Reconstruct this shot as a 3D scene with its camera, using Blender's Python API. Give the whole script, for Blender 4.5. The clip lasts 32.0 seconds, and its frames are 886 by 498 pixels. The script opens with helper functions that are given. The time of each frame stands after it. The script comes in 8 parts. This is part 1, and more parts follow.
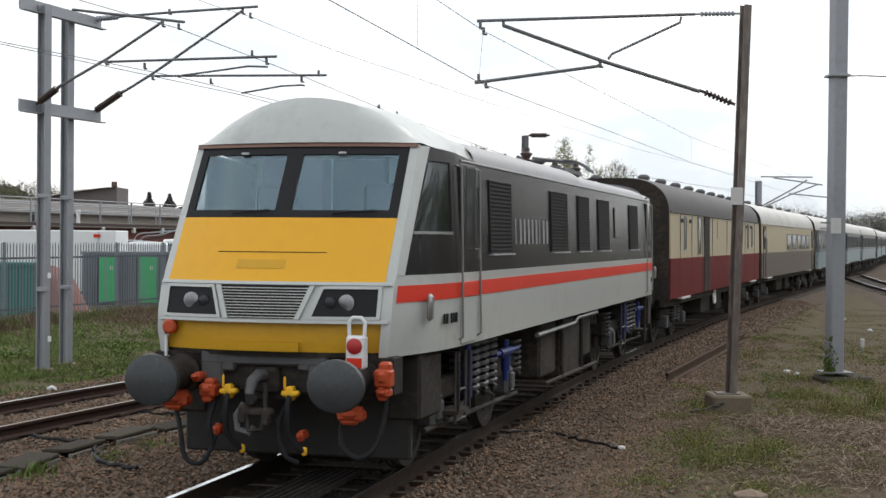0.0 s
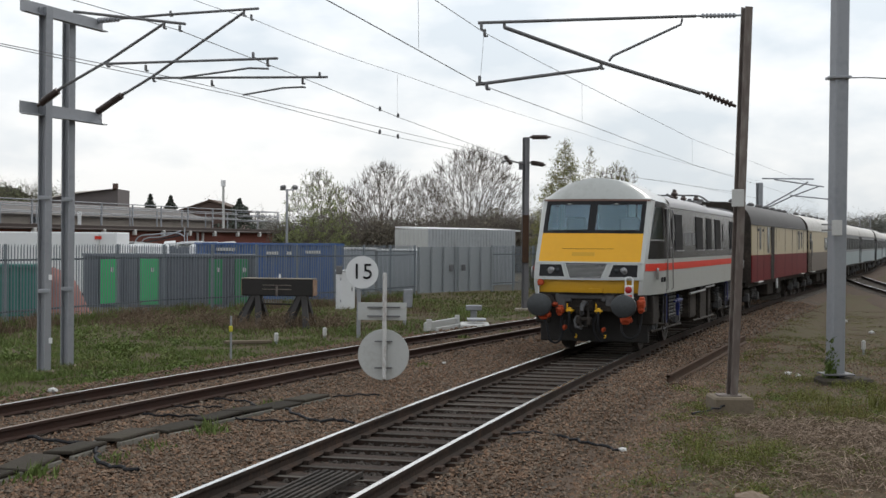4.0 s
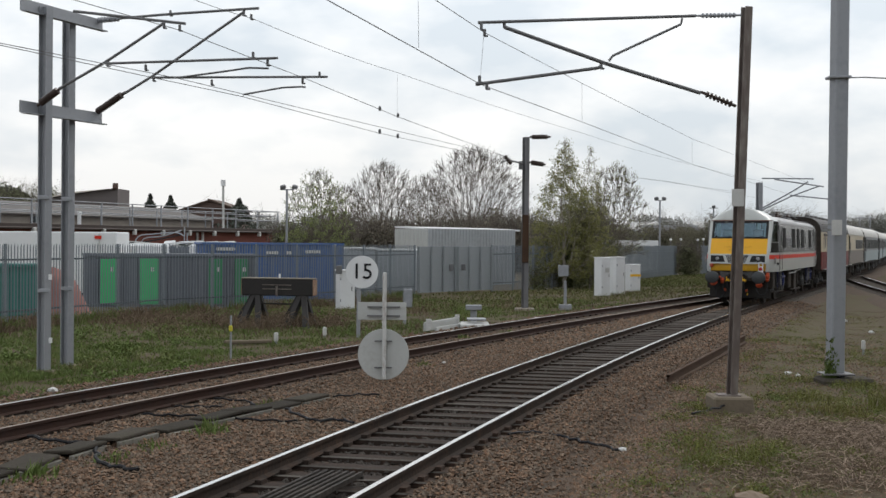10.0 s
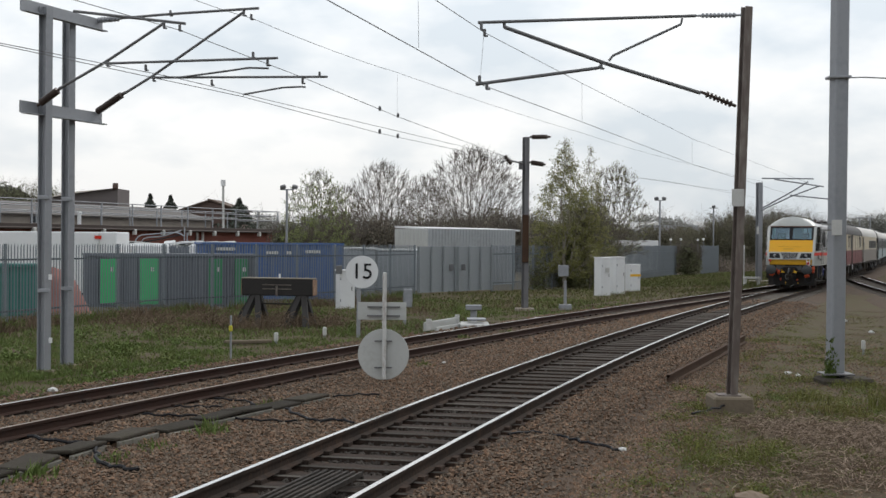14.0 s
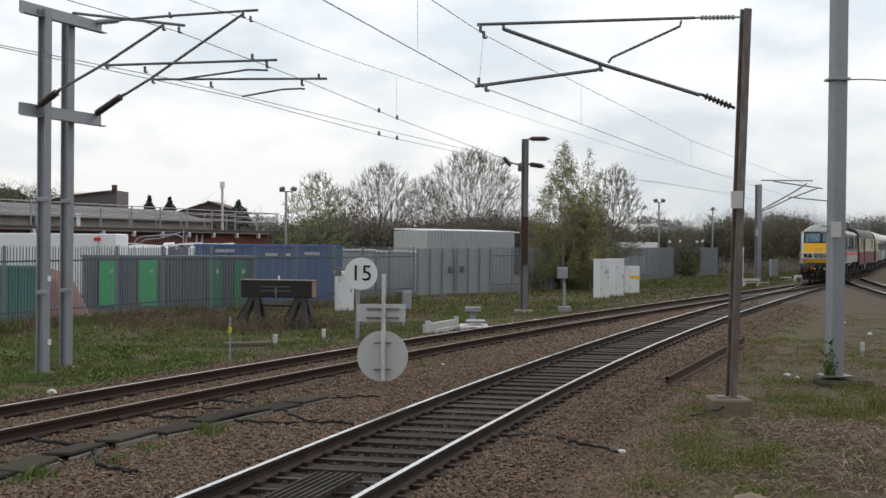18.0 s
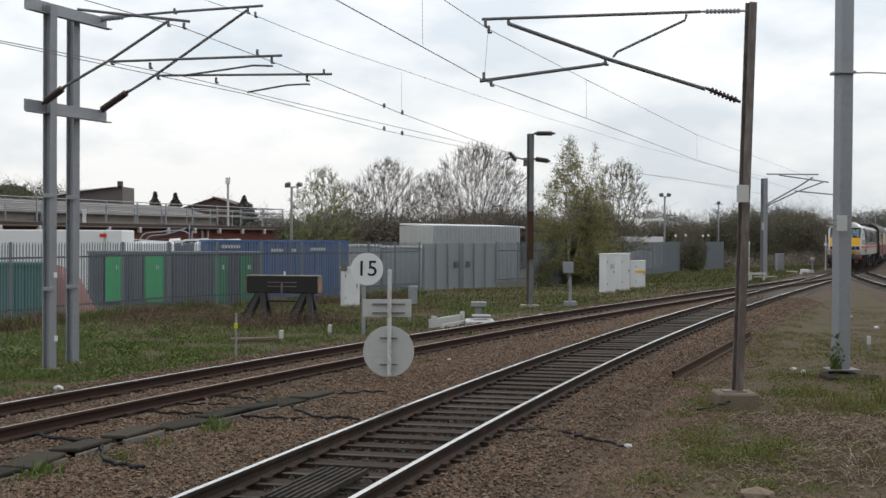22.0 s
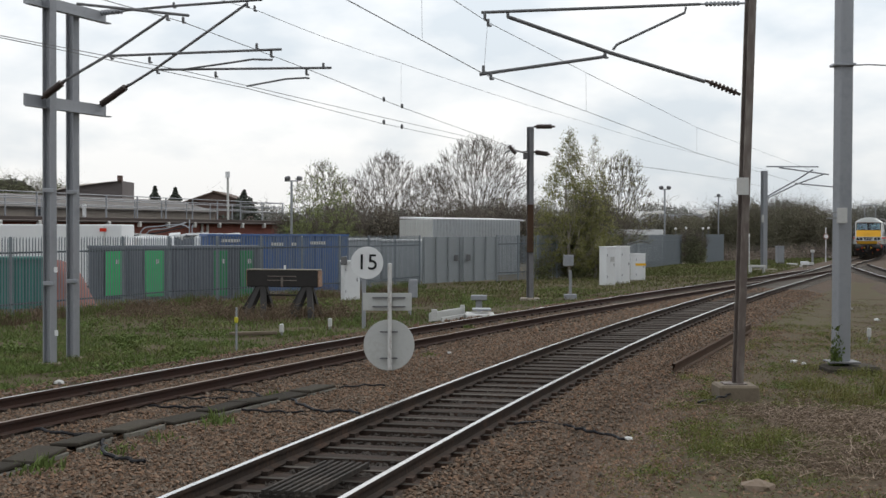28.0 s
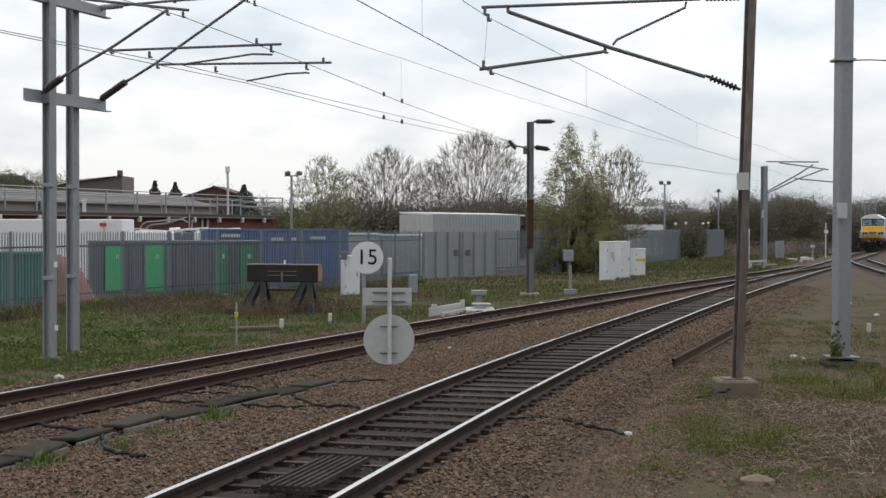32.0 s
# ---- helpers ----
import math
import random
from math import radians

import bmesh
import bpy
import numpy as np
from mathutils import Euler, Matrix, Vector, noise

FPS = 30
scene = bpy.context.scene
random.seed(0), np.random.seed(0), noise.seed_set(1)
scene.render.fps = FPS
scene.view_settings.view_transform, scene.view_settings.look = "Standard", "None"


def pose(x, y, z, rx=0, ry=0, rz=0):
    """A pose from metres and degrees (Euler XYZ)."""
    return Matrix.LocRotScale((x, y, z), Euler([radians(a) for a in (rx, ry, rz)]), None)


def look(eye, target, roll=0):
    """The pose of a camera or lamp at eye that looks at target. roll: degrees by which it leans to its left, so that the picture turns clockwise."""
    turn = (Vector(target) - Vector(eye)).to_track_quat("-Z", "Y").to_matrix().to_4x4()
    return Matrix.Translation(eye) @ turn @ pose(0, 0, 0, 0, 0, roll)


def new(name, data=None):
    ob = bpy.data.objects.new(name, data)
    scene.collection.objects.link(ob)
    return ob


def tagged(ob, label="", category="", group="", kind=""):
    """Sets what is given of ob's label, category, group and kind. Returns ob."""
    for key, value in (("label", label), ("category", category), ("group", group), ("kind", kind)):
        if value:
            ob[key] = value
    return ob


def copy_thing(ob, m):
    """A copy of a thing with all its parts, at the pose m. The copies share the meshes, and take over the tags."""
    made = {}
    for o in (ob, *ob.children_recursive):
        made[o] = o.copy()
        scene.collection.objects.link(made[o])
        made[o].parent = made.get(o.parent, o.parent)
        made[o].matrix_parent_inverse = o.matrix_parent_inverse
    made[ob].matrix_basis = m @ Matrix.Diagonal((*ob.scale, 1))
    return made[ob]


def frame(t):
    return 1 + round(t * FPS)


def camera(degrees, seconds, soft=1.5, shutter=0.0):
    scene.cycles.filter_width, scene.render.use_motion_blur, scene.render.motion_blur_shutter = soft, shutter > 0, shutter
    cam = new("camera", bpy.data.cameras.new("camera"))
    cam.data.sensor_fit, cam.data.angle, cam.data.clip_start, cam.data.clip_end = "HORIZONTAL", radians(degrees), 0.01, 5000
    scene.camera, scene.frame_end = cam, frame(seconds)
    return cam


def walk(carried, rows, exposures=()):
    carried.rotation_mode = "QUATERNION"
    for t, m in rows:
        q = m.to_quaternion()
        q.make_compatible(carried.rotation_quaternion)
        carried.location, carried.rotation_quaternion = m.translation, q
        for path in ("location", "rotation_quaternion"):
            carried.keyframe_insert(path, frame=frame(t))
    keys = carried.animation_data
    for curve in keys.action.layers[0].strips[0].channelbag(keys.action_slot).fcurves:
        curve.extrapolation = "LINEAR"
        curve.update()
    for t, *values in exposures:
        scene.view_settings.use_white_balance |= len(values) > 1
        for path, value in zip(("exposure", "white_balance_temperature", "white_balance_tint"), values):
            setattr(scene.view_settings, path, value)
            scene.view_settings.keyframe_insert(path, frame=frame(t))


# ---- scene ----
EYE = (0.0, 0.0, 2.293)
TILT, LEAN, FOCAL = -0.00515, 0.456, 2562.0
cam = camera(34.03, 32.0, soft=1.5)


def aim(dx, dy, lean):
    """The camera's pose when its view has drifted by a small angle and leaned."""
    return look(EYE, (-100 * dx / FOCAL, 100, EYE[2] + 100 * math.tan(TILT + dy / FOCAL)), LEAN + lean)


DRIFT = ((0, -1.7, -3, -0.01), (2.8, -1.6, -2.8, -0.02), (3.5, 0, 0.3, -0.02), (5.5, 0, 0, 0), (16.0, 0, -0.4, 0), (17, -0.1, -0.6, 0), (17.5, -0.4, 1.4, 0), (18, -1.5, 3.1, 0.01),
         (18.5, -1.5, 4.8, 0.03), (19.1, -1.5, 5, 0.03), (19.5, 6, 4.9, 0.02), (20, 6.6, 3.7, -0.03), (20.5, 7.4, 2.2, -0.05), (21, 8.4, -0.7, -0.09), (21.5, 8.5, -3, -0.145), (22, 8.5, -5.7, -0.19),
         (22.5, 8.5, -8.5, -0.22), (23, 8.5, -11.2, -0.28), (23.5, 8.3, -13.5, -0.35), (24, 8.2, -13.7, -0.37), (25, 8.1, -13.4, -0.35), (25.5, 8.2, -13.7, -0.35), (27.5, 8.6, -16, -0.35), (28, 8.6, -17.3, -0.36),
         (29, 9.1, -20, -0.36), (29.5, 9.2, -21.4, -0.36), (30, 8.5, -22.5, -0.35), (31, 8.5, -24.3, -0.35), (32, 8.5, -26.2, -0.33))
walk(cam, [(t, aim(dx, dy, lean)) for t, dx, dy, lean in DRIFT], exposures=((0, 0.48), (1, 0.39), (3, 0.22), (5.5, 0.13), (8, 0.12), (32, 0.14)))

# ---- sky and light: bright overcast, sun veiled behind the view ----
SUN_ELEVATION, SUN_TURN = 42, 40
world = bpy.data.worlds.new("sky")
scene.world = world
world.use_nodes = True
wn, wl = world.node_tree.nodes, world.node_tree.links
wn.clear()
w_out, w_bg, w_sky = wn.new("ShaderNodeOutputWorld"), wn.new("ShaderNodeBackground"), wn.new("ShaderNodeTexSky")
w_sky.sky_type, w_sky.sun_disc = "NISHITA", False
w_sky.sun_elevation, w_sky.sun_rotation = radians(SUN_ELEVATION), radians(SUN_TURN)
w_co, w_map = wn.new("ShaderNodeTexCoord"), wn.new("ShaderNodeMapping")
w_map.inputs["Scale"].default_value = (1.0, 1.0, 2.2)
w_n1, w_n2 = wn.new("ShaderNodeTexNoise"), wn.new("ShaderNodeTexNoise")
w_n1.inputs["Scale"].default_value, w_n1.inputs["Detail"].default_value, w_n1.inputs["Roughness"].default_value = 6.5, 6, 0.5
w_n2.inputs["Scale"].default_value, w_n2.inputs["Detail"].default_value = 15.0, 4
w_mixn = wn.new("ShaderNodeMix")
w_mixn.inputs["Factor"].default_value = 0.28
w_ramp = wn.new("ShaderNodeValToRGB")
w_ramp.color_ramp.elements[0].position, w_ramp.color_ramp.elements[0].color = 0.40, (0.64, 0.695, 0.745, 1)
w_ramp.color_ramp.elements[1].position, w_ramp.color_ramp.elements[1].color = 0.60, (0.93, 0.93, 0.925, 1)
w_scale = wn.new("ShaderNodeVectorMath")
w_scale.operation, w_scale.inputs["Scale"].default_value = "SCALE", 0.006
w_mix = wn.new("ShaderNodeMix")
w_mix.data_type, w_mix.blend_type = "RGBA", "ADD"
w_mix.inputs["Factor"].default_value = 1.0
wl.new(w_co.outputs["Generated"], w_map.inputs["Vector"])
for n in (w_n1, w_n2):
    wl.new(w_map.outputs["Vector"], n.inputs["Vector"])
wl.new(w_n1.outputs["Fac"], w_mixn.inputs["A"])
wl.new(w_n2.outputs["Fac"], w_mixn.inputs["B"])
wl.new(w_mixn.outputs["Result"], w_ramp.inputs["Fac"])
wl.new(w_sky.outputs["Color"], w_scale.inputs[0])
wl.new(w_ramp.outputs["Color"], w_mix.inputs["A"])
wl.new(w_scale.outputs["Vector"], w_mix.inputs["B"])
# an overcast sky is dimmer towards the horizon
w_sep, w_up, w_dim = wn.new("ShaderNodeSeparateXYZ"), wn.new("ShaderNodeMapRange"), wn.new("ShaderNodeVectorMath")
w_up.inputs["From Max"].default_value, w_up.inputs["To Min"].default_value, w_up.inputs["To Max"].default_value = 0.20, 0.85, 1.14
w_dim.operation = "SCALE"
wl.new(w_co.outputs["Generated"], w_sep.inputs["Vector"])
wl.new(w_sep.outputs["Z"], w_up.inputs["Value"])
wl.new(w_mix.outputs["Result"], w_dim.inputs[0])
wl.new(w_up.outputs["Result"], w_dim.inputs["Scale"])
wl.new(w_dim.outputs["Vector"], w_bg.inputs["Color"])
w_bg.inputs["Strength"].default_value = 1.0
wl.new(w_bg.outputs["Background"], w_out.inputs["Surface"])

sun = new("sun", bpy.data.lights.new("sun", "SUN"))
sun.data.energy, sun.data.angle, sun.data.color = 1.15, radians(14), (1.0, 0.96, 0.9)
ang = radians(SUN_TURN)
sun.matrix_world = look((40 * math.sin(ang), 40 * math.cos(ang), 40 * math.tan(radians(SUN_ELEVATION))), (0, 0, 0))


# ---- materials ----
def mat(name, base, rough=0.6, metal=0.0, var=0.25, scale=6.0, bump=0.1, tint=None, amount=0.5, stretch=(1, 1, 1), island=False, each=False, coat=0.0, spec=0.35, through_light=0.0, second=None):
    """A surface with a base colour that varies at two scales, a second colour in patches (tint), and fine relief."""
    m = bpy.data.materials.new(name)
    m.use_nodes = True
    nt = m.node_tree
    N, K = nt.nodes, nt.links
    b = N["Principled BSDF"]
    b.inputs["Roughness"].default_value, b.inputs["Metallic"].default_value = rough, metal
    b.inputs["Coat Weight"].default_value, b.inputs["Specular IOR Level"].default_value = coat, spec
    co, mp = N.new("ShaderNodeTexCoord"), N.new("ShaderNodeMapping")
    mp.inputs["Scale"].default_value = stretch
    K.new(co.outputs["Object"], mp.inputs["Vector"])
    big, fine = N.new("ShaderNodeTexNoise"), N.new("ShaderNodeTexNoise")
    big.inputs["Scale"].default_value, big.inputs["Detail"].default_value = scale * 0.22, 3
    fine.inputs["Scale"].default_value, fine.inputs["Detail"].default_value = scale * 2.3, 5
    for n in (big, fine):
        K.new(mp.outputs["Vector"], n.inputs["Vector"])
    tone = N.new("ShaderNodeMath")
    tone.operation = "MULTIPLY_ADD"
    tone.inputs[1].default_value, tone.inputs[2].default_value = 2.4 * var, 1 - 1.2 * var
    blend = N.new("ShaderNodeMix")
    blend.inputs["Factor"].default_value = 0.5
    K.new(big.outputs["Fac"], blend.inputs["A"])
    K.new(fine.outputs["Fac"], blend.inputs["B"])
    K.new(blend.outputs["Result"], tone.inputs[0])
    colour = N.new("ShaderNodeMix")
    colour.data_type = "RGBA"
    colour.inputs["A"].default_value = (*base, 1)
    colour.inputs["B"].default_value = (*(tint or base), 1)
    if tint:
        cut = N.new("ShaderNodeMapRange")
        cut.inputs["From Min"].default_value, cut.inputs["From Max"].default_value = 0.62 - 0.3 * amount, 0.82 - 0.3 * amount
        K.new(blend.outputs["Result"], cut.inputs["Value"])
        K.new(cut.outputs["Result"], colour.inputs["Factor"])
    else:
        colour.inputs["Factor"].default_value = 0
    source = tone.outputs["Value"]
    if island or each:
        rnd = N.new("ShaderNodeNewGeometry" if island else "ShaderNodeObjectInfo")
        vary = N.new("ShaderNodeMath")
        vary.operation = "MULTIPLY_ADD"
        vary.inputs[1].default_value, vary.inputs[2].default_value = 0.7, 0.65
        K.new(rnd.outputs["Random Per Island" if island else "Random"], vary.inputs[0])
        both = N.new("ShaderNodeMath")
        both.operation = "MULTIPLY"
        K.new(vary.outputs["Value"], both.inputs[0])
        K.new(source, both.inputs[1])
        source = both.outputs["Value"]
    hue = colour
    if second:
        pick, hue = N.new("ShaderNodeTexWhiteNoise"), N.new("ShaderNodeMix")
        pick.noise_dimensions = "1D"
        hue.data_type = "RGBA"
        K.new(rnd.outputs["Random Per Island" if island else "Random"], pick.inputs["W"])
        K.new(pick.outputs["Value"], hue.inputs["Factor"])
        K.new(colour.outputs["Result"], hue.inputs["A"])
        hue.inputs["B"].default_value = (*second, 1)
    shade = N.new("ShaderNodeVectorMath")
    shade.operation = "SCALE"
    K.new(hue.outputs["Result"], shade.inputs[0])
    K.new(source, shade.inputs["Scale"])
    K.new(shade.outputs["Vector"], b.inputs["Base Color"])
    if through_light:
        thin, mixed = N.new("ShaderNodeBsdfTranslucent"), N.new("ShaderNodeMixShader")
        K.new(shade.outputs["Vector"], thin.inputs["Color"])
        mixed.inputs["Fac"].default_value = through_light
        K.new(b.outputs["BSDF"], mixed.inputs[1])
        K.new(thin.outputs["BSDF"], mixed.inputs[2])
        K.new(mixed.outputs["Shader"], N["Material Output"].inputs["Surface"])
    if bump:
        bp = N.new("ShaderNodeBump")
        bp.inputs["Strength"].default_value, bp.inputs["Distance"].default_value = bump, 0.02
        K.new(fine.outputs["Fac"], bp.inputs["Height"])
        K.new(bp.outputs["Normal"], b.inputs["Normal"])
    return m


def glass_mat(name, tint, rough=0.03, index=1.5, sheen=(1, 1, 1)):
    m = bpy.data.materials.new(name)
    m.use_nodes = True
    b = m.node_tree.nodes["Principled BSDF"]
    b.inputs["Base Color"].default_value = (*tint, 1)
    b.inputs["Roughness"].default_value, b.inputs["IOR"].default_value = rough, index
    b.inputs["Specular Tint"].default_value = (*sheen, 1)
    b.inputs["Transmission Weight"].default_value = 1.0
    return m


def lit_mat(name, colour, strength):
    m = bpy.data.materials.new(name)
    m.use_nodes = True
    b = m.node_tree.nodes["Principled BSDF"]
    b.inputs["Base Color"].default_value = (*colour, 1)
    b.inputs["Emission Color"].default_value, b.inputs["Emission Strength"].default_value = (*colour, 1), strength
    return m


M = dict(
    ground=mat("earth and short grass", (0.088, 0.066, 0.044), 0.95, var=0.55, scale=5, bump=0.7, tint=(0.060, 0.060, 0.030), amount=0.62, spec=0.1),
    ballast=mat("ballast bed", (0.098, 0.070, 0.053), 0.95, var=0.45, scale=9, bump=0.8, tint=(0.052, 0.045, 0.037), amount=0.6, spec=0.1),
    stone=mat("ballast stones", (0.178, 0.109, 0.071), 0.9, var=0.3, scale=14, bump=0.3, island=True, spec=0.15, second=(0.128, 0.107, 0.086)),
    rail_top=mat("polished rail head", (0.62, 0.61, 0.60), 0.22, 1.0, var=0.1, scale=5, bump=0.0),
    rail_worn=mat("worn rail head", (0.46, 0.45, 0.43), 0.32, 1.0, var=0.2, scale=5, bump=0.0, tint=(0.25, 0.2, 0.17), amount=0.3),
    rail_dull=mat("dull rail head", (0.20, 0.155, 0.125), 0.5, 0.6, var=0.25, scale=5, bump=0.05),
    rail_side=mat("rusty rail", (0.034, 0.026, 0.022), 0.85, var=0.35, scale=8, bump=0.3, tint=(0.055, 0.034, 0.025), spec=0.1),
    rail_red=mat("red rusted rail", (0.042, 0.024, 0.019), 0.85, var=0.35, scale=8, bump=0.3, tint=(0.030, 0.022, 0.020), spec=0.1),
    boulder=mat("dusty brown rock", (0.20, 0.155, 0.12), 0.95, var=0.4, scale=9, bump=0.6, tint=(0.11, 0.085, 0.06), amount=0.5, spec=0.15),
    sleeper=mat("weathered sleeper", (0.135, 0.122, 0.108), 0.9, var=0.4, scale=7, bump=0.5, tint=(0.06, 0.052, 0.045), amount=0.5, each=True, spec=0.15),
    galv=mat("galvanised steel", (0.27, 0.28, 0.30), 0.55, 0.25, var=0.15, scale=4, bump=0.05, tint=(0.21, 0.22, 0.24)),
    mast_old=mat("weathered brown steel", (0.13, 0.105, 0.095), 0.7, 0.2, var=0.25, scale=5, bump=0.15, tint=(0.22, 0.20, 0.18), stretch=(1, 1, 0.3)),
    arm=mat("dull grey tube", (0.135, 0.135, 0.14), 0.6, 0.3, var=0.2, scale=6, bump=0.05),
    insulator=mat("dark brown insulator", (0.05, 0.035, 0.03), 0.35, var=0.15, scale=9, bump=0.05),
    wire=mat("overhead wire", (0.16, 0.16, 0.165), 0.6, 0.3, var=0.1, scale=3, bump=0),
    concrete=mat("weathered concrete", (0.27, 0.24, 0.20), 0.9, var=0.3, scale=8, bump=0.4, tint=(0.17, 0.15, 0.11)),
    white=mat("white paint", (0.64, 0.65, 0.66), 0.45, var=0.1, scale=4, bump=0.03, tint=(0.62, 0.62, 0.60), amount=0.3),
    loco_white=mat("off-white body paint", (0.405, 0.42, 0.41), 0.32, var=0.12, scale=3, bump=0.02, tint=(0.315, 0.32, 0.305), amount=0.4, coat=0.3),
    yellow=mat("warning yellow paint", (0.64, 0.325, 0.006), 0.36, var=0.1, scale=3, bump=0.02, tint=(0.56, 0.275, 0.008), amount=0.4, spec=0.35),
    # duller and darker than the nose yellow, with uneven patches
    valance=mat("mustard-yellow paint", (0.50, 0.27, 0.010), 0.5, var=0.18, scale=5, bump=0.05, tint=(0.34, 0.19, 0.02), amount=0.4),
    dark_grey=mat("dark executive grey paint", (0.016, 0.0145, 0.016), 0.21, var=0.35, scale=3, bump=0.012, tint=(0.030, 0.026, 0.027), stretch=(1, 1, 0.5), spec=0.2),
    red=mat("stripe red paint", (0.55, 0.034, 0.016), 0.45, var=0.15, scale=4, bump=0.02, spec=0.2),
    roof_grey=mat("grey roof paint", (0.27, 0.265, 0.275), 0.42, var=0.2, scale=3, bump=0.03, tint=(0.19, 0.185, 0.19), amount=0.4),
    black=mat("grimy black underframe", (0.030, 0.026, 0.0235), 0.75, var=0.45, scale=6, bump=0.25, tint=(0.055, 0.046, 0.039), spec=0.12),
    rubber=mat("black rubber", (0.018, 0.018, 0.02), 0.6, var=0.15, scale=8, bump=0.05, spec=0.12),
    buffer=mat("greased buffer steel", (0.045, 0.049, 0.052), 0.5, 0.2, var=0.4, scale=9, bump=0.2, tint=(0.24, 0.24, 0.24), amount=0.10),
    blue_part=mat("blue damper paint", (0.012, 0.022, 0.13), 0.45, var=0.2, scale=8, bump=0.05),
    orange=mat("orange cable plug", (0.38, 0.055, 0.016), 0.5, var=0.2, scale=9, bump=0.05),
    tap=mat("yellow brake tap", (0.75, 0.42, 0.02), 0.5, var=0.15, scale=9, bump=0.05),
    steel=mat("bare grey steel", (0.28, 0.28, 0.28), 0.4, 0.7, var=0.2, scale=7, bump=0.05),
    lens=glass_mat("lamp glass", (0.85, 0.87, 0.9), 0.1),
    red_lens=lit_mat("red lamp lens", (0.30, 0.01, 0.012), 0.05),
    maroon=mat("maroon coach paint", (0.125, 0.010, 0.014), 0.4, var=0.12, scale=3, bump=0.03, tint=(0.095, 0.010, 0.012), amount=0.4, spec=0.08),
    cream=mat("cream coach paint", (0.42, 0.36, 0.25), 0.4, var=0.08, scale=3, bump=0.02, tint=(0.33, 0.28, 0.20), amount=0.35, spec=0.15),
    umber=mat("umber coach paint", (0.115, 0.092, 0.078), 0.45, var=0.15, scale=3, bump=0.02),
    coach_blue=mat("slate blue coach paint", (0.075, 0.080, 0.090), 0.4, var=0.12, scale=3, bump=0.02),
    pale_blue=mat("pale blue coach paint", (0.19, 0.245, 0.265), 0.4, var=0.12, scale=3, bump=0.02),
    van_roof=mat("sooty grey roof", (0.075, 0.073, 0.074), 0.75, var=0.25, scale=3, bump=0.1),
    sheet_roof=mat("weathered grey sheet roof", (0.105, 0.098, 0.094), 0.8, var=0.2, scale=2, bump=0.08, tint=(0.135, 0.12, 0.105), stretch=(2, 0.5, 1)),
    coach_roof=mat("pale coach roof", (0.48, 0.47, 0.45), 0.55, var=0.15, scale=3, bump=0.05, tint=(0.3, 0.29, 0.27)),
    coach_glass=mat("dark coach window", (0.03, 0.035, 0.04), 0.10, var=0.1, scale=3, bump=0, spec=0.2),
    streaked=mat("rust-streaked white paint", (0.52, 0.52, 0.51), 0.6, var=0.3, scale=14, bump=0.05, tint=(0.17, 0.12, 0.09), amount=0.42, stretch=(1, 1, 0.35)),
    plate=mat("pale grey plate", (0.47, 0.47, 0.46), 0.6, var=0.2, scale=12, bump=0.05, tint=(0.32, 0.32, 0.31), amount=0.4),
    rust_plate=mat("rusted steel", (0.066, 0.040, 0.027), 0.85, var=0.35, scale=6, bump=0.2, tint=(0.040, 0.026, 0.020), spec=0.1),
    board_back=mat("grey aluminium sign back", (0.42, 0.43, 0.42), 0.55, 0.1, var=0.12, scale=6, bump=0.03, tint=(0.34, 0.34, 0.32), amount=0.35),
    tarred=mat("tarred timber", (0.022, 0.02, 0.019), 0.8, var=0.4, scale=7, bump=0.3),
    rot=mat("weathered end grain", (0.20, 0.12, 0.08), 0.9, var=0.4, scale=14, bump=0.4, tint=(0.4, 0.3, 0.22), amount=0.4),
    mossy=mat("mossy concrete", (0.045, 0.039, 0.032), 0.95, var=0.5, scale=9, bump=0.5, tint=(0.030, 0.027, 0.020), amount=0.5, each=True, spec=0.1),
    fence=mat("dull blue-grey galvanised steel", (0.165, 0.188, 0.208), 0.55, 0.1, var=0.2, scale=3, bump=0.03, tint=(0.13, 0.147, 0.163)),
    gate_steel=mat("pale blue-grey sheet steel", (0.235, 0.255, 0.27), 0.55, 0.1, var=0.15, scale=3, bump=0.03, tint=(0.20, 0.215, 0.225)),
    slate=mat("blue container paint", (0.055, 0.110, 0.265), 0.6, var=0.2, scale=2, bump=0.04, tint=(0.085, 0.115, 0.19), stretch=(1, 1, 0.4)),
    blue_roof=mat("bright blue container paint", (0.03, 0.07, 0.24), 0.5, var=0.15, scale=2, bump=0.04),
    grey_sheet=mat("grey sheet steel", (0.12, 0.13, 0.15), 0.6, 0.1, var=0.2, scale=2, bump=0.04),
    shed_grey=mat("pale grey sheet steel", (0.36, 0.38, 0.40), 0.5, 0.1, var=0.12, scale=2, bump=0.03, tint=(0.29, 0.30, 0.31)),
    green=mat("bright green door paint", (0.035, 0.42, 0.14), 0.5, var=0.15, scale=3, bump=0.03),
    dull_green=mat("dull green door paint", (0.04, 0.19, 0.09), 0.55, var=0.2, scale=3, bump=0.03),
    tag=mat("yellow tag", (0.46, 0.42, 0.03), 0.6, var=0.15, scale=9, bump=0.02),
    lettering=mat("thin grey lettering", (0.21, 0.21, 0.22), 0.6, var=0.1, scale=9, bump=0),
    teal=mat("faded green steel", (0.035, 0.15, 0.13), 0.6, var=0.2, scale=3, bump=0.04),
    red_heap=mat("pinkish red sand", (0.27, 0.13, 0.115), 0.95, var=0.3, scale=6, bump=0.4),
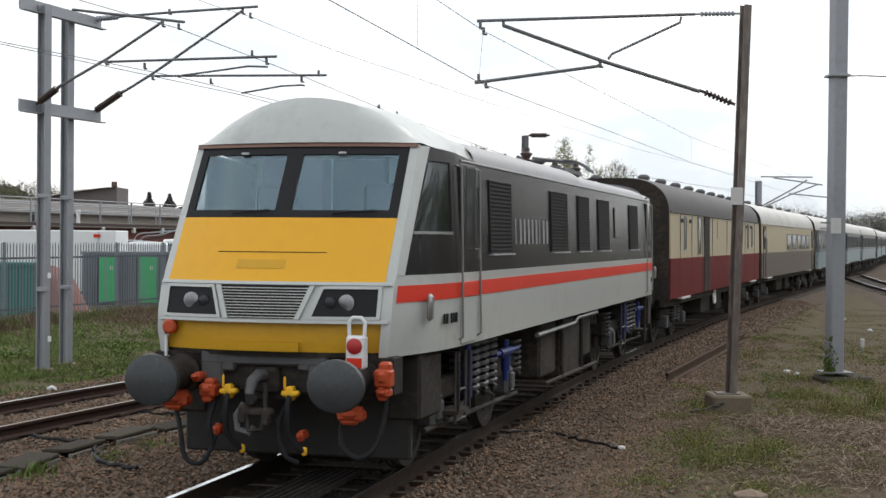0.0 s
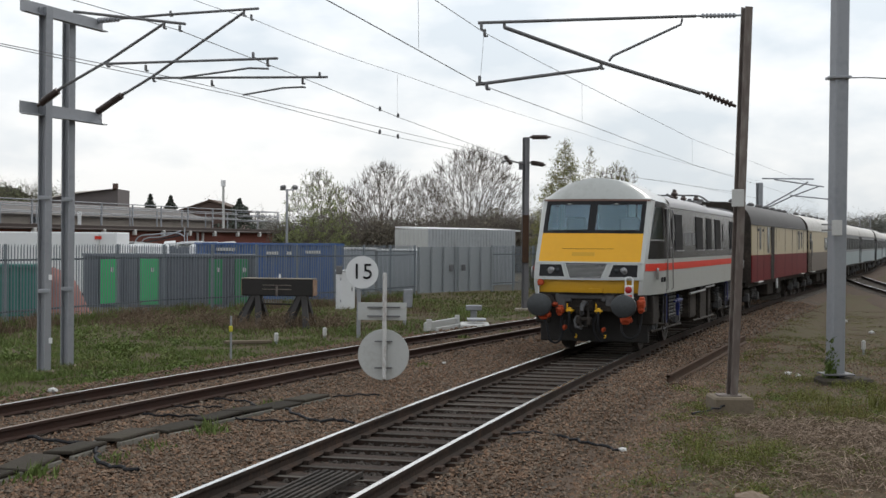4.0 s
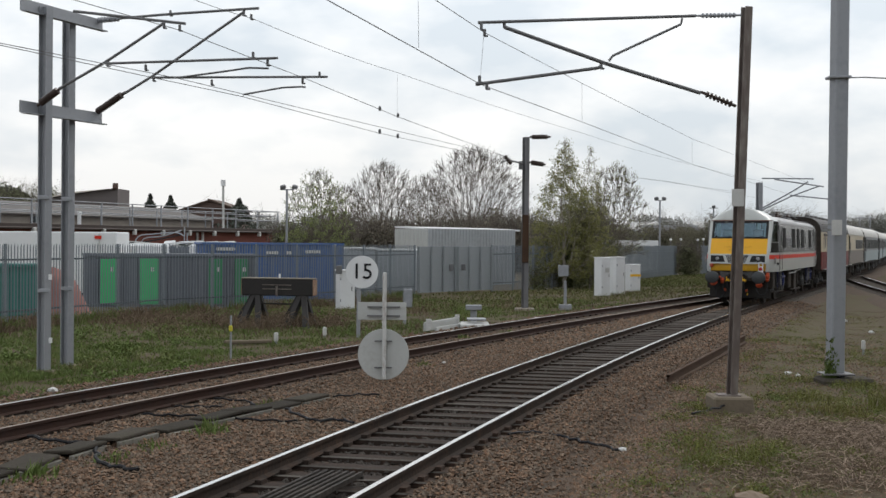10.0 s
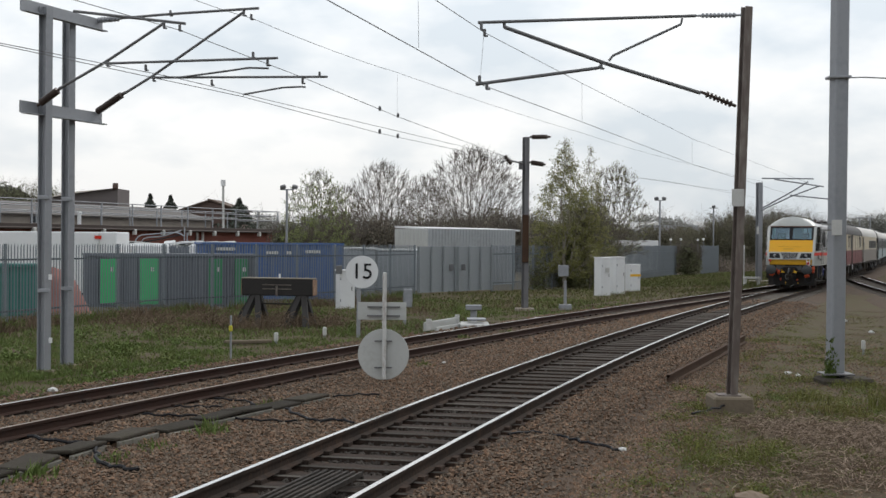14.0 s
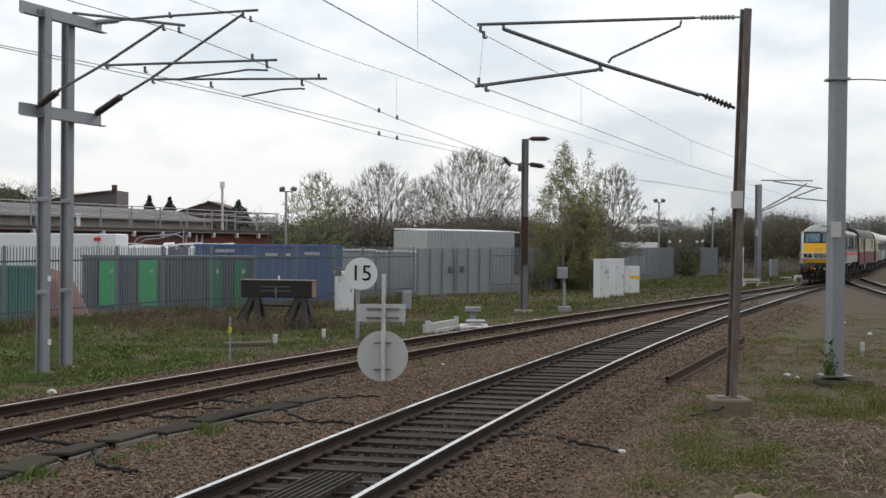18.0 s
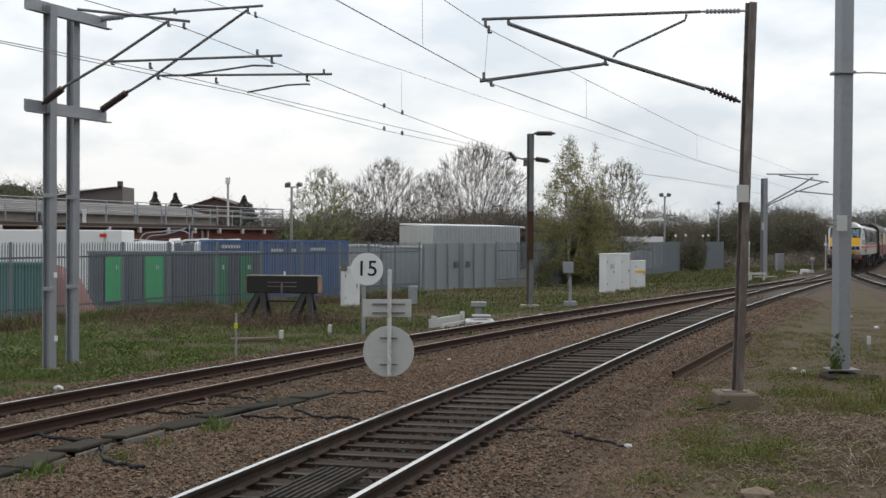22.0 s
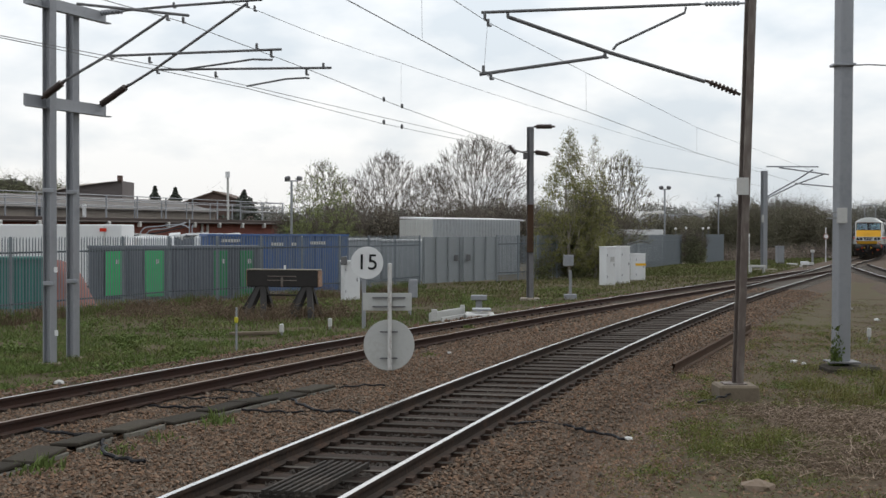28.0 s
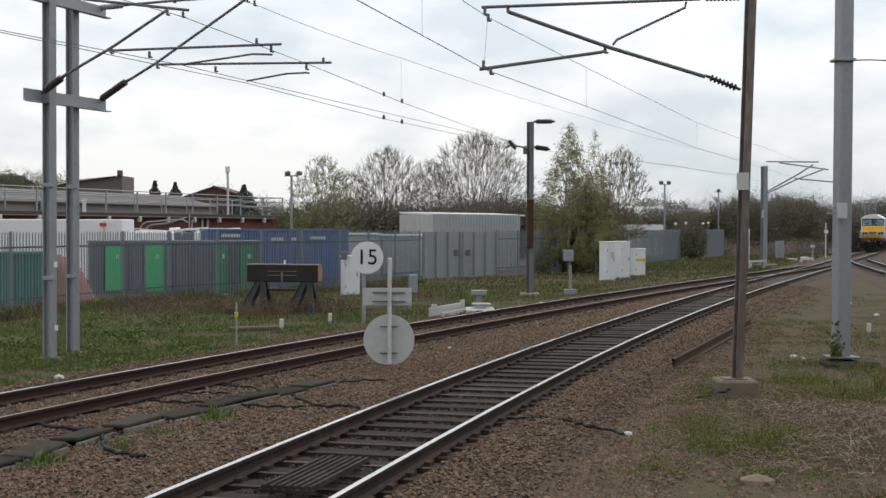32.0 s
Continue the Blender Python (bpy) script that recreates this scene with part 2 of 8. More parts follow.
    brick=mat("red-brown brickwork", (0.17, 0.06, 0.045), 0.9, var=0.35, scale=18, bump=0.2, stretch=(0.5, 0.5, 2)),
    dark_brick=mat("dark brickwork", (0.11, 0.075, 0.065), 0.9, var=0.3, scale=10, bump=0.2),
    dark_fascia=mat("dark brown fascia", (0.04, 0.028, 0.024), 0.7, var=0.2, scale=3, bump=0.05),
    cladding=mat("grey-beige cladding", (0.21, 0.185, 0.16), 0.8, var=0.2, scale=3, bump=0.05, stretch=(2, 1, 0.3)),
    slate_roof=mat("dark slate roof", (0.115, 0.100, 0.100), 0.8, var=0.25, scale=4, bump=0.1),
    brown_roof=mat("brown tiled roof", (0.10, 0.07, 0.055), 0.85, var=0.25, scale=4, bump=0.1),
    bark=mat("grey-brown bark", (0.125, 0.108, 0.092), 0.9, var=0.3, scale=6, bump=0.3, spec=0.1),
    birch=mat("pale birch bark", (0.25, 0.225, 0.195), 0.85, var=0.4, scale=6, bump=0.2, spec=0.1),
    young_leaf=mat("young pale green leaf", (0.21, 0.245, 0.10), 0.7, var=0.3, scale=3, bump=0, island=True, spec=0.15, through_light=0.45),
    birch_leaf=mat("yellow-green spring leaf", (0.215, 0.215, 0.085), 0.7, var=0.3, scale=3, bump=0, island=True, spec=0.15, through_light=0.45),
    shrub_leaf=mat("dark shrub leaf", (0.13, 0.14, 0.065), 0.75, var=0.35, scale=3, bump=0, island=True, spec=0.15, through_light=0.35),
    scrub=mat("brown-green scrub", (0.175, 0.155, 0.125), 0.85, var=0.35, scale=1, bump=0, tint=(0.14, 0.14, 0.10), island=True, spec=0.1, through_light=0.3),
    scrub_green=mat("green scrub", (0.165, 0.172, 0.105), 0.85, var=0.35, scale=1, bump=0, tint=(0.11, 0.10, 0.075), island=True, spec=0.1, through_light=0.3),
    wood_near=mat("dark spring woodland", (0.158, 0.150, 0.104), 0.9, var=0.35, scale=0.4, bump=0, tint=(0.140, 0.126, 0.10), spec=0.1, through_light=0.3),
    # distance haze is put into this paler, greyer colour
    wood_far=mat("haze-paled far woodland", (0.205, 0.21, 0.19), 0.9, var=0.3, scale=0.2, bump=0, tint=(0.18, 0.178, 0.165), spec=0.1, through_light=0.3),
    # green lightened to stand in for haze over the skyline trees
    conifer=mat("haze-lightened conifer", (0.085, 0.095, 0.080), 0.9, var=0.3, scale=1, bump=0, island=True, spec=0.1),
    grass=mat("rough green grass", (0.098, 0.136, 0.038), 0.8, var=0.45, scale=0.6, bump=0, tint=(0.135, 0.120, 0.052), amount=0.38, island=True, spec=0.15),
    weed=mat("yellow-green weed", (0.125, 0.135, 0.036), 0.8, var=0.35, scale=0.8, bump=0, tint=(0.135, 0.105, 0.045), island=True, spec=0.15),
    verge=mat("dull olive grass", (0.098, 0.112, 0.040), 0.85, var=0.4, scale=0.4, bump=0, tint=(0.125, 0.110, 0.055), amount=0.45, island=True, spec=0.12),
    straw=mat("pale dead stalk", (0.30, 0.235, 0.185), 0.9, var=0.3, scale=2, bump=0, island=True, spec=0.1),
    hay=mat("dry straw grass", (0.150, 0.128, 0.070), 0.9, var=0.35, scale=0.7, bump=0, tint=(0.105, 0.105, 0.05), island=True, spec=0.1),
    straw_dark=mat("brown dead stalk", (0.125, 0.092, 0.064), 0.9, var=0.35, scale=2, bump=0, island=True, spec=0.1),
    # darker stones for the space between the main line's rails
    dark_stone=mat("dark grey-brown ballast", (0.050, 0.043, 0.038), 0.9, var=0.35, scale=14, bump=0.3, island=True, spec=0.15),
    fence_rail=mat("dark fence rail", (0.055, 0.065, 0.075), 0.6, 0.1, var=0.2, scale=3, bump=0.03),
    bramble=mat("dead brown bramble", (0.23, 0.19, 0.165), 0.9, var=0.3, scale=1, bump=0, tint=(0.17, 0.16, 0.11), island=True, spec=0.1, through_light=0.3),
    mast_grey=mat("dull grey steel", (0.15, 0.15, 0.158), 0.6, 0.1, var=0.2, scale=4, bump=0.06, tint=(0.11, 0.105, 0.105)),
    muddy=mat("mud-stained concrete", (0.155, 0.125, 0.092), 0.95, var=0.35, scale=8, bump=0.4, tint=(0.09, 0.075, 0.05)),
)


# ---- mesh helpers ----
def part(name, bm, material, parent, label="", smooth=False):
    me = bpy.data.meshes.new(name)
    bm.normal_update()
    bm.to_mesh(me)
    bm.free()
    for k in material if isinstance(material, (list, tuple)) else (material,):
        me.materials.append(k)
    if smooth:
        for poly in me.polygons:
            poly.use_smooth = True
        me.set_sharp_from_angle(angle=radians(38))
    ob = new(name, me)
    ob.parent = parent
    return tagged(ob, label)


def thing(name, label, category, m=None, group="", kind=""):
    ob = new(name)
    ob.empty_display_size = 0.3
    if m is not None:
        ob.matrix_basis = m
    return tagged(ob, label, category, group, kind)


def solid(name, bm, material, label, category="", group="", kind="", m=None, smooth=False):
    ob = part(name, bm, material, None, label, smooth)
    if m is not None:
        ob.matrix_basis = m
    return tagged(ob, "", category, group, kind)


def box(bm, c, s, bevel=0.0, m=None):
    v = bmesh.ops.create_cube(bm, size=1.0, matrix=(m or Matrix()) @ Matrix.LocRotScale(c, None, s))["verts"]
    if bevel:
        edges = list({e for k in v for e in k.link_edges})
        bmesh.ops.bevel(bm, geom=edges, offset=bevel, segments=1, affect="EDGES", profile=0.5)
    return bm


def boxes(*rows, bevel=0.0):
    bm = bmesh.new()
    for c, s in rows:
        box(bm, c, s, bevel)
    return bm


def tube(bm, pts, r, seg=6, r2=None, cap=True):
    """A round bar through points, tapered from r to r2."""
    pts = [Vector(p) for p in pts]
    rings = []
    last = None
    for i, p in enumerate(pts):
        d = (pts[min(i + 1, len(pts) - 1)] - pts[max(i - 1, 0)]).normalized()
        if last is None:
            a = d.orthogonal().normalized()
        else:
            a = (last - d * last.dot(d)).normalized()
        last = a
        b = d.cross(a)
        k = i / max(1, len(pts) - 1)
        rr = r if r2 is None else r + (r2 - r) * k
        rings.append([bm.verts.new(p + rr * (math.cos(2 * math.pi * j / seg) * a + math.sin(2 * math.pi * j / seg) * b)) for j in range(seg)])
    for u, w in zip(rings, rings[1:]):
        for j in range(seg):
            bm.faces.new((u[j], u[(j + 1) % seg], w[(j + 1) % seg], w[j]))
    if cap:
        bm.faces.new(rings[0][::-1])
        bm.faces.new(rings[-1])
    return bm


def tubes(*rows, seg=8):
    bm = bmesh.new()
    for r, *pts in rows:
        tube(bm, pts, r, seg)
    return bm


def lathe(bm, prof, axis0, axis1, seg=20):
    """Turned form: prof rows of (along, radius) from axis0 towards axis1."""
    a0 = Vector(axis0)
    d = (Vector(axis1) - a0).normalized()
    a = d.orthogonal().normalized()
    b = d.cross(a)
    rings = [[bm.verts.new(a0 + d * h + r * (math.cos(2 * math.pi * j / seg) * a + math.sin(2 * math.pi * j / seg) * b)) for j in range(seg)] for h, r in prof]
    for u, w in zip(rings, rings[1:]):
        for j in range(seg):
            bm.faces.new((u[j], u[(j + 1) % seg], w[(j + 1) % seg], w[j]))
    bm.faces.new(rings[0][::-1])
    bm.faces.new(rings[-1])
    return bm


def sheet(bm, rows):
    """A skin over rows of points."""
    g = [[bm.verts.new(p) for p in r] for r in rows]
    for u, w in zip(g, g[1:]):
        for j in range(len(u) - 1):
            bm.faces.new((u[j], u[j + 1], w[j + 1], w[j]))
    return g


def slab(bm, corners, depth):
    """A plate of four or more corners, thickened along its normal."""
    vs = [Vector(c) for c in corners]
    n = (vs[1] - vs[0]).cross(vs[2] - vs[0]).normalized() * depth
    a = [bm.verts.new(v) for v in vs]
    b = [bm.verts.new(v - n) for v in vs]
    bm.faces.new(a)
    bm.faces.new(b[::-1])
    for i in range(len(vs)):
        j = (i + 1) % len(vs)
        bm.faces.new((a[j], a[i], b[i], b[j]))
    return bm


# ---- the plan of the lines ----
def main_x(y):
    ease = -0.65 * math.exp(-((y - 112) / 22) ** 2)
    if y > 140:
        return ease + 41.05 + 0.30 * (y - 140) + 0.0008 * (y - 140) ** 2
    return ease - 4.483 + 0.2013 * y + 0.0019416 * y * y - 7.5444e-06 * y ** 3


def loop_x(y):
    return min(-11.09 + 0.2422 * y + 0.002735 * y * y - 1.31e-05 * y ** 3, main_x(y) - 0.05)


def bay_x(y):
    return main_x(105) + 1.0 + (y - 105) * 0.232 + 0.0007 * (y - 105) ** 2


def along(fx, y0, y1, step):
    """Points and tangents along a line at even steps of length."""
    out, y, d = [], y0, 0.0
    while y <= y1:
        s = (fx(y + 0.05) - fx(y - 0.05)) / 0.1
        t = Vector((s, 1, 0)).normalized()
        out.append((Vector((fx(y), y, 0)), t, Vector((t.y, -t.x, 0))))
        y += step * t.y
    return out


# ---- ground and permanent way ----
def ground_z(x, y):
    z = -0.22 + 0.10 * noise.noise((x * 0.11, y * 0.08, 0)) + 0.03 * noise.noise((x * 0.7, y * 0.5, 3))
    right = min(1.0, max(0.0, (x - main_x(min(max(y, 0), 200)) - 2.4) / 1.2))
    if y < 70:
        z -= 0.13 * right
    for fx in (main_x, loop_x):
        d = abs(x - fx(y))
        if d < 3.7:
            z = min(z, -0.38 + 0.03 * d)
    return z


bm = bmesh.new()
ys = [-60, -45, -36, -30, -24, -18, -13, -9, -6, -3, 0, 3, 6] + [8 + 0.6 * i for i in range(90)] + [63 + 2.5 * i for i in range(40)] + [170, 190, 220, 260, 320, 420, 600, 900, 1400, 2600]
xs = [-1200, -600, -300, -160, -90, -60, -45] + [-34 + 0.8 * i for i in range(84)] + [36 + 3 * i for i in range(16)] + [90, 120, 200, 400, 800, 1600]
sheet(bm, [[(x, y, ground_z(x, y) if y < 200 and abs(x) < 100 else -0.25) for x in xs] for y in ys])
solid("ground", bm, M["ground"], "rough trackside ground of short grass, weeds and bare earth", kind="structure", smooth=True)


def ballast_strip(fx, y0, y1, left, right, label, crib=-0.235):
    bm = bmesh.new()
    prof = [(-left - 0.7, -0.36), (-left, -0.19), (-1.35, -0.185), (-0.75, crib), (0, crib - 0.01), (0.75, crib), (1.35, -0.205), (right, -0.19), (right + 0.7, -0.36)]
    rows = []
    for i, (p, t, n) in enumerate(along(fx, y0, y1, 0.7)):
        rows.append([p + n * (a + 0.12 * noise.noise((a * 3, i * 0.4, 5))) + Vector((0, 0, z + 0.03 * noise.noise((a * 2, i * 0.9, 9)))) for a, z in prof])
    sheet(bm, rows)
    return solid("ballast", bm, M["ballast"], label, kind="structure", smooth=True)


ballast_strip(main_x, -30, 210, 2.9, 1.75, "reddish-brown stone ballast under the main line")
ballast_strip(loop_x, -30, 96, 1.9, 3.1, "reddish-brown stone ballast under the loop line", -0.180)
ballast_strip(bay_x, 55, 112, 1.7, 1.7, "grey-brown stone ballast under the bay line")

RAIL = [(-0.07, -0.155), (-0.07, -0.145), (-0.012, -0.125), (-0.012, -0.045), (-0.035, -0.035), (-0.035, -0.004), (-0.030, 0.0),
        (0.030, 0.0), (0.035, -0.004), (0.035, -0.035), (0.012, -0.045), (0.012, -0.125), (0.07, -0.145), (0.07, -0.155)]


def rail(parent, fx, y0, y1, offset, side_mat, top="rail_top"):
    bm = bmesh.new()
    rows = [[p + n * (offset + a) + Vector((0, 0, z)) for a, z in RAIL] for p, t, n in along(fx, y0, y1, 1.4)]
    sheet(bm, rows)
    for f in bm.faces:
        f.material_index = 0
    bm.normal_update()
    for f in bm.faces:
        if abs(f.normal.z) > 0.9 and f.calc_center_median().z > -0.004:
            f.material_index = 1
    return part("rail", bm, (side_mat, M[top]), parent)


def track(label, fx, y0, y1, side_mat, tops=("rail_top", "rail_top")):
    t = thing("railway_track", label, "railway track", kind="structure")
    for o, top in zip((-0.7535, 0.7535), tops):
        rail(t, fx, y0, y1, o, side_mat, top)
    return t


main_track = track("main line track with polished rails on weathered sleepers", main_x, -30, 230, M["rail_side"])
loop_track = track("loop line track with rust-brown rails", loop_x, -30, 97, M["rail_red"], ("rail_worn", "rail_dull"))
bay_track = track("curved bay line track with dull rails joining the main line", bay_x, 50, 108, M["rail_side"])


# ---- the train ----
LOCO_LEN = 19.75


def side_x(z):
    return 1.36 if z < 2.0 else 1.36 - 0.035 * (z - 2.0)


def nose_y(z):
    return 0.872 + (z - 1.877) * 0.594 if z > 1.877 else 0.872 - 0.10 * math.sin(math.pi * (1.877 - z) / 0.9)


def nose_w(z):
    return 1.147 if z > 1.5 else 1.147 - 0.12 * (1.5 - z)


def face_at(u, z, out=0.0):
    return (u * nose_w(z), nose_y(z) - 0.22 * (1 - u * u) - out, z)


def face_patch(u0, u1, z0, z1, out, thick=0.03, nu=10, nz=3, taper=0.0):
    """A piece of the cab's front between two heights, standing proud by out. taper narrows its foot."""
    bm = bmesh.new()
    for dep in (out, out - thick):
        rows = []
        for j in range(nz + 1):
            z = z0 + (z1 - z0) * j / nz
            k = taper * (1 - j / nz)
            rows.append([face_at(u0 + k * (1 if u0 < 0 else 0) + (u1 - u0 - k) * i / nu, z, dep) for i in range(nu + 1)])
        g = sheet(bm, rows)
        if dep == out:
            front = g
    back = g
    rim_f = front[0] + [r[-1] for r in front[1:]] + front[-1][-2::-1] + [r[0] for r in front[-2:0:-1]]
    rim_b = back[0] + [r[-1] for r in back[1:]] + back[-1][-2::-1] + [r[0] for r in back[-2:0:-1]]
    for i in range(len(rim_f)):
        j = (i + 1) % len(rim_f)
        bm.faces.new((rim_f[j], rim_f[i], rim_b[i], rim_b[j]))
    bmesh.ops.recalc_face_normals(bm, faces=bm.faces)
    return bm


def face_quad(ub0, ub1, ut0, ut1, z0, z1, out, thick=0.02, n=6):
    """A four-sided piece of the cab's front with slanted ends."""
    bm = bmesh.new()
    skins = []
    for dep in (out, out - thick):
        skins.append(sheet(bm, [[face_at(a + (b - a) * i / n, z, dep) for i in range(n + 1)] for a, b, z in ((ub0, ub1, z0), (ut0, ut1, z1))]))
    f, g = skins
    for i in range(n):
        for r in (0, 1):
            bm.faces.new((f[r][i], f[r][i + 1], g[r][i + 1], g[r][i]))
    for c in (0, -1):
        bm.faces.new((f[0][c], f[1][c], g[1][c], g[0][c]))
    bmesh.ops.recalc_face_normals(bm, faces=bm.faces)
    return bm


def roof_point(a, base=3.10, half=1.305, rise=0.33):
    c, s = math.cos(a), max(0.0, math.sin(a))
    return (half * math.copysign(abs(c) ** 0.72, c), base + rise * s ** 0.85)


def turned(bm, flip):
    if flip:
        bmesh.ops.transform(bm, matrix=Matrix.Translation((0, LOCO_LEN, 0)) @ pose(0, 0, 0, 0, 0, 180), verts=bm.verts)
    return bm


def smooth_line(pts, n=5):
    """More points along a soft curve through the given ones."""
    P = [Vector(p) for p in pts]
    P = [2 * P[0] - P[1]] + P + [2 * P[-1] - P[-2]]
    out = []
    for a, b, c, d in zip(P, P[1:], P[2:], P[3:]):
        for i in range(n):
            t = i / n
            out.append(0.5 * (2 * b + (c - a) * t + (2 * a - 5 * b + 4 * c - d) * t * t + (3 * b - a - 3 * c + d) * t ** 3))
    return out + [P[-2]]


def cab(loco, flip):
    def put(name, bm, material, label="", smooth=True, parent=None):
        return part(name, turned(bm, flip), material, parent or loco, label, smooth)

    # domed roof over the cab: a broad arch that swells above the body roof and falls back to it
    bm = bmesh.new()
    rows = []
    for i in range(13):
        s = (i / 12) ** 1.5
        row = []
        for j in range(25):
            u = -1 + 2 * j / 24
            half = 1.165 + 0.145 * s
            y = nose_y(3.2) - 0.24 * (1 - u * u) * (1 - s) - 0.02
            y += (3.15 - y) * s
            edge = 3.215 - 0.112 * s
            arch = (0.28 if flip else 0.475) * (1 - abs(u) ** (1.55 + 1.85 * min(1.0, s / 0.5)))
            box_arch = 0.33 * max(0.0, 1 - abs(u) ** (2 / 0.72)) ** 0.425
            swell = math.sin(min(1.0, s / 0.14) * math.pi / 2)
            k = max(0.0, (s - 0.55) / 0.45) ** 1.5
            row.append((u * half, y, edge + swell * (arch * (1 - k) + box_arch * k)))
        rows.append(row)
    sheet(bm, rows)
    bmesh.ops.recalc_face_normals(bm, faces=bm.faces)
    put("cab_roof", bm, M["loco_white"], "domed off-white cab roof")
    bm = bmesh.new()
    lathe(bm, [(0, 0.02), (0.05, 0.05), (0.08, 0.05), (0.10, 0.03)], (-0.12, 1.74, 3.46), (-0.12, 1.4, 3.56), 10)
    put("horn_cover", bm, M["steel"])
    # front
    nose = put("nose_panel", face_patch(-0.93, 0.93, 1.90, 2.49, 0.012, nu=16, nz=6), M["yellow"], "bright warning-yellow nose panel")
    put("brow_strip", face_patch(-0.99, 0.99, 3.175, 3.215, 0.03, nu=16, nz=1), mat("brown brow seal", (0.16, 0.09, 0.07), 0.6), "brown seal over the windscreen")
    bm = bmesh.new()
    for u0, u1, z in ((-0.5, 0.44, 2.17),):
        tube(bm, [face_at(u0 + (u1 - u0) * i / 8, z, 0.014) for i in range(9)], 0.005, 4)
    put("hatch_seam", bm, M["dark_grey"], parent=nose)
    put("plate_scar", face_patch(-0.30, 0.12, 2.02, 2.10, 0.016, 0.005, nu=6, nz=1), M["valance"], parent=nose)
    for sg in (-1, 1):
        a, b = (0.93, 1.0) if sg > 0 else (-1.0, -0.93)
        put("corner_pillar", face_patch(a, b, 1.23, 3.2, 0.008, nu=2, nz=10), M["loco_white"])
    for u0, u1, z0, z1 in ((-0.93, 0.93, 2.49, 2.56), (-0.93, 0.93, 3.10, 3.175), (-0.93, -0.855, 2.56, 3.10), (-0.075, 0.065, 2.56, 3.10), (0.855, 0.93, 2.56, 3.10)):
        put("screen_surround", face_patch(u0, u1, z0, z1, 0.012, 0.05, nu=16 if u1 - u0 > 1 else 3, nz=4), M["rubber"], "black windscreen surround")
    for u0, u1 in ((-0.86, -0.07), (0.06, 0.86)):
        put("windscreen", face_patch(u0 - 0.005, u1 + 0.005, 2.55, 3.11, 0.0, 0.010, nu=8, nz=4), M["screen"], "blue-grey tinted windscreen pane").visible_shadow = False
    for u in (-0.45, 0.42):
        bm = bmesh.new()
        tube(bm, [face_at(u, 2.53, 0.035), face_at(u + 0.12, 2.545, 0.04), face_at(u + 0.34, 2.56, 0.04)], 0.009, 5)
        put("wiper", bm, M["rubber"])
        put("wiper_motor", boxes((face_at(u - 0.02, 3.11, 0.03), (0.08, 0.03, 0.025)), bevel=0.008), M["loco_white"])
    # lamp band
    put("lamp_band", face_patch(-0.94, 0.94, 1.545, 1.885, 0.004, nu=20, nz=3), M["loco_white"])
    put("band_lip", face_patch(-0.99, 0.99, 1.877, 1.905, 0.030, nu=20, nz=1), M["loco_white"])
    put("band_sill", face_patch(-0.98, 0.98, 1.535, 1.565, 0.036, nu=20, nz=1), M["loco_white"])
    for sg in (-1, 1):
        def side(a, b):
            return (a * sg, b * sg) if sg > 0 else (b * sg, a * sg)
        pod = put("lamp_pod", face_quad(*side(0.385, 0.90), *side(0.475, 0.90), 1.585, 1.855, 0.020), M["rubber"], "black headlamp recess")
        for ub, ut, z0, z1 in (((0.365, 0.92), (0.368, 0.92), 1.570, 1.597), ((0.455, 0.92), (0.458, 0.92), 1.843, 1.870), ((0.365, 0.392), (0.455, 0.482), 1.57, 1.87), ((0.893, 0.92), (0.893, 0.92), 1.57, 1.87)):
            put("pod_frame", face_quad(*side(*ub), *side(*ut), z0, z1, 0.034), M["loco_white"], parent=pod)
        for uu, r in ((0.66 * sg, 0.066), (0.535 * sg, 0.05)):
            x, y, z = face_at(uu, 1.722, 0.016)
            bm = bmesh.new()
            lathe(bm, [(0, r * 1.12), (0.012, r * 1.12), (0.014, r), (0.016, r * 0.96)], (x, y, z), (x, y - 1, z), 20)
            put("headlamp", bm, M["lamp_silver"] if r > 0.06 else M["dark_grey"], parent=pod)
            bm = bmesh.new()
            lathe(bm, [(0, r * 0.92), (0.008, r * 0.8), (0.014, r * 0.45), (0.016, 0.01)], (x, y - 0.014, z), (x, y - 1, z), 20)
            put("lamp_glass", bm, M["lens"] if r > 0.06 else M["coach_glass"], parent=pod)
    grille = put("grille", face_quad(-0.315, 0.285, -0.405, 0.375, 1.57, 1.87, 0.020), M["rubber"], "louvred intake grille between the headlamps")
    for i in range(11):
        z = 1.580 + 0.0262 * i
        w = 0.30 + 0.085 * i / 10
        put("louvre", face_patch(-w - 0.015, w - 0.015, z, z + 0.0075, 0.032, 0.010, nu=6, nz=1), M["plate"], parent=grille)
    for sg in (-1, 1):
        bm = slab(bmesh.new(), [face_at(sg * 0.30 - 0.015 - 0.02, 1.57, 0.042), face_at(sg * 0.30 - 0.015 + 0.02, 1.57, 0.042), face_at(sg * 0.40 - 0.015 + 0.02, 1.87, 0.042), face_at(sg * 0.40 - 0.015 - 0.02, 1.87, 0.042)], 0.03)
        put("grille_edge", bm, M["loco_white"], parent=grille, smooth=False)
    val = put("valance", face_patch(-0.97, 0.97, 1.27, 1.545, -0.05, nu=16, nz=3), M["valance"], "mustard-yellow lower valance")
    put("valance_step", face_patch(-0.42, 0.30, 1.275, 1.36, 0.0, nu=6, nz=2), M["valance"], parent=val)
    put("skirt_lip", face_patch(-0.99, 0.99, 1.225, 1.27, -0.06, nu=16, nz=1), M["black"])
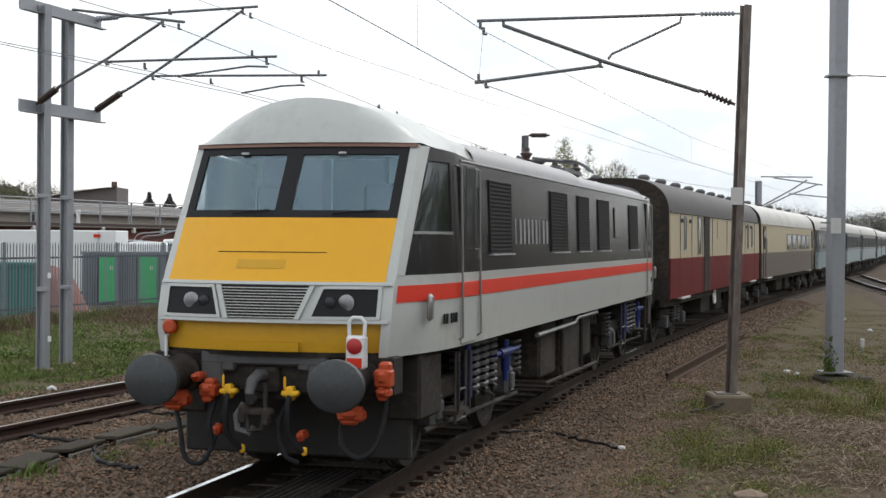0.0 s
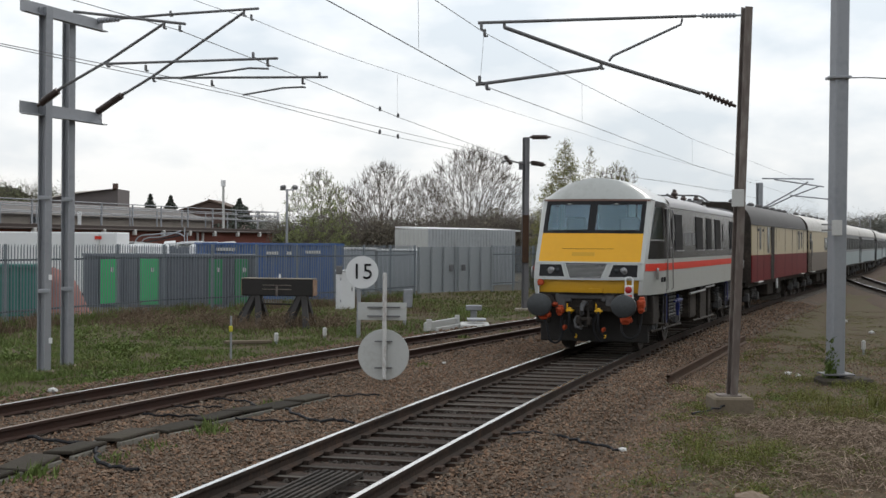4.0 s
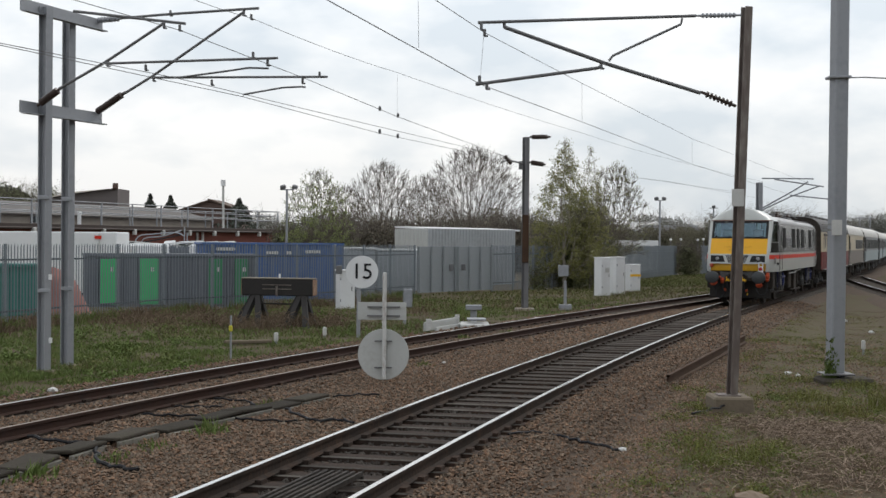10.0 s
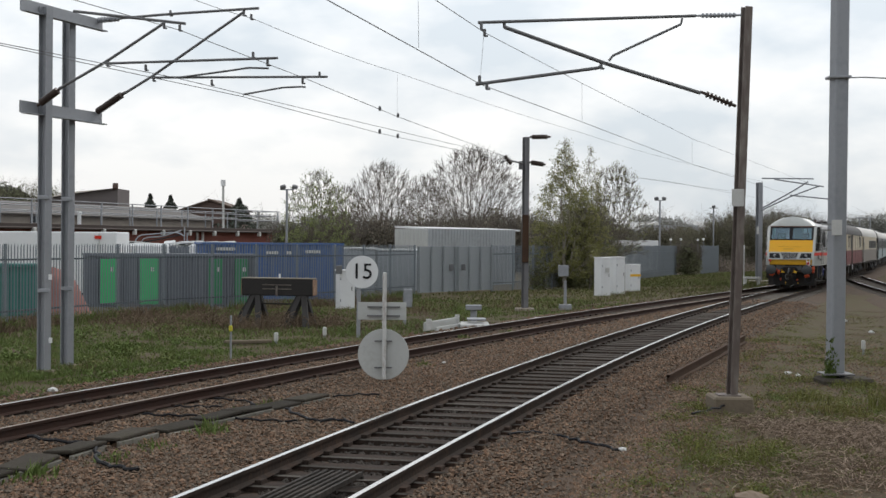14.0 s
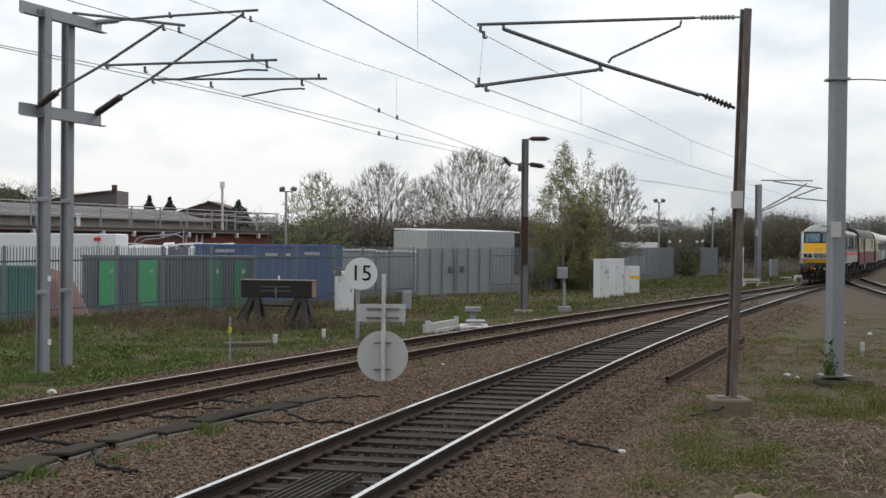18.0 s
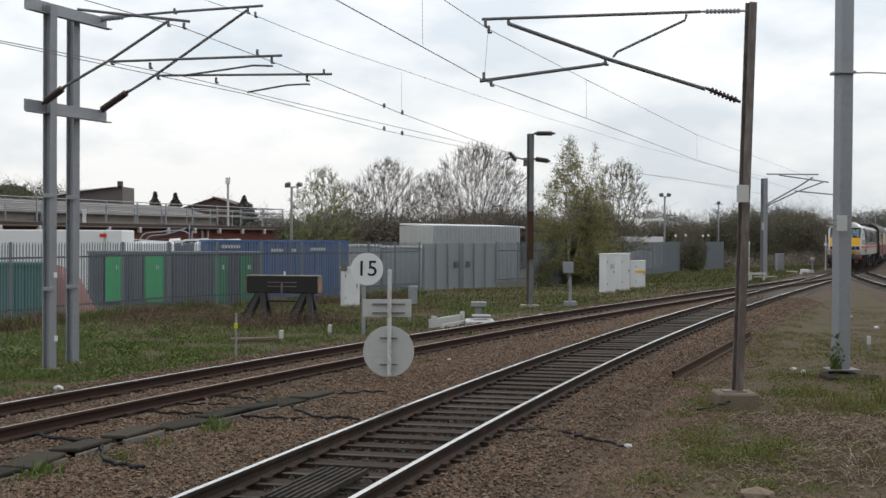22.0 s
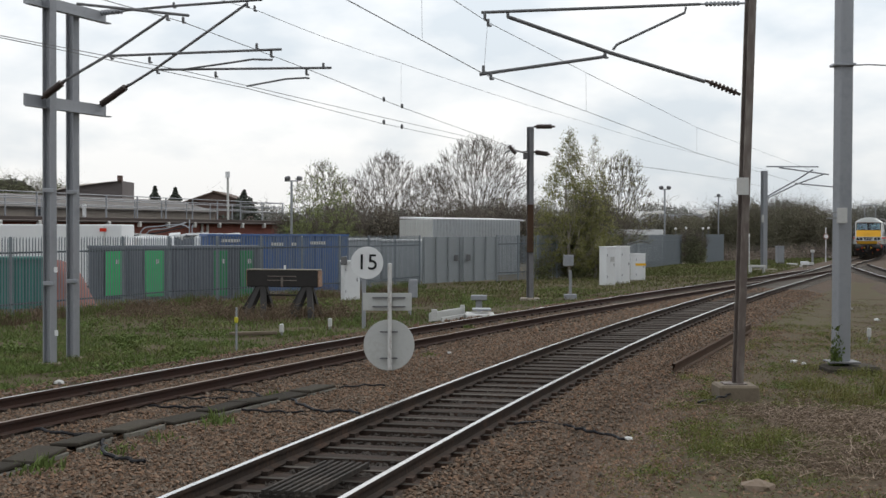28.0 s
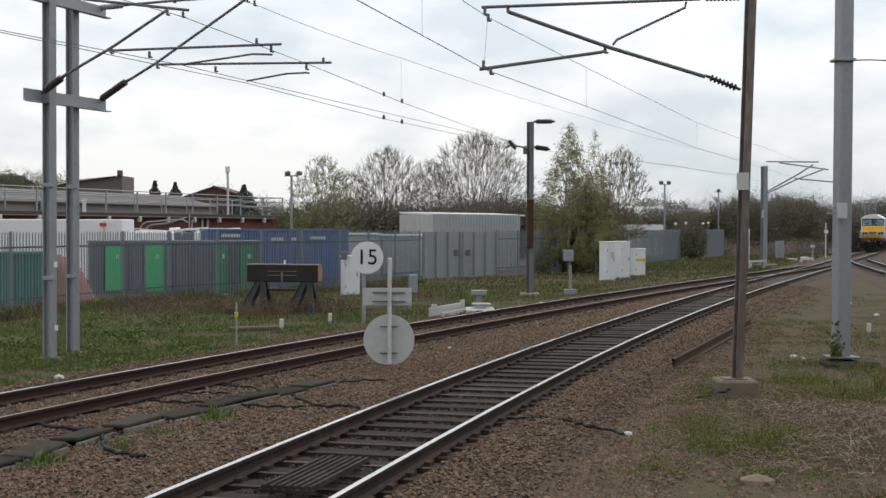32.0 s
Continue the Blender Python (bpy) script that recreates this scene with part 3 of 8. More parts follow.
    # sides of the cab, tapering in towards the nose
    for sg in (-1, 1):
        def strip(z0, z1, y_back, material, name, label="", out=0.0, y_front=0.0, fall=0.0, depth=0.0):
            bm = bmesh.new()
            for dep in (out, out - 0.04):
                rows = []
                for j in range(5):
                    z = z0 + (z1 - z0) * j / 4
                    p0 = Vector((nose_w(z), nose_y(z), z))
                    p1 = Vector((side_x(z), 2.28, z))
                    row = []
                    for i in range(7):
                        back = nose_y(z) + depth if depth else y_back
                        y0 = nose_y(z) + y_front if y_front < 1 else y_front
                        y = y0 + (back - y0) * i / 6
                        k = min(1, (y - nose_y(z)) / (2.28 - nose_y(z)))
                        x = p0.x + (p1.x - p0.x) * (1 - (1 - k) ** 1.7)
                        row.append((sg * (x + dep), y, z - fall * max(0.0, y - 1.7) * j / 4))
                    rows.append(row)
                g = sheet(bm, rows)
                if dep == out:
                    f = g
            for i in range(6):
                for r in (0, -1):
                    bm.faces.new((f[r][i], f[r][i + 1], g[r][i + 1], g[r][i]))
            for j in range(4):
                for c in (0, -1):
                    bm.faces.new((f[j][c], f[j + 1][c], g[j + 1][c], g[j][c]))
            bmesh.ops.recalc_face_normals(bm, faces=bm.faces)
            return put(name, bm, material, label)
        strip(1.23, 1.715, 3.2, M["loco_white"], "cab_skirt")
        strip(1.715, 1.875, 3.2, M["loco_white"], "cab_side_lower")
        strip(1.72, 1.872, 3.2, M["red"], "cab_stripe", "red stripe", 0.006, 0.06)
        strip(1.875, 1.966, 3.2, M["loco_white"], "cab_side_band")
        strip(1.966, 3.19, 3.2, M["loco_white"], "corner_post", "broad off-white corner pillar", 0.004, 0.0, 0.0, 0.135)
        strip(1.966, 2.36, 3.2, M["dark_grey"], "cab_side", "dark grey cab side", 0.0, 0.13)
        strip(2.36, 3.05, 3.2, M["dark_grey"], "cab_side_post", "", 0.0, 2.14)
        strip(3.05, 3.19, 3.2, M["dark_grey"], "cab_side_top", "", 0.0, 0.13, 0.055)
        strip(2.36, 3.05, 3.2, M["rubber"], "window_seal", "", 0.002, 0.13, 0.0, 0.165)
        strip(2.372, 3.04, 2.15, M["cab_side_glass"], "side_window", "tinted cab side window", -0.012, 0.16).visible_shadow = False
        strip(2.345, 2.372, 2.15, M["steel"], "window_rail", "", 0.008, 0.15)
        door = put("cab_door", boxes(((sg * 1.327, 2.72, 2.17), (0.05, 0.62, 1.78)), bevel=0.01), M["dark_grey"], "narrow cab door with handrails", False)
        put("door_foot", boxes(((sg * 1.366, 2.72, 1.55), (0.02, 0.62, 0.6)), bevel=0.008), M["loco_white"], parent=door, smooth=False)
        put("door_stripe", boxes(((sg * 1.374, 2.72, 1.795), (0.02, 0.62, 0.15)), bevel=0.004), M["red"], parent=door, smooth=False)
        put("door_window", boxes(((sg * 1.332, 2.76, 2.68), (0.05, 0.26, 0.72)), bevel=0.01), M["coach_glass"], parent=door, smooth=False)
        put("door_handle", tubes((0.014, (sg * 1.37, 2.98, 2.20), (sg * 1.41, 2.98, 2.20), (sg * 1.41, 2.98, 2.10))), M["steel"], parent=door)
        for y in (2.36, 3.10):
            put("handrail", tubes((0.012, (sg * 1.36, y, 1.30), (sg * 1.405, y, 1.32), (sg * 1.375, y, 3.02), (sg * 1.32, y, 3.04))), M["steel"])
        bm = bmesh.new()
        box(bm, (sg * 1.33, 1.42, 1.66), (0.05, 0.13, 0.26), 0.03)
        put("fuel_recess", bm, M["steel"])
        for i in range(5):
            put("number_mark", boxes(((sg * (1.30 + 0.064 * (1 - (0.42 - 0.09 * i - (0.04 if i > 1 else 0)) ** 1.7)), 1.86 + 0.085 * i + (0.05 if i > 1 else 0), 1.53), (0.012, 0.045, 0.095))), M["rubber"], "dark number bars", False)
    # inside
    put("bulkhead", boxes(((0, 3.16, 2.2), (2.3, 0.05, 1.9))), M["cab_wall"], "pale cab bulkhead", False)
    put("desk", boxes(((0, 1.75, 2.22), (2.0, 0.5, 0.5)), bevel=0.04), M["rubber"], "", False)
    put("bulkhead_door", boxes(((0.05, 3.12, 2.35), (0.62, 0.03, 1.6)), bevel=0.01), M["coach_blue"], "dark door in the bulkhead", False)
    put("bulkhead_locker", boxes(((-0.62, 3.0, 2.4), (0.7, 0.26, 1.5)), bevel=0.02), M["locker"], "dull purple-grey locker", False)
    for x in (0.42, 0.62):
        put("centre_pillar", boxes(((x, 2.9, 2.5), (0.03, 0.04, 1.3))), M["rubber"], "", False)
    for x in (-0.62, 0.55):
        put("cab_seat", boxes(((x, 2.45, 2.50), (0.46, 0.12, 0.72)), ((x, 2.25, 2.2), (0.48, 0.45, 0.12)), bevel=0.05), M["coach_blue"], "dark high-backed cab seat", False)
    # buffers and couplings
    put("buffer_beam", boxes(((0, 0.92, 1.06), (2.35, 0.30, 0.36)), bevel=0.02), M["black"], "", False)
    put("beam_plate", boxes(((-0.05, 0.73, 1.20), (1.24, 0.07, 0.13)), ((-0.56, 0.732, 1.06), (0.22, 0.066, 0.30)), ((-0.40, 0.731, 1.12), (0.14, 0.068, 0.10)), ((0.46, 0.732, 1.10), (0.16, 0.066, 0.22)), ((0.34, 0.731, 1.13), (0.12, 0.068, 0.08)), bevel=0.02), M["worn"], "grimy arched beam plate", False)
    put("beam_foot", boxes(((0, 0.80, 0.90), (0.5, 0.12, 0.20)), ((0, 0.70, 1.0), (0.24, 0.14, 0.24)), bevel=0.03), M["black"], "", False)
    for sg in (-1, 1):
        bm = bmesh.new()
        lathe(bm, [(0, 0.19), (0.08, 0.19), (0.10, 0.14), (0.42, 0.14), (0.42, 0.11), (0.56, 0.11)], (sg * 0.864, 0.78, 1.03), (sg * 0.864, 0, 1.03), 18)
        buf = put("buffer", bm, M["black"], "oval-headed black buffer")
        bm = bmesh.new()
        v = lathe(bm, [(0, 0.10), (0.02, 0.23), (0.07, 0.25), (0.12, 0.245), (0.15, 0.20), (0.165, 0.01)], (0, 0.20, 0), (0, -1, 0), 28)
        bmesh.ops.transform(bm, matrix=Matrix.Translation((sg * 0.864, 0, 1.03)) @ Matrix.Diagonal((1.04, 1, 0.93, 1)), verts=bm.verts)
        put("buffer_head", bm, M["buffer"], parent=buf)
    # dark plate fills the space below the beam where only shade lies
    put("pilot", boxes(((0, 1.45, 0.60), (2.3, 0.10, 0.76)), bevel=0.02), M["tarred"], "black plate standing in for shade under the nose", False)
    for sg in (-1, 1):
        # added dark box takes the place of the shadow beside the bogie
        put("sand_box", boxes(((sg * 1.08, 1.75, 0.90), (0.34, 0.75, 0.62)), bevel=0.03), M["black"], "black box standing in for shade behind the buffers", False)
        put("step", boxes(((sg * 1.22, 2.72, 0.55), (0.22, 0.5, 0.04)), ((sg * 1.32, 2.5, 0.85), (0.03, 0.03, 0.62)), ((sg * 1.32, 2.94, 0.85), (0.03, 0.03, 0.62))), M["black"], "", False)
    bm = tube(bmesh.new(), [(-0.02, 0.75, 1.04), (-0.02, 0.52, 1.06), (-0.03, 0.40, 1.02), (-0.04, 0.36, 0.92), (-0.05, 0.42, 0.84), (-0.05, 0.50, 0.85)], 0.062, 10, 0.035)
    tube(bm, [(-0.13, 0.48, 0.80), (-0.19, 0.44, 0.70), (-0.17, 0.42, 0.58), (-0.06, 0.42, 0.55), (-0.02, 0.42, 0.61)], 0.045, 8, 0.03)
    hook = put("coupling_hook", bm, M["worn"], "drawhook with hanging screw coupling")
    bm = bmesh.new()
    tube(bm, [(-0.07, 0.46, 1.0), (-0.09, 0.42, 0.75), (-0.06, 0.40, 0.58), (0.06, 0.40, 0.58), (0.09, 0.42, 0.75), (0.07, 0.46, 1.0)], 0.025, 8)
    put("shackle", bm, M["black"], parent=hook)
    put("coupling_screw", boxes(((0.02, 0.43, 0.74), (0.30, 0.09, 0.08)), ((0.10, 0.43, 0.70), (0.09, 0.11, 0.17)), ((-0.12, 0.43, 0.72), (0.09, 0.11, 0.18)), bevel=0.025), M["black"], parent=hook)
    for x, k in ((-0.34, 1), (0.26, 1)):
        pipe = put("brake_pipe", tube(bmesh.new(), smooth_line([(x, 0.78, 0.92), (x, 0.58, 0.88), (x + 0.01, 0.50, 0.74), (x + 0.02, 0.53, 0.52), (x + 0.12, 0.60, 0.38)]), 0.028, 8), M["rubber"], "hanging rubber brake pipe")
        put("brake_tap", boxes(((x, 0.60, 0.90), (0.16, 0.10, 0.05)), ((x, 0.60, 0.90), (0.07, 0.10, 0.13)), ((x - 0.05, 0.58, 0.99), (0.025, 0.03, 0.13)), bevel=0.015), M["tap"], "yellow brake tap", parent=pipe)
        put("pipe_end", boxes(((x + 0.13, 0.61, 0.38), (0.05, 0.05, 0.08)), bevel=0.015), M["tap"], parent=pipe)
    for pts in (((-0.95, 0.72, 0.80), (-0.80, 0.55, 0.55), (-0.74, 0.52, 0.30), (-0.60, 0.52, 0.24), (-0.50, 0.55, 0.36), (-0.42, 0.65, 0.7)),
                ((0.72, 0.72, 0.72), (0.76, 0.55, 0.48), (0.92, 0.52, 0.36), (1.08, 0.55, 0.46), (1.13, 0.66, 0.75), (1.12, 0.72, 0.98)),
                ((0.20, 0.75, 0.85), (0.16, 0.55, 0.62), (0.24, 0.52, 0.36), (0.34, 0.58, 0.28)),
                ((-0.5, 0.75, 0.9), (-0.52, 0.56, 0.62), (-0.48, 0.56, 0.40))):
        put("jumper_cable", tube(bmesh.new(), smooth_line(pts), 0.024, 8), M["rubber"])
    for x, z, w, h in ((-0.55, 0.90, 0.15, 0.20), (-0.88, 0.80, 0.26, 0.17), (0.83, 0.72, 0.24, 0.15), (1.13, 1.06, 0.15, 0.27), (1.13, 0.93, 0.12, 0.12), (-0.66, 1.02, 0.10, 0.08), (0.36, 0.52, 0.07, 0.09), (-0.45, 0.55, 0.07, 0.10)):
        bm = boxes(((x, 0.64, z), (w, 0.16, h * 0.62)), ((x + w * 0.08, 0.64, z + h * 0.36), (w * 0.7, 0.12, h * 0.36)), ((x - w * 0.05, 0.62, z - h * 0.38), (w * 0.62, 0.11, h * 0.34)), ((x, 0.56, z + h * 0.05), (w * 0.55, 0.06, h * 0.35)), bevel=min(w, h) * 0.14)
        tube(bm, [(x - w * 0.55, 0.60, z + h * 0.15), (x + w * 0.55, 0.60, z + h * 0.15)], min(w, h) * 0.13, 8)
        put("cable_plug", bm, M["orange"], "moulded orange cable plug", False)
    x, y, z = face_at(-0.86, 1.47, -0.02)
    bm = bmesh.new()
    lathe(bm, [(0, 0.07), (0.05, 0.07), (0.07, 0.05)], (x, y, z), (x, y - 1, z), 16)
    put("jumper_socket", bm, M["orange"])
    put("grab_rail", tubes((0.015, (-1.03, 0.80, 1.40), (-1.03, 0.72, 1.38), (-1.03, 0.72, 1.20), (-1.03, 0.80, 1.18))), M["white"])
    if not flip:
        x, y, z = 0.885, 0.60, 1.385
        lamp = put("tail_lamp", boxes(((x, y, z - 0.10), (0.17, 0.14, 0.30)), bevel=0.02), M["white"], "white tail lamp with red lens and reflector", False)
        bm = bmesh.new()
        tube(bm, [(x - 0.07, y, z + 0.04), (x - 0.075, y, z + 0.17), (x - 0.04, y, z + 0.21), (x + 0.04, y, z + 0.21), (x + 0.075, y, z + 0.17), (x + 0.07, y, z + 0.04)], 0.018, 8)
        put("lamp_handle", bm, M["white"], parent=lamp)
        bm = bmesh.new()
        lathe(bm, [(0, 0.072), (0.015, 0.07), (0.03, 0.05), (0.034, 0.01)], (x, y - 0.07, z - 0.04), (x, -1, z - 0.04), 18)
        put("lamp_lens", bm, M["red_lens"], parent=lamp)
        put("reflector", boxes(((x, y - 0.073, z - 0.19), (0.14, 0.01, 0.09))), M["red"], parent=lamp, smooth=False)


# high index and blue sheen strengthen the sky reflection in the panes
M["screen"] = glass_mat("blue-sheened windscreen glass", (0.80, 0.90, 0.95), 0.03, 1.75, (0.62, 0.86, 1.0))
M["locker"] = mat("dull purple-grey locker paint", (0.30, 0.30, 0.43), 0.6, var=0.15, scale=3, bump=0.03)
M["cab_side_glass"] = glass_mat("cab side glass", (0.40, 0.42, 0.44))
M["lamp_silver"] = mat("lamp reflector", (0.30, 0.30, 0.31), 0.35, 0.5, var=0.05, scale=4, bump=0)
M["cab_wall"] = mat("cab interior grey-green", (0.60, 0.80, 0.84), 0.7, var=0.15, scale=3, bump=0.05)
M["worn"] = mat("worn grey steel", (0.085, 0.085, 0.088), 0.6, 0.3, var=0.35, scale=9, bump=0.2)
wheelsets = []


def wheelset(parent, y, r):
    """An axle with its two wheels, built round its own centre."""
    bm = bmesh.new()
    tube(bm, [(-0.80, 0, 0), (0.80, 0, 0)], 0.075, 8)
    for sg in (-1, 1):
        lathe(bm, [(0, r + 0.03), (0.03, r + 0.03), (0.035, r), (0.13, r), (0.13, r * 0.86), (0.10, r * 0.84), (0.10, r * 0.35), (0.14, r * 0.32), (0.14, 0.05)], (sg * 0.685, 0, 0), (sg * 5, 0, 0), 24)
        for k in range(4):
            a = k * math.pi / 2
            box(bm, (sg * 0.79, r * 0.6 * math.cos(a), r * 0.6 * math.sin(a)), (0.02, 0.07, 0.07))
    ob = part("wheelset", bm, M["wheel"], parent, "", True)
    ob.location = (0, y, r)
    wheelsets.append((ob, y, r))
    return ob


M["wheel"] = mat("grimy wheel steel", (0.05, 0.044, 0.04), 0.6, 0.4, var=0.3, scale=7, bump=0.15)


def helix(bm, c, r, h, turns, wire_r):
    n = int(turns * 10)
    tube(bm, [(c[0] + r * math.cos(2 * math.pi * i / 10), c[1] + r * math.sin(2 * math.pi * i / 10), c[2] + h * i / n) for i in range(n + 1)], wire_r, 5)


def loco_bogie(loco, yc):
    bg = part("bogie", boxes(((0.98, yc, 0.74), (0.16, 4.5, 0.22)), ((-0.98, yc, 0.74), (0.16, 4.5, 0.22)), ((0, yc, 0.72), (1.9, 0.5, 0.3)),
                             ((0, yc - 2.2, 0.74), (1.9, 0.14, 0.2)), ((0, yc + 2.2, 0.74), (1.9, 0.14, 0.2)), bevel=0.03), M["black"], loco, "black fabricated bogie frame")
    for dy in (-1.65, 1.65):
        wheelset(loco, yc + dy, 0.575)
        for sg in (-1, 1):
            part("axlebox", boxes(((sg * 1.02, yc + dy, 0.58), (0.22, 0.36, 0.34)), ((sg * 1.14, yc + dy, 0.58), (0.05, 0.24, 0.24)), bevel=0.04), M["worn"], bg)
            bm = bmesh.new()
            helix(bm, (sg * 1.06, yc + dy * 1.28, 0.62), 0.085, 0.42, 6, 0.02)
            part("axle_spring", bm, M["worn"], bg)
    for sg in (-1, 1):
        for dy in (-0.42, 0.0, 0.42):
            bm = bmesh.new()
            helix(bm, (sg * 1.08, yc + dy, 0.62), 0.15, 0.55, 7, 0.027)
            part("spring", bm, M["worn"], bg, "stacked coil spring")
        for dy, z0, z1 in ((-0.78, 0.62, 1.12), (1.05, 0.75, 1.02)):
            part("damper", tubes((0.055, (sg * 1.20, yc + dy, z0), (sg * 1.20, yc + dy, z1)), (0.035, (sg * 1.20, yc + dy, z0 - 0.12), (sg * 1.20, yc + dy, z1 + 0.1)), seg=10), M["blue_part"], bg, "bright blue damper", True)
        part("brake_gear", tubes((0.03, (sg * 1.1, yc - 2.1, 0.42), (sg * 1.1, yc + 2.1, 0.38)), (0.025, (sg * 1.12, yc - 0.9, 0.5), (sg * 1.16, yc - 0.2, 0.66), (sg * 1.12, yc + 0.7, 0.5))), M["black"], bg)
        part("step_ladder", tubes((0.016, (sg * 1.25, yc - 1.45, 0.42), (sg * 1.25, yc - 1.45, 1.15)), (0.016, (sg * 1.25, yc - 1.05, 0.42), (sg * 1.25, yc - 1.05, 1.15)), (0.014, (sg * 1.25, yc - 1.45, 0.45), (sg * 1.25, yc - 1.05, 0.45)), (0.014, (sg * 1.25, yc - 1.45, 0.75), (sg * 1.25, yc - 1.05, 0.75))), M["worn"], bg)
        part("yaw_damper", tubes((0.05, (sg * 1.22, yc + 0.65, 0.98), (sg * 1.22, yc + 1.25, 0.98)), (0.03, (sg * 1.22, yc + 0.4, 0.98), (sg * 1.22, yc + 1.6, 0.98)), seg=10), M["blue_part"], bg, "", True)
        for e in (-1, 1):
            part("sandpipe", tubes((0.02, (sg * 0.85, yc + e * 2.3, 0.8), (sg * 0.8, yc + e * 2.35, 0.3), (sg * 0.76, yc + e * 2.2, 0.12))), M["black"], bg)


def locomotive():
    loco = thing("locomotive", "electric locomotive in dark grey, white and red with a yellow nose", "locomotive")
    y0, y1 = 3.14, LOCO_LEN - 3.14
    for sg in (-1, 1):
        for name, z0, z1, m, out, label in (("body_skirt", 1.23, 1.715, "loco_white", 0, "off-white lower body side"), ("body_lower", 1.715, 1.875, "loco_white", 0, ""),
                                            ("stripe", 1.72, 1.872, "red", 0.006, "red stripe"), ("body_band", 1.875, 1.966, "loco_white", 0, ""), ("body_side", 1.966, 3.10, "dark_grey", 0, "dark grey body side")):
            bm = bmesh.new()
            slab(bm, [(sg * (side_x(z0) + out), y0, z0), (sg * (side_x(z0) + out), y1, z0), (sg * (side_x(z1) + out), y1, z1), (sg * (side_x(z1) + out), y0, z1)][::sg], 0.04)
            part(name, bm, M[m], loco, label)
        # louvred grilles and panels
        for a, b, kind in ((3.66, 4.75, 1), (7.1, 8.3, 1), (9.15, 10.1, 1), (10.95, 12.05, 1), (14.4, 15.5, 1), (12.65, 13.9, 0), (3.25, 3.55, 0)):
            z0, z1 = (2.14, 2.95) if kind else (2.35, 2.85)
            tilt = Matrix.Translation((sg * (side_x(2.55) + (0.002 if kind else 0.0)), (a + b) / 2, (z0 + z1) / 2)) @ pose(0, 0, 0, 0, sg * -2.0, 0)
            g = part("side_grille" if kind else "access_panel", boxes(((0, 0, 0), (0.03, b - a, z1 - z0)), bevel=0.006), M["rubber" if kind else "dark_grey"], loco, "black louvred grille" if kind else "")
            g.matrix_basis = tilt
            if kind:
                me = None
                for i in range(18):
                    if me is None:
                        s = part("slat", boxes(((0, 0, 0), (0.012, b - a - 0.06, 0.03))), M["rubber"], g)
                        me = s.data
                    else:
                        s = new("slat", me)
                        s.parent = g
                    s.matrix_basis = pose(sg * 0.013, 0, -0.37 + 0.044 * i, 0, sg * 18, 0)
                ledge = part("ledge", boxes(((sg * 0.02, 0, -(z1 - z0) / 2 - 0.005), (0.05, b - a, 0.02))), M["roof_grey"], g)
        # large pale lettering drawn as plain bars
        for i in range(9):
            bm = bmesh.new()
            y = 4.98 + 0.23 * i
            z0, z1 = 2.25, 2.55
            slab(bm, [(sg * (side_x(z0) + 0.004), y, z0), (sg * (side_x(z0) + 0.004), y + (0.04 if i in (0, 6) else 0.10), z0), (sg * (side_x(z1) + 0.004), y + (0.04 if i in (0, 6) else 0.10), z1), (sg * (side_x(z1) + 0.004), y, z1)][::sg], 0.004)
            part("letter_bar", bm, M["lettering"], loco, "pale grey lettering bar")
        part("rain_strip", tubes((0.016, (sg * 1.322, 2.5, 3.09), (sg * 1.322, LOCO_LEN - 2.5, 3.09))), M["roof_grey"], loco)
    # roof between the cabs
    bm = bmesh.new()
    rows = [[(roof_point(math.pi * j / 24)[0], y, roof_point(math.pi * j / 24)[1]) for j in range(25)] for y in (3.12, 5, 7, 9, 9.6)]
    sheet(bm, rows)
    part("roof", bm, M["roof_grey"], loco, "pale grey curved roof", True)
    bm = bmesh.new()
    sheet(bm, [[(roof_point(math.pi * j / 24, rise=0.26)[0], y, roof_point(math.pi * j / 24, rise=0.26)[1]) for j in range(25)] for y in (9.6, 11, 13, LOCO_LEN - 3.12)])
    part("roof_well", bm, M["roof_grey"], loco, "lowered roof under the pantograph", True)
    for y in (9.6, LOCO_LEN - 3.14):
        end = [roof_point(math.pi * j / 24, rise=0.325, half=1.295) for j in range(25)]
        part("roof_end", slab(bmesh.new(), [(x, y, z) for x, z in end], 0.04), M["roof_grey"], loco)
    for y in (4.2, 5.6, 7.0, 8.2):
        part("roof_hatch", boxes(((0, y, 3.41), (1.2, 1.1, 0.06)), bevel=0.02), M["roof_grey"], loco)
    # folded pantograph
    panto = part("pantograph", boxes(((0, 12.6, 3.46), (1.3, 1.6, 0.06)), ((0.5, 12.0, 3.39), (0.1, 0.1, 0.3)), ((-0.5, 12.0, 3.39), (0.1, 0.1, 0.3)), ((0.5, 13.2, 3.39), (0.1, 0.1, 0.3)), ((-0.5, 13.2, 3.39), (0.1, 0.1, 0.3))), M["arm"], loco, "folded pantograph on insulators")
    part("lower_arm", tubes((0.035, (0, 13.3, 3.52), (0, 11.2, 3.63))), M["arm"], panto)
    part("upper_arm", tubes((0.022, (0.25, 11.2, 3.62), (0.45, 13.0, 3.66)), (0.022, (-0.25, 11.2, 3.62), (-0.45, 13.0, 3.66))), M["arm"], panto)
    bm = bmesh.new()
    for y in (12.75, 13.05):
        tube(bm, smooth_line([(-0.92, y, 3.46), (-0.74, y, 3.60), (-0.5, y, 3.66), (0.5, y, 3.66), (0.74, y, 3.60), (0.92, y, 3.46)]), 0.02, 6)
    for x in (-0.5, 0.5):
        tube(bm, [(x, 12.75, 3.66), (x, 13.05, 3.66)], 0.018, 6)
    part("pan_head", bm, M["arm"], panto)
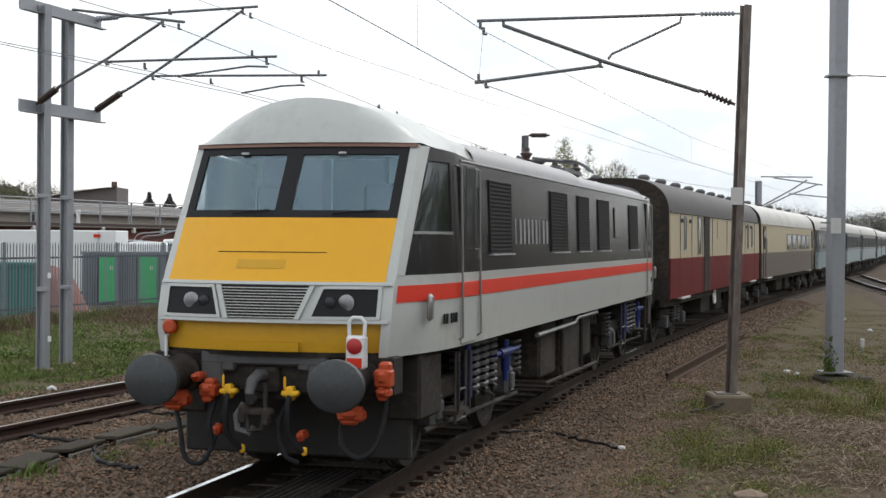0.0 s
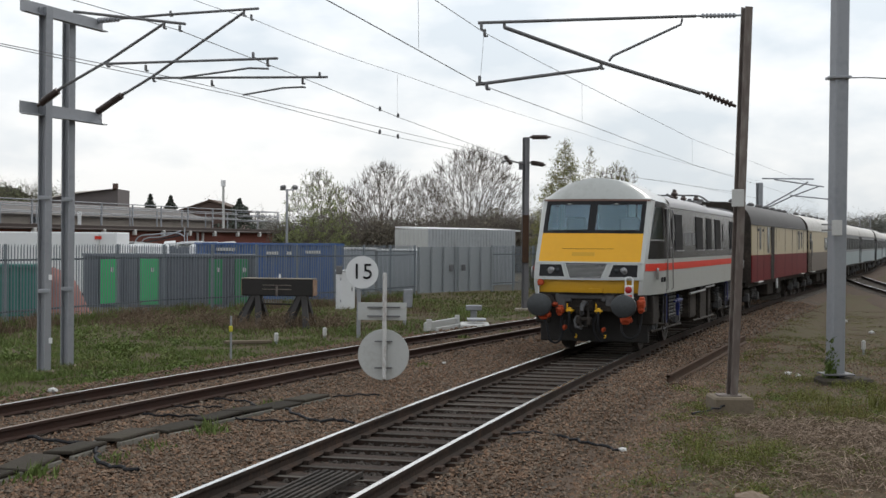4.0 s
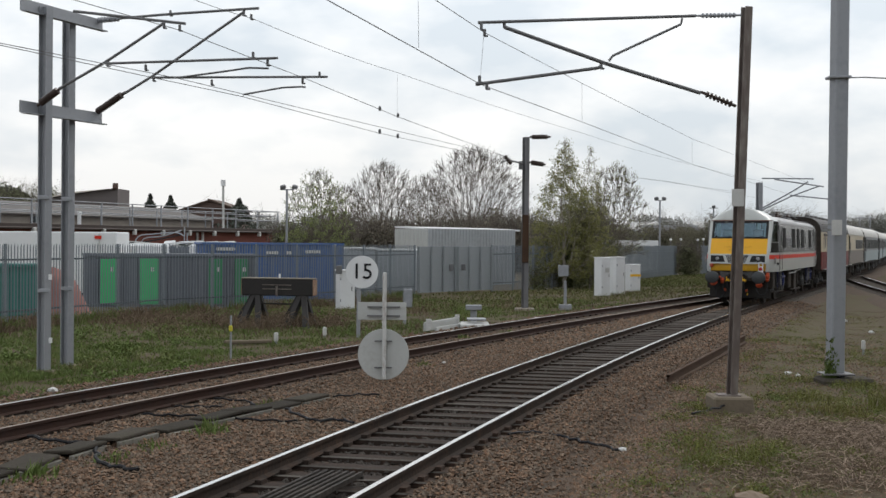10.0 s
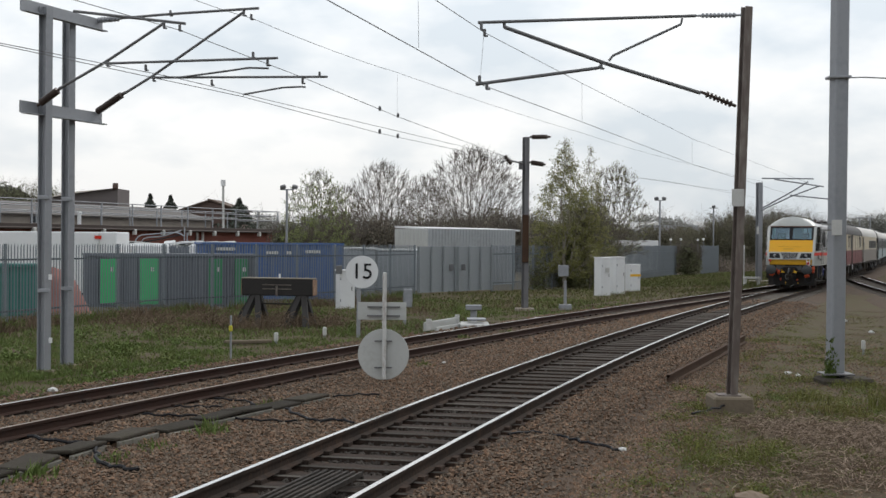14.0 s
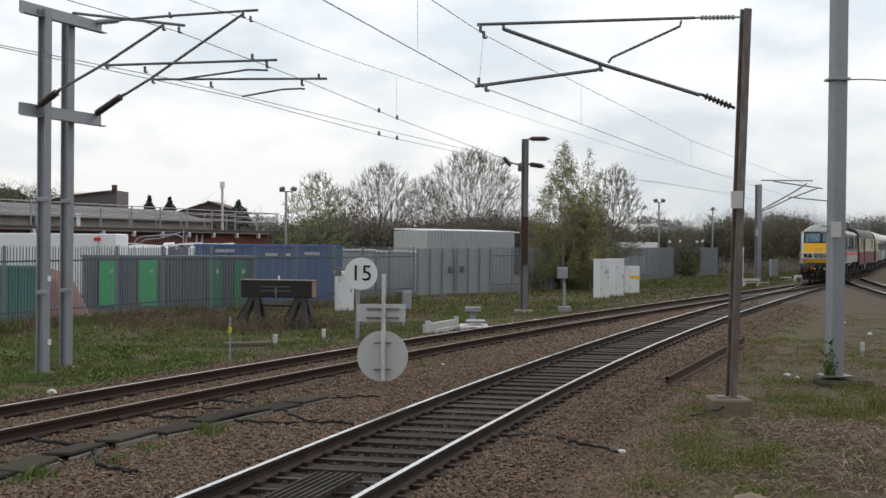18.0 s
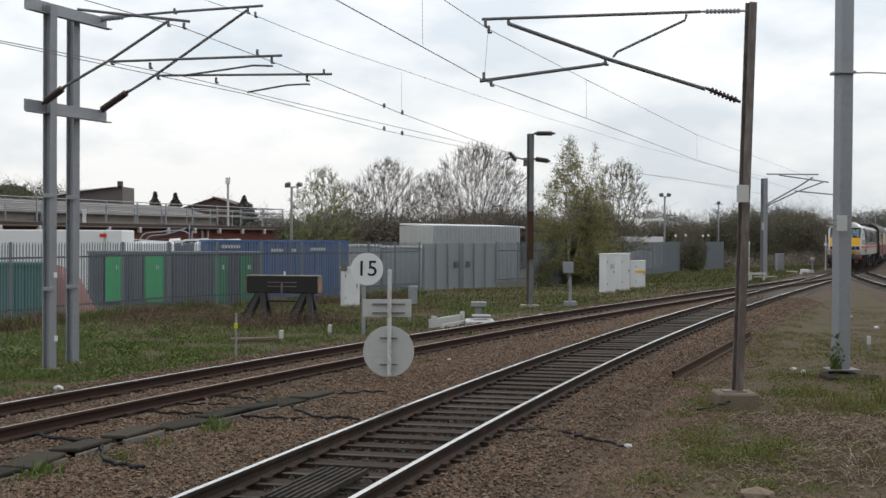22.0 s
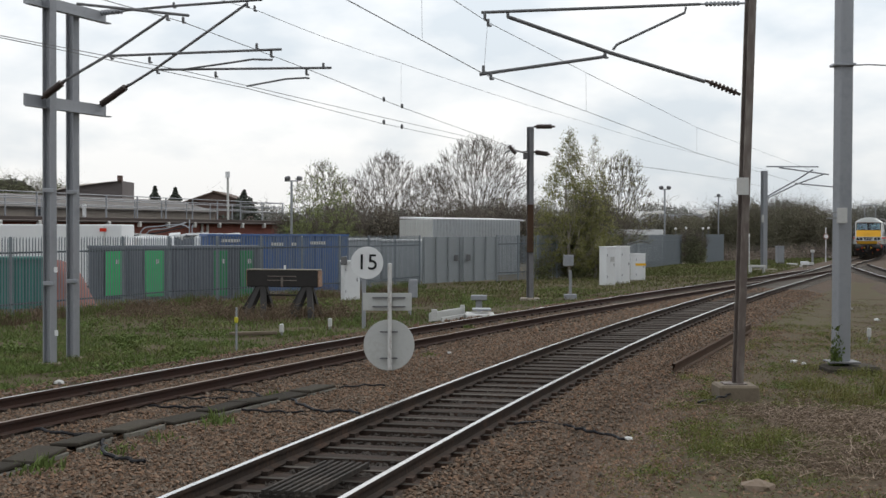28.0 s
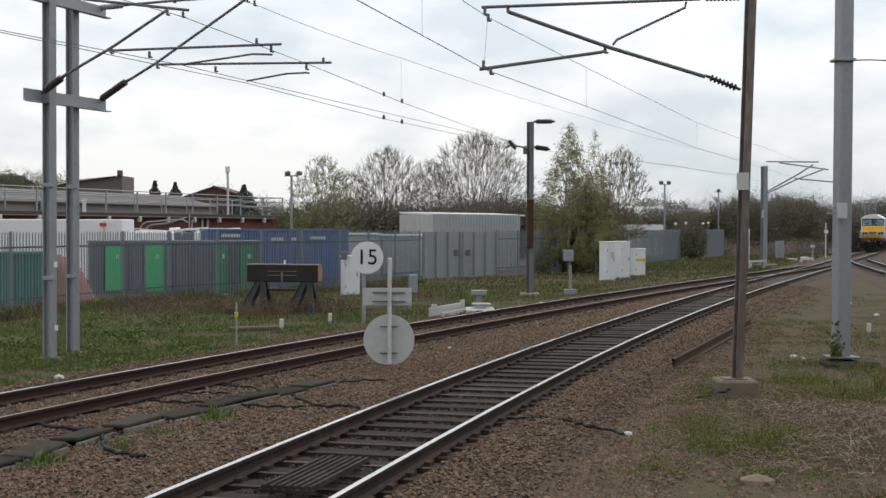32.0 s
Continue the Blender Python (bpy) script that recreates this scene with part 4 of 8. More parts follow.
    for x, y in ((0.35, 10.2), (-0.35, 10.2), (0.0, 14.3), (0.3, 14.8)):
        bm = bmesh.new()
        lathe(bm, [(0, 0.06)] + [(0.05 * i + 0.02 * (i % 2), 0.10 if i % 2 else 0.06) for i in range(1, 9)] + [(0.46, 0.05)], (x, y, 3.26), (x, y, 9), 12)
        part("roof_insulator", bm, M["insulator"], loco)
    part("bus_bar", tubes((0.02, (0.35, 10.2, 3.72), (0.2, 11.0, 3.76), (0, 12.0, 3.59)), (0.02, (0, 14.3, 3.72), (0.3, 14.8, 3.72))), M["arm"], loco)
    part("body_core", boxes(((0, LOCO_LEN / 2, 2.0), (2.3, 12.4, 1.5))), M["black"], loco)
    for a, b, w, z0 in ((7.2, 8.3, 2.4, 0.45), (8.45, 9.9, 2.5, 0.35), (10.0, 11.2, 2.4, 0.5)):
        part("underframe_case", boxes(((0, (a + b) / 2, (z0 + 1.2) / 2), (w, b - a, 1.2 - z0)), bevel=0.04), M["black"], loco, "black equipment case")
    for sg in (-1, 1):
        part("air_pipe", tubes((0.03, (sg * 1.28, 6.6, 1.08), (sg * 1.28, 9.3, 1.10), (sg * 1.28, 9.5, 1.16), (sg * 1.26, 11.4, 1.16))), M["steel"], loco)
        part("case_frame", tubes((0.03, (sg * 1.27, 7.2, 0.40), (sg * 1.27, 11.3, 0.36)), (0.03, (sg * 1.27, 8.4, 0.38), (sg * 1.27, 8.4, 1.2)), (0.03, (sg * 1.27, 9.95, 0.38), (sg * 1.27, 9.95, 1.2))), M["black"], loco)
    for yc in (4.1, LOCO_LEN - 4.1):
        loco_bogie(loco, yc)
    for flip in (False, True):
        cab(loco, flip)
    return loco


def coach_roof_point(a):
    c, s = math.cos(a), max(0.0, math.sin(a))
    return (1.36 * math.copysign(abs(c) ** 0.6, c), 2.92 + 0.80 * s ** 0.9)


def coach(label, length, lower, upper, split, roof, windows, doors, vents, stripe=None, moving=False):
    """A bogie coach. Its local y runs from its near end to its far end."""
    c = thing("coach", label, "railway coach", group="coaches of the train")
    for sg in (-1, 1):
        for name, z0, z1, m in (("lower_side", 1.02, split, lower), ("upper_side", split, 2.95, upper)):
            part(name, slab(bmesh.new(), [(sg * 1.38, 0.35, z0), (sg * 1.38, length - 0.35, z0), (sg * (1.38 if z1 < 2.5 else 1.36), length - 0.35, z1), (sg * (1.38 if z1 < 2.5 else 1.36), 0.35, z1)][::sg], 0.05), M[m], c)
        if stripe:
            part("waist_band", boxes(((sg * 1.382, length / 2, split), (0.012, length - 0.7, 0.13))), M[stripe], c)
        for y, w, z0, z1 in windows:
            win = part("window", boxes(((sg * 1.37, y, (z0 + z1) / 2), (0.05, w, z1 - z0)), bevel=0.012), M["coach_glass"], c, "dark window pane")
            part("window_frame", boxes(((sg * 1.378, y, z1 + 0.015), (0.05, w + 0.06, 0.03)), ((sg * 1.378, y, z0 - 0.015), (0.05, w + 0.06, 0.03)), ((sg * 1.378, y - w / 2 - 0.015, (z0 + z1) / 2), (0.05, 0.03, z1 - z0)), ((sg * 1.378, y + w / 2 + 0.015, (z0 + z1) / 2), (0.05, 0.03, z1 - z0))), M["steel"], win)
        for y, w in doors:
            d = part("door", boxes(((sg * 1.372, y, 1.95), (0.05, 0.02, 1.8)), ((sg * 1.372, y + w, 1.95), (0.05, 0.02, 1.8)), ((sg * 1.372, y + w / 2, 2.86), (0.05, w, 0.02))), M["black"], c)
            part("door_window", boxes(((sg * 1.37, y + w / 2, 2.43), (0.05, 0.3, 0.75)), bevel=0.015), M["coach_glass"], d)
            part("door_handle", tubes((0.02, (sg * 1.40, y + w - 0.12, 1.75), (sg * 1.44, y + w - 0.12, 1.75), (sg * 1.44, y + w - 0.12, 2.45), (sg * 1.40, y + w - 0.12, 2.45))), M["steel"], d)
        for k in (0.12, 0.88):
            part("footboard", boxes(((sg * 1.36, length * k, 1.0), (0.16, 1.3, 0.04))), M["plate"], c)
        part("solebar", boxes(((sg * 1.2, length / 2, 0.95), (0.1, length - 0.6, 0.2))), M["black"], c)
        part("gutter", tubes((0.018, (sg * 1.375, 0.35, 2.95), (sg * 1.375, length - 0.35, 2.95)), seg=5), M[roof], c)
    bm = bmesh.new()
    n = 20
    sheet(bm, [[(coach_roof_point(math.pi * j / n)[0] * k, y, 2.92 + (coach_roof_point(math.pi * j / n)[1] - 2.92) * k) for j in range(n + 1)] for y, k in ((0.35, 0.97), (0.7, 1), (length / 2, 1), (length - 0.7, 1), (length - 0.35, 0.97))])
    part("roof", bm, M[roof], c, "", True)
    for y in (0.36, length - 0.36):
        bm = bmesh.new()
        pts = [(coach_roof_point(math.pi * j / n)[0] * 0.985, 2.92 + (coach_roof_point(math.pi * j / n)[1] - 2.92) * 0.97) for j in range(n + 1)]
        slab(bm, [(-1.36, y, 1.0)] + [(-x, y, z) for x, z in pts] + [(1.36, y, 1.0)], 0.04)
        part("end_wall", bm, M["black"], c, "black end wall")
        sg = -1 if y < 1 else 1
        part("gangway", boxes(((0, y + sg * 0.16, 2.1), (1.0, 0.42, 2.1)), bevel=0.06), M["rubber"], c, "black gangway bellows")
        for x in (-0.864, 0.864):
            part("buffer", lathe(bmesh.new(), [(0, 0.10), (0.28, 0.10), (0.29, 0.23), (0.34, 0.23), (0.345, 0.05)], (x, y, 1.03), (x, y + sg, 1.03), 14), M["black"], c, "", True)
    for x, y in vents:
        zt = 2.92 + 0.80 * (1 - (abs(x) / 1.36) ** 2.6) ** 0.5
        part("roof_vent", lathe(bmesh.new(), [(0, 0.09), (0.05, 0.09), (0.06, 0.14), (0.13, 0.14), (0.18, 0.08)], (x, y, zt - 0.04), (x, y, 9), 10), M["van_roof"], c, "", True)
    part("underframe", boxes(((0, length / 2, 0.9), (1.9, length - 1, 0.2)), ((0.6, length / 2 - 1.6, 0.62), (0.9, 1.8, 0.5)), ((-0.6, length / 2 + 1.2, 0.62), (0.9, 1.5, 0.5)), ((0.7, length / 2 + 1.3, 0.6), (0.7, 1.2, 0.55)), bevel=0.03), M["black"], c)
    for yc in (2.9, length - 2.9):
        bg = part("bogie", boxes(((0.95, yc, 0.62), (0.14, 3.4, 0.22)), ((-0.95, yc, 0.62), (0.14, 3.4, 0.22)), ((0, yc, 0.62), (2.2, 0.6, 0.25)), bevel=0.03), M["black"], c)
        for dy in (-1.3, 1.3):
            if moving:
                wheelset(c, yc + dy, 0.457)
            else:
                part("wheelset", tubes((0.07, (-0.75, yc + dy, 0.457), (0.75, yc + dy, 0.457)), (0.457, (-0.82, yc + dy, 0.457), (-0.69, yc + dy, 0.457)), (0.457, (0.69, yc + dy, 0.457), (0.82, yc + dy, 0.457)), seg=18), M["wheel"], bg)
            for sg in (-1, 1):
                part("axlebox", boxes(((sg * 1.02, yc + dy, 0.46), (0.22, 0.3, 0.28)), bevel=0.03), M["worn"], bg)
        for sg in (-1, 1):
            for dy in (-0.3, 0.3):
                bm = bmesh.new()
                helix(bm, (sg * 1.04, yc + dy, 0.42), 0.10, 0.36, 5, 0.022)
                part("spring", bm, M["worn"], bg)
    return c


loco = locomotive()
van = coach("maroon and cream parcels van with a sooty grey roof", 20.3, "maroon", "cream", 1.92, "van_roof", [(2.5, 0.20, 2.13, 2.85), (4.85, 0.42, 2.0, 2.88), (16.2, 0.24, 2.1, 2.85), (17.4, 0.20, 2.15, 2.8)],
            [], [(0.55 * s, 1.6 + 2.35 * i) for i in range(8) for s in (1, -1)], moving=True)
for sg in (-1, 1):
    # flat black ribbed strip along the dark band between the van's two sections
    shutter = part("shutter", boxes(((sg * 1.372, 6.25, 1.98), (0.05, 0.98, 1.9)), bevel=0.008), M["black"], van, "black ribbed strip between the panels")
    for i in range(14):
        part("shutter_rib", boxes(((sg * 1.398, 6.25, 1.16 + 0.125 * i), (0.012, 0.94, 0.03))), M["rubber"], shutter)
    for y, w in ((1.75, 0.03), (3.6, 0.03), (5.5, 0.03), (7.4, 0.03), (10.6, 0.03), (13.4, 0.03), (15.4, 0.03), (18.3, 0.03)):
        part("panel_seam", boxes(((sg * 1.379, y, 1.98), (0.012, w, 1.86))), M["van_roof"], van)
    for y in (1.9, 3.2, 15.7, 17.0):
        part("door_catch", boxes(((sg * 1.40, y, 2.78), (0.05, 0.16, 0.10)), bevel=0.02), M["worn"], van)
    part("blank_panel", boxes(((sg * 1.381, 8.75, 2.62), (0.012, 0.7, 0.44)), bevel=0.004), M["cream"], van)
    hand = bmesh.new()
    tube(hand, [(sg * 1.30, 8.5 + 0.17 * math.cos(k * math.pi / 10), 0.80 + 0.17 * math.sin(k * math.pi / 10)) for k in range(21)], 0.03, 6)
    part("brake_wheel", hand, M["white"], van, "white-painted handbrake wheel")
pullman = coach("umber and cream dining coach with a pale roof", 20.9, "umber", "cream", 1.92, "coach_roof", [(9.3 + 2.0 * i, 1.45, 2.02, 2.62) for i in range(5)], [(0.75, 0.7), (19.4, 0.7)],
                [(0.5, 3 + 3.5 * i) for i in range(5)], moving=True)
saloon = coach("slate and pale blue coach with a pale roof", 20.6, "pale_blue", "coach_blue", 1.78, "coach_roof", [(2.6 + 1.95 * i, 1.45, 1.98, 2.72) for i in range(9)], [(0.75, 0.7), (19.1, 0.7)],
               [(0.5, 3 + 3.5 * i) for i in range(5)], stripe="pale_blue")
train = [(loco, LOCO_LEN, 4.1), (van, 20.3, 2.9), (pullman, 20.9, 2.9), (saloon, 20.6, 2.9)]
for i in range(6):
    train.append((copy_thing(saloon, Matrix()), 20.6, 2.9))


# ---- overhead line ----
def h_post(bm, x, y, z0, z1, w, d, lean=0.0, turn=0.0):
    """A rolled H-section column, in one piece."""
    k = Matrix.Translation((x, y, z0)) @ pose(0, 0, 0, 0, lean, turn)
    a, b, t, s = w / 2, d / 2, 0.02, 0.009
    prof = [(-a, -b), (a, -b), (a, t - b), (s, t - b), (s, b - t), (a, b - t), (a, b), (-a, b), (-a, b - t), (-s, b - t), (-s, t - b), (-a, t - b)]
    lo = [bm.verts.new(k @ Vector((px, py, 0))) for px, py in prof]
    hi = [bm.verts.new(k @ Vector((px, py, z1 - z0))) for px, py in prof]
    for i in range(12):
        bm.faces.new((lo[i], lo[(i + 1) % 12], hi[(i + 1) % 12], hi[i]))
    for ring in (lo[::-1], hi):
        for q in ((0, 1, 2, 11), (3, 4, 9, 10), (5, 6, 7, 8), (2, 3, 10, 11), (4, 5, 8, 9)):
            bm.faces.new([ring[n] if ring is hi else lo[n] for n in (q if ring is hi else q[::-1])])
    return bm


def c_post(bm, x, y, z0, z1, w, d, lean=0.0, turn=0.0):
    """A closed box-section column with rounded edges."""
    k = Matrix.Translation((x, y, z0)) @ pose(0, 0, 0, 0, lean, turn)
    return box(bm, (0, 0, (z1 - z0) / 2), (w, d, z1 - z0), 0.02, m=k)


def ribbed(name, a, b, parent, r=0.055, n=7, material="insulator"):
    """A ribbed insulator between two points."""
    a, b = Vector(a), Vector(b)
    ln = (b - a).length
    prof = [(0, r * 0.45), (ln * 0.1, r * 0.45)]
    for i in range(n):
        z = ln * (0.12 + 0.76 * i / n)
        prof += [(z, r * 0.5), (z + ln * 0.02, r), (z + ln * 0.05, r), (z + ln * 0.07, r * 0.5)]
    prof += [(ln * 0.92, r * 0.45), (ln, r * 0.4)]
    return part(name, lathe(bmesh.new(), prof, a, b, 10), M[material], parent, "", True)


def clip(parent, a, r=0.03):
    return part("clamp", boxes((a, (0.045, 0.05, 0.11)), ((a[0] + 0.02, a[1], a[2] - 0.05), (0.07, 0.04, 0.03)), bevel=0.01), M["arm"], parent)


# twin-post structure beside the loop line
twin = thing("overhead_line_mast", "twin grey steel posts carrying two overhead line cantilevers", "overhead mast", group="overhead line masts")
for x, y, top in ((-7.42, 26.95, 6.60), (-7.30, 28.15, 6.64)):
    part("post", h_post(bmesh.new(), x, y, -0.3, top, 0.17, 0.19, turn=62), M["galv"], twin, "grey H-section steel post")
    part("foot_plate", boxes(((x, y, -0.20), (0.46, 0.46, 0.08)), bevel=0.01), M["muddy"], twin)
    for z in (3.05, 1.32):
        part("post_bracket", boxes(((x + 0.02, y - 0.12, z), (0.22, 0.06, 0.08)), bevel=0.01), M["galv"], twin)
for p in ((-7.24, 26.70, 1.58), (-7.23, 26.70, 0.41)):
    part("label_tag", boxes((p, (0.06, 0.02, 0.10))), M["white"], twin)
for z in (4.70, 6.56):
    part("cross_channel", slab(bmesh.new(), [(-7.72, 26.4, z - 0.11), (-6.85, 29.0, z - 0.11), (-6.85, 29.0, z + 0.11), (-7.72, 26.4, z + 0.11)], 0.03), M["galv"], twin, "steel cross channel")
    part("channel_lip", slab(bmesh.new(), [(-7.72, 26.4, z - 0.11), (-7.60, 26.36, z - 0.11), (-6.73, 28.96, z - 0.11), (-6.85, 29.0, z - 0.11)], 0.02), M["galv"], twin)
# near cantilever
arm_a = part("cantilever", tubes((0.027, (-7.02, 26.40, 5.02), (-6.07, 26.10, 5.50), (-5.00, 25.80, 6.14)), (0.026, (-6.79, 26.50, 6.45), (-4.60, 25.70, 6.12))), M["arm"], twin, "dull tubular cantilever")
ribbed("insulator", (-7.44, 26.50, 4.72), (-6.99, 26.40, 5.03), arm_a, 0.07, 13)
part("registration_tube", tubes((0.023, (-6.12, 26.10, 5.45), (-2.90, 25.20, 5.46))), M["arm"], arm_a)
part("steady_arm", tubes((0.018, (-4.73, 25.70, 5.16), (-3.84, 25.50, 5.26), (-3.43, 25.40, 5.31), (-3.07, 25.30, 5.29))), M["arm"], arm_a)
for p in ((-5.00, 25.80, 6.10), (-4.71, 25.75, 6.05), (-6.07, 26.10, 5.45), (-5.34, 25.90, 5.36), (-3.35, 25.35, 5.53), (-3.09, 25.30, 5.39)):
    clip(arm_a, p)
# far cantilever
arm_b = part("cantilever", tubes((0.027, (-6.32, 28.60, 5.16), (-5.72, 28.40, 5.49), (-3.87, 27.90, 6.68)), (0.026, (-6.38, 28.60, 6.65), (-5.38, 28.30, 6.69), (-3.57, 27.80, 6.74))), M["arm"], twin, "dull tubular cantilever")
ribbed("insulator", (-7.00, 28.90, 4.77), (-6.29, 28.60, 5.19), arm_b, 0.07, 13)
ribbed("insulator", (-6.98, 28.90, 6.64), (-6.35, 28.60, 6.65), arm_b, 0.06, material="galv")
part("registration_tube", tubes((0.023, (-5.74, 28.40, 5.46), (-2.21, 27.40, 5.39))), M["arm"], arm_b)
part("steady_arm", tubes((0.018, (-3.88, 27.90, 5.09), (-3.09, 27.70, 5.21), (-2.71, 27.60, 5.22), (-2.64, 27.60, 5.21))), M["arm"], arm_b)
for p in ((-3.87, 27.90, 6.66), (-3.72, 27.85, 6.58), (-5.70, 28.40, 5.44), (-4.51, 28.10, 5.34), (-2.36, 27.40, 5.43), (-2.70, 27.60, 5.33), (-5.36, 28.30, 6.71)):
    clip(arm_b, p)

# leaning single post beside the main line
mast = thing("overhead_line_mast", "leaning brown steel post with a cantilever over the main line", "overhead mast", group="overhead line masts")
part("post", h_post(bmesh.new(), 4.55, 22.7, -0.12, 6.02, 0.125, 0.145, lean=1.95, turn=20), M["mast_old"], mast, "weathered brown H-section post")
part("base_block", boxes(((4.52, 22.75, -0.30), (0.62, 0.75, 0.42)), bevel=0.03), M["muddy"], mast, "mud-stained concrete base block")
part("base_plate", boxes(((4.5, 22.75, -0.085), (0.36, 0.36, 0.03)), bevel=0.005), M["mast_old"], mast)
part("label_plate", boxes(((4.59, 22.57, 3.01), (0.19, 0.02, 0.27)), bevel=0.004), M["plate"], mast, "worn pale location plate")
arm_c = part("cantilever", tubes((0.030, (3.98, 22.50, 4.63), (2.47, 22.20, 5.04), (0.90, 21.90, 5.54)), (0.024, (0.50, 21.80, 5.59), (3.89, 22.45, 5.82))), M["arm"], mast, "dull tubular cantilever")
ribbed("insulator", (4.55, 22.60, 4.44), (3.98, 22.50, 4.65), arm_c, 0.055)
ribbed("insulator", (4.62, 22.60, 5.86), (3.88, 22.45, 5.82), arm_c, 0.04, 9, "galv")
part("strut", tubes((0.02, (2.52, 22.20, 5.08), (2.58, 22.20, 5.16), (3.65, 22.40, 5.68), (3.67, 22.40, 5.77))), M["arm"], arm_c)
part("registration_tube", tubes((0.026, (2.42, 22.20, 5.00), (2.35, 22.20, 4.97), (0.61, 21.80, 4.68), (0.47, 21.80, 4.66))), M["arm"], arm_c)
for p in ((0.90, 21.90, 5.58), (0.55, 21.80, 5.53), (0.60, 21.80, 5.44), (0.53, 21.80, 4.74), (0.64, 21.80, 4.64), (2.40, 22.20, 5.01)):
    clip(arm_c, p)

# tall grey post
tall = thing("overhead_line_mast", "tall grey box-section post with a side label", "overhead mast", group="overhead line masts")
part("post", c_post(bmesh.new(), 7.44, 27.4, -0.2, 8.6, 0.27, 0.27, lean=0.3, turn=14), M["galv"], tall, "thick grey steel post")
part("base_plate", boxes(((7.46, 27.4, -0.15), (0.58, 0.58, 0.03)), bevel=0.008), M["mast_grey"], tall)
part("base_block", boxes(((7.62, 27.4, -0.40), (0.98, 0.85, 0.36)), bevel=0.05), M["mossy"], tall)
part("band", boxes(((7.45, 27.4, 5.45), (0.40, 0.40, 0.05)), bevel=0.008), M["galv"], tall)
part("label_plate", boxes(((7.37, 27.10, 2.61), (0.19, 0.05, 0.29)), bevel=0.006), M["plate"], tall, "pale grey label plate")
part("label_strap", boxes(((7.29, 27.20, 2.67), (0.36, 0.03, 0.03)), ((7.29, 27.20, 2.56), (0.36, 0.03, 0.03))), M["steel"], tall)
part("side_wire", tubes((0.012, (7.61, 27.40, 5.45), (7.92, 27.30, 5.45), (8.99, 27.00, 5.37))), M["wire"], tall)

# middle-distance post beyond the loop line
mid = thing("overhead_line_mast", "grey steel post with a rust-brown middle and stub insulators", "overhead mast", group="overhead line masts")
part("post", h_post(bmesh.new(), 3.02, 53.2, -0.25, 6.15, 0.19, 0.20, turn=25), M["mast_grey"], mid, "grey H-section steel post")
part("rust_sleeve", boxes(((3.02, 53.10, 2.42), (0.23, 0.25, 1.75)), bevel=0.01), M["rust_plate"], mid, "rust-brown steel sleeve")
part("side_box", boxes(((2.83, 53.00, 5.10), (0.16, 0.2, 0.30)), bevel=0.01), M["arm"], mid)
ribbed("insulator", (3.16, 53.10, 6.15), (3.87, 52.60, 6.12), mid, 0.09)
ribbed("insulator", (3.17, 53.10, 5.22), (3.69, 52.60, 5.11), mid, 0.09)
part("foot", boxes(((3.02, 53.2, -0.2), (0.7, 0.7, 0.14)), bevel=0.02), M["concrete"], mid)
ribbed("tension_insulator", (2.10, 50.00, 5.27), (2.34, 50.00, 4.98), mid, 0.13, 3)
part("tension_link", tubes((0.03, (1.97, 50.00, 5.04), (2.24, 50.00, 5.12), (2.89, 53.00, 5.17))), M["arm"], mid)

# far post with cantilevers over the junction
far = thing("overhead_line_mast", "far grey steel post with tubular cantilevers", "overhead mast", group="overhead line masts")
part("post", h_post(bmesh.new(), 20.88, 95.7, -0.3, 6.35, 0.32, 0.34, turn=20), M["galv"], far, "grey H-section steel post")
part("foot", boxes(((20.9, 95.7, -0.2), (1.5, 1.2, 0.16)), bevel=0.02), M["concrete"], far)
part("cantilever", tubes((0.05, (20.91, 95.60, 4.58), (22.99, 95.00, 5.81), (23.81, 94.60, 6.39)), (0.045, (21.00, 95.60, 6.63), (24.15, 94.50, 6.57)), (0.045, (20.91, 95.60, 4.47), (22.81, 95.00, 5.43), (24.57, 94.40, 6.13)), (0.045, (21.76, 95.30, 6.55), (24.80, 94.40, 6.06))), M["galv"], far, "dull tubular cantilever")
part("registration_tube", tubes((0.045, (22.73, 95.00, 5.51), (25.19, 94.20, 5.24))), M["galv"], far)
part("side_label", boxes(((20.71, 95.30, 3.19), (0.14, 0.1, 0.5))), M["plate"], far)
distant = thing("overhead_line_mast", "distant grey portal over the curve", "overhead mast", group="overhead line masts")
part("portal", tubes((0.07, (54.73, 190.00, 1.82), (54.61, 190.00, 5.98)), (0.06, (54.17, 190.00, 5.82), (56.40, 190.00, 5.84)), (0.07, (56.14, 190.00, 1.84), (56.02, 190.00, 5.99))), M["galv"], distant)


# wires
def wire(label, r, *pts, sag=0.0):
    bm = bmesh.new()
    out = []
    for a, b in zip(pts, pts[1:]):
        a, b = Vector(a), Vector(b)
        for i in range(8):
            k = i / 8
            out.append(a.lerp(b, k) - Vector((0, 0, sag * 4 * k * (1 - k))))
    out.append(Vector(pts[-1]))
    tube(bm, out, r, 4)
    return solid("overhead_wire", bm, M["wire"], label, "wire", "overhead wires")


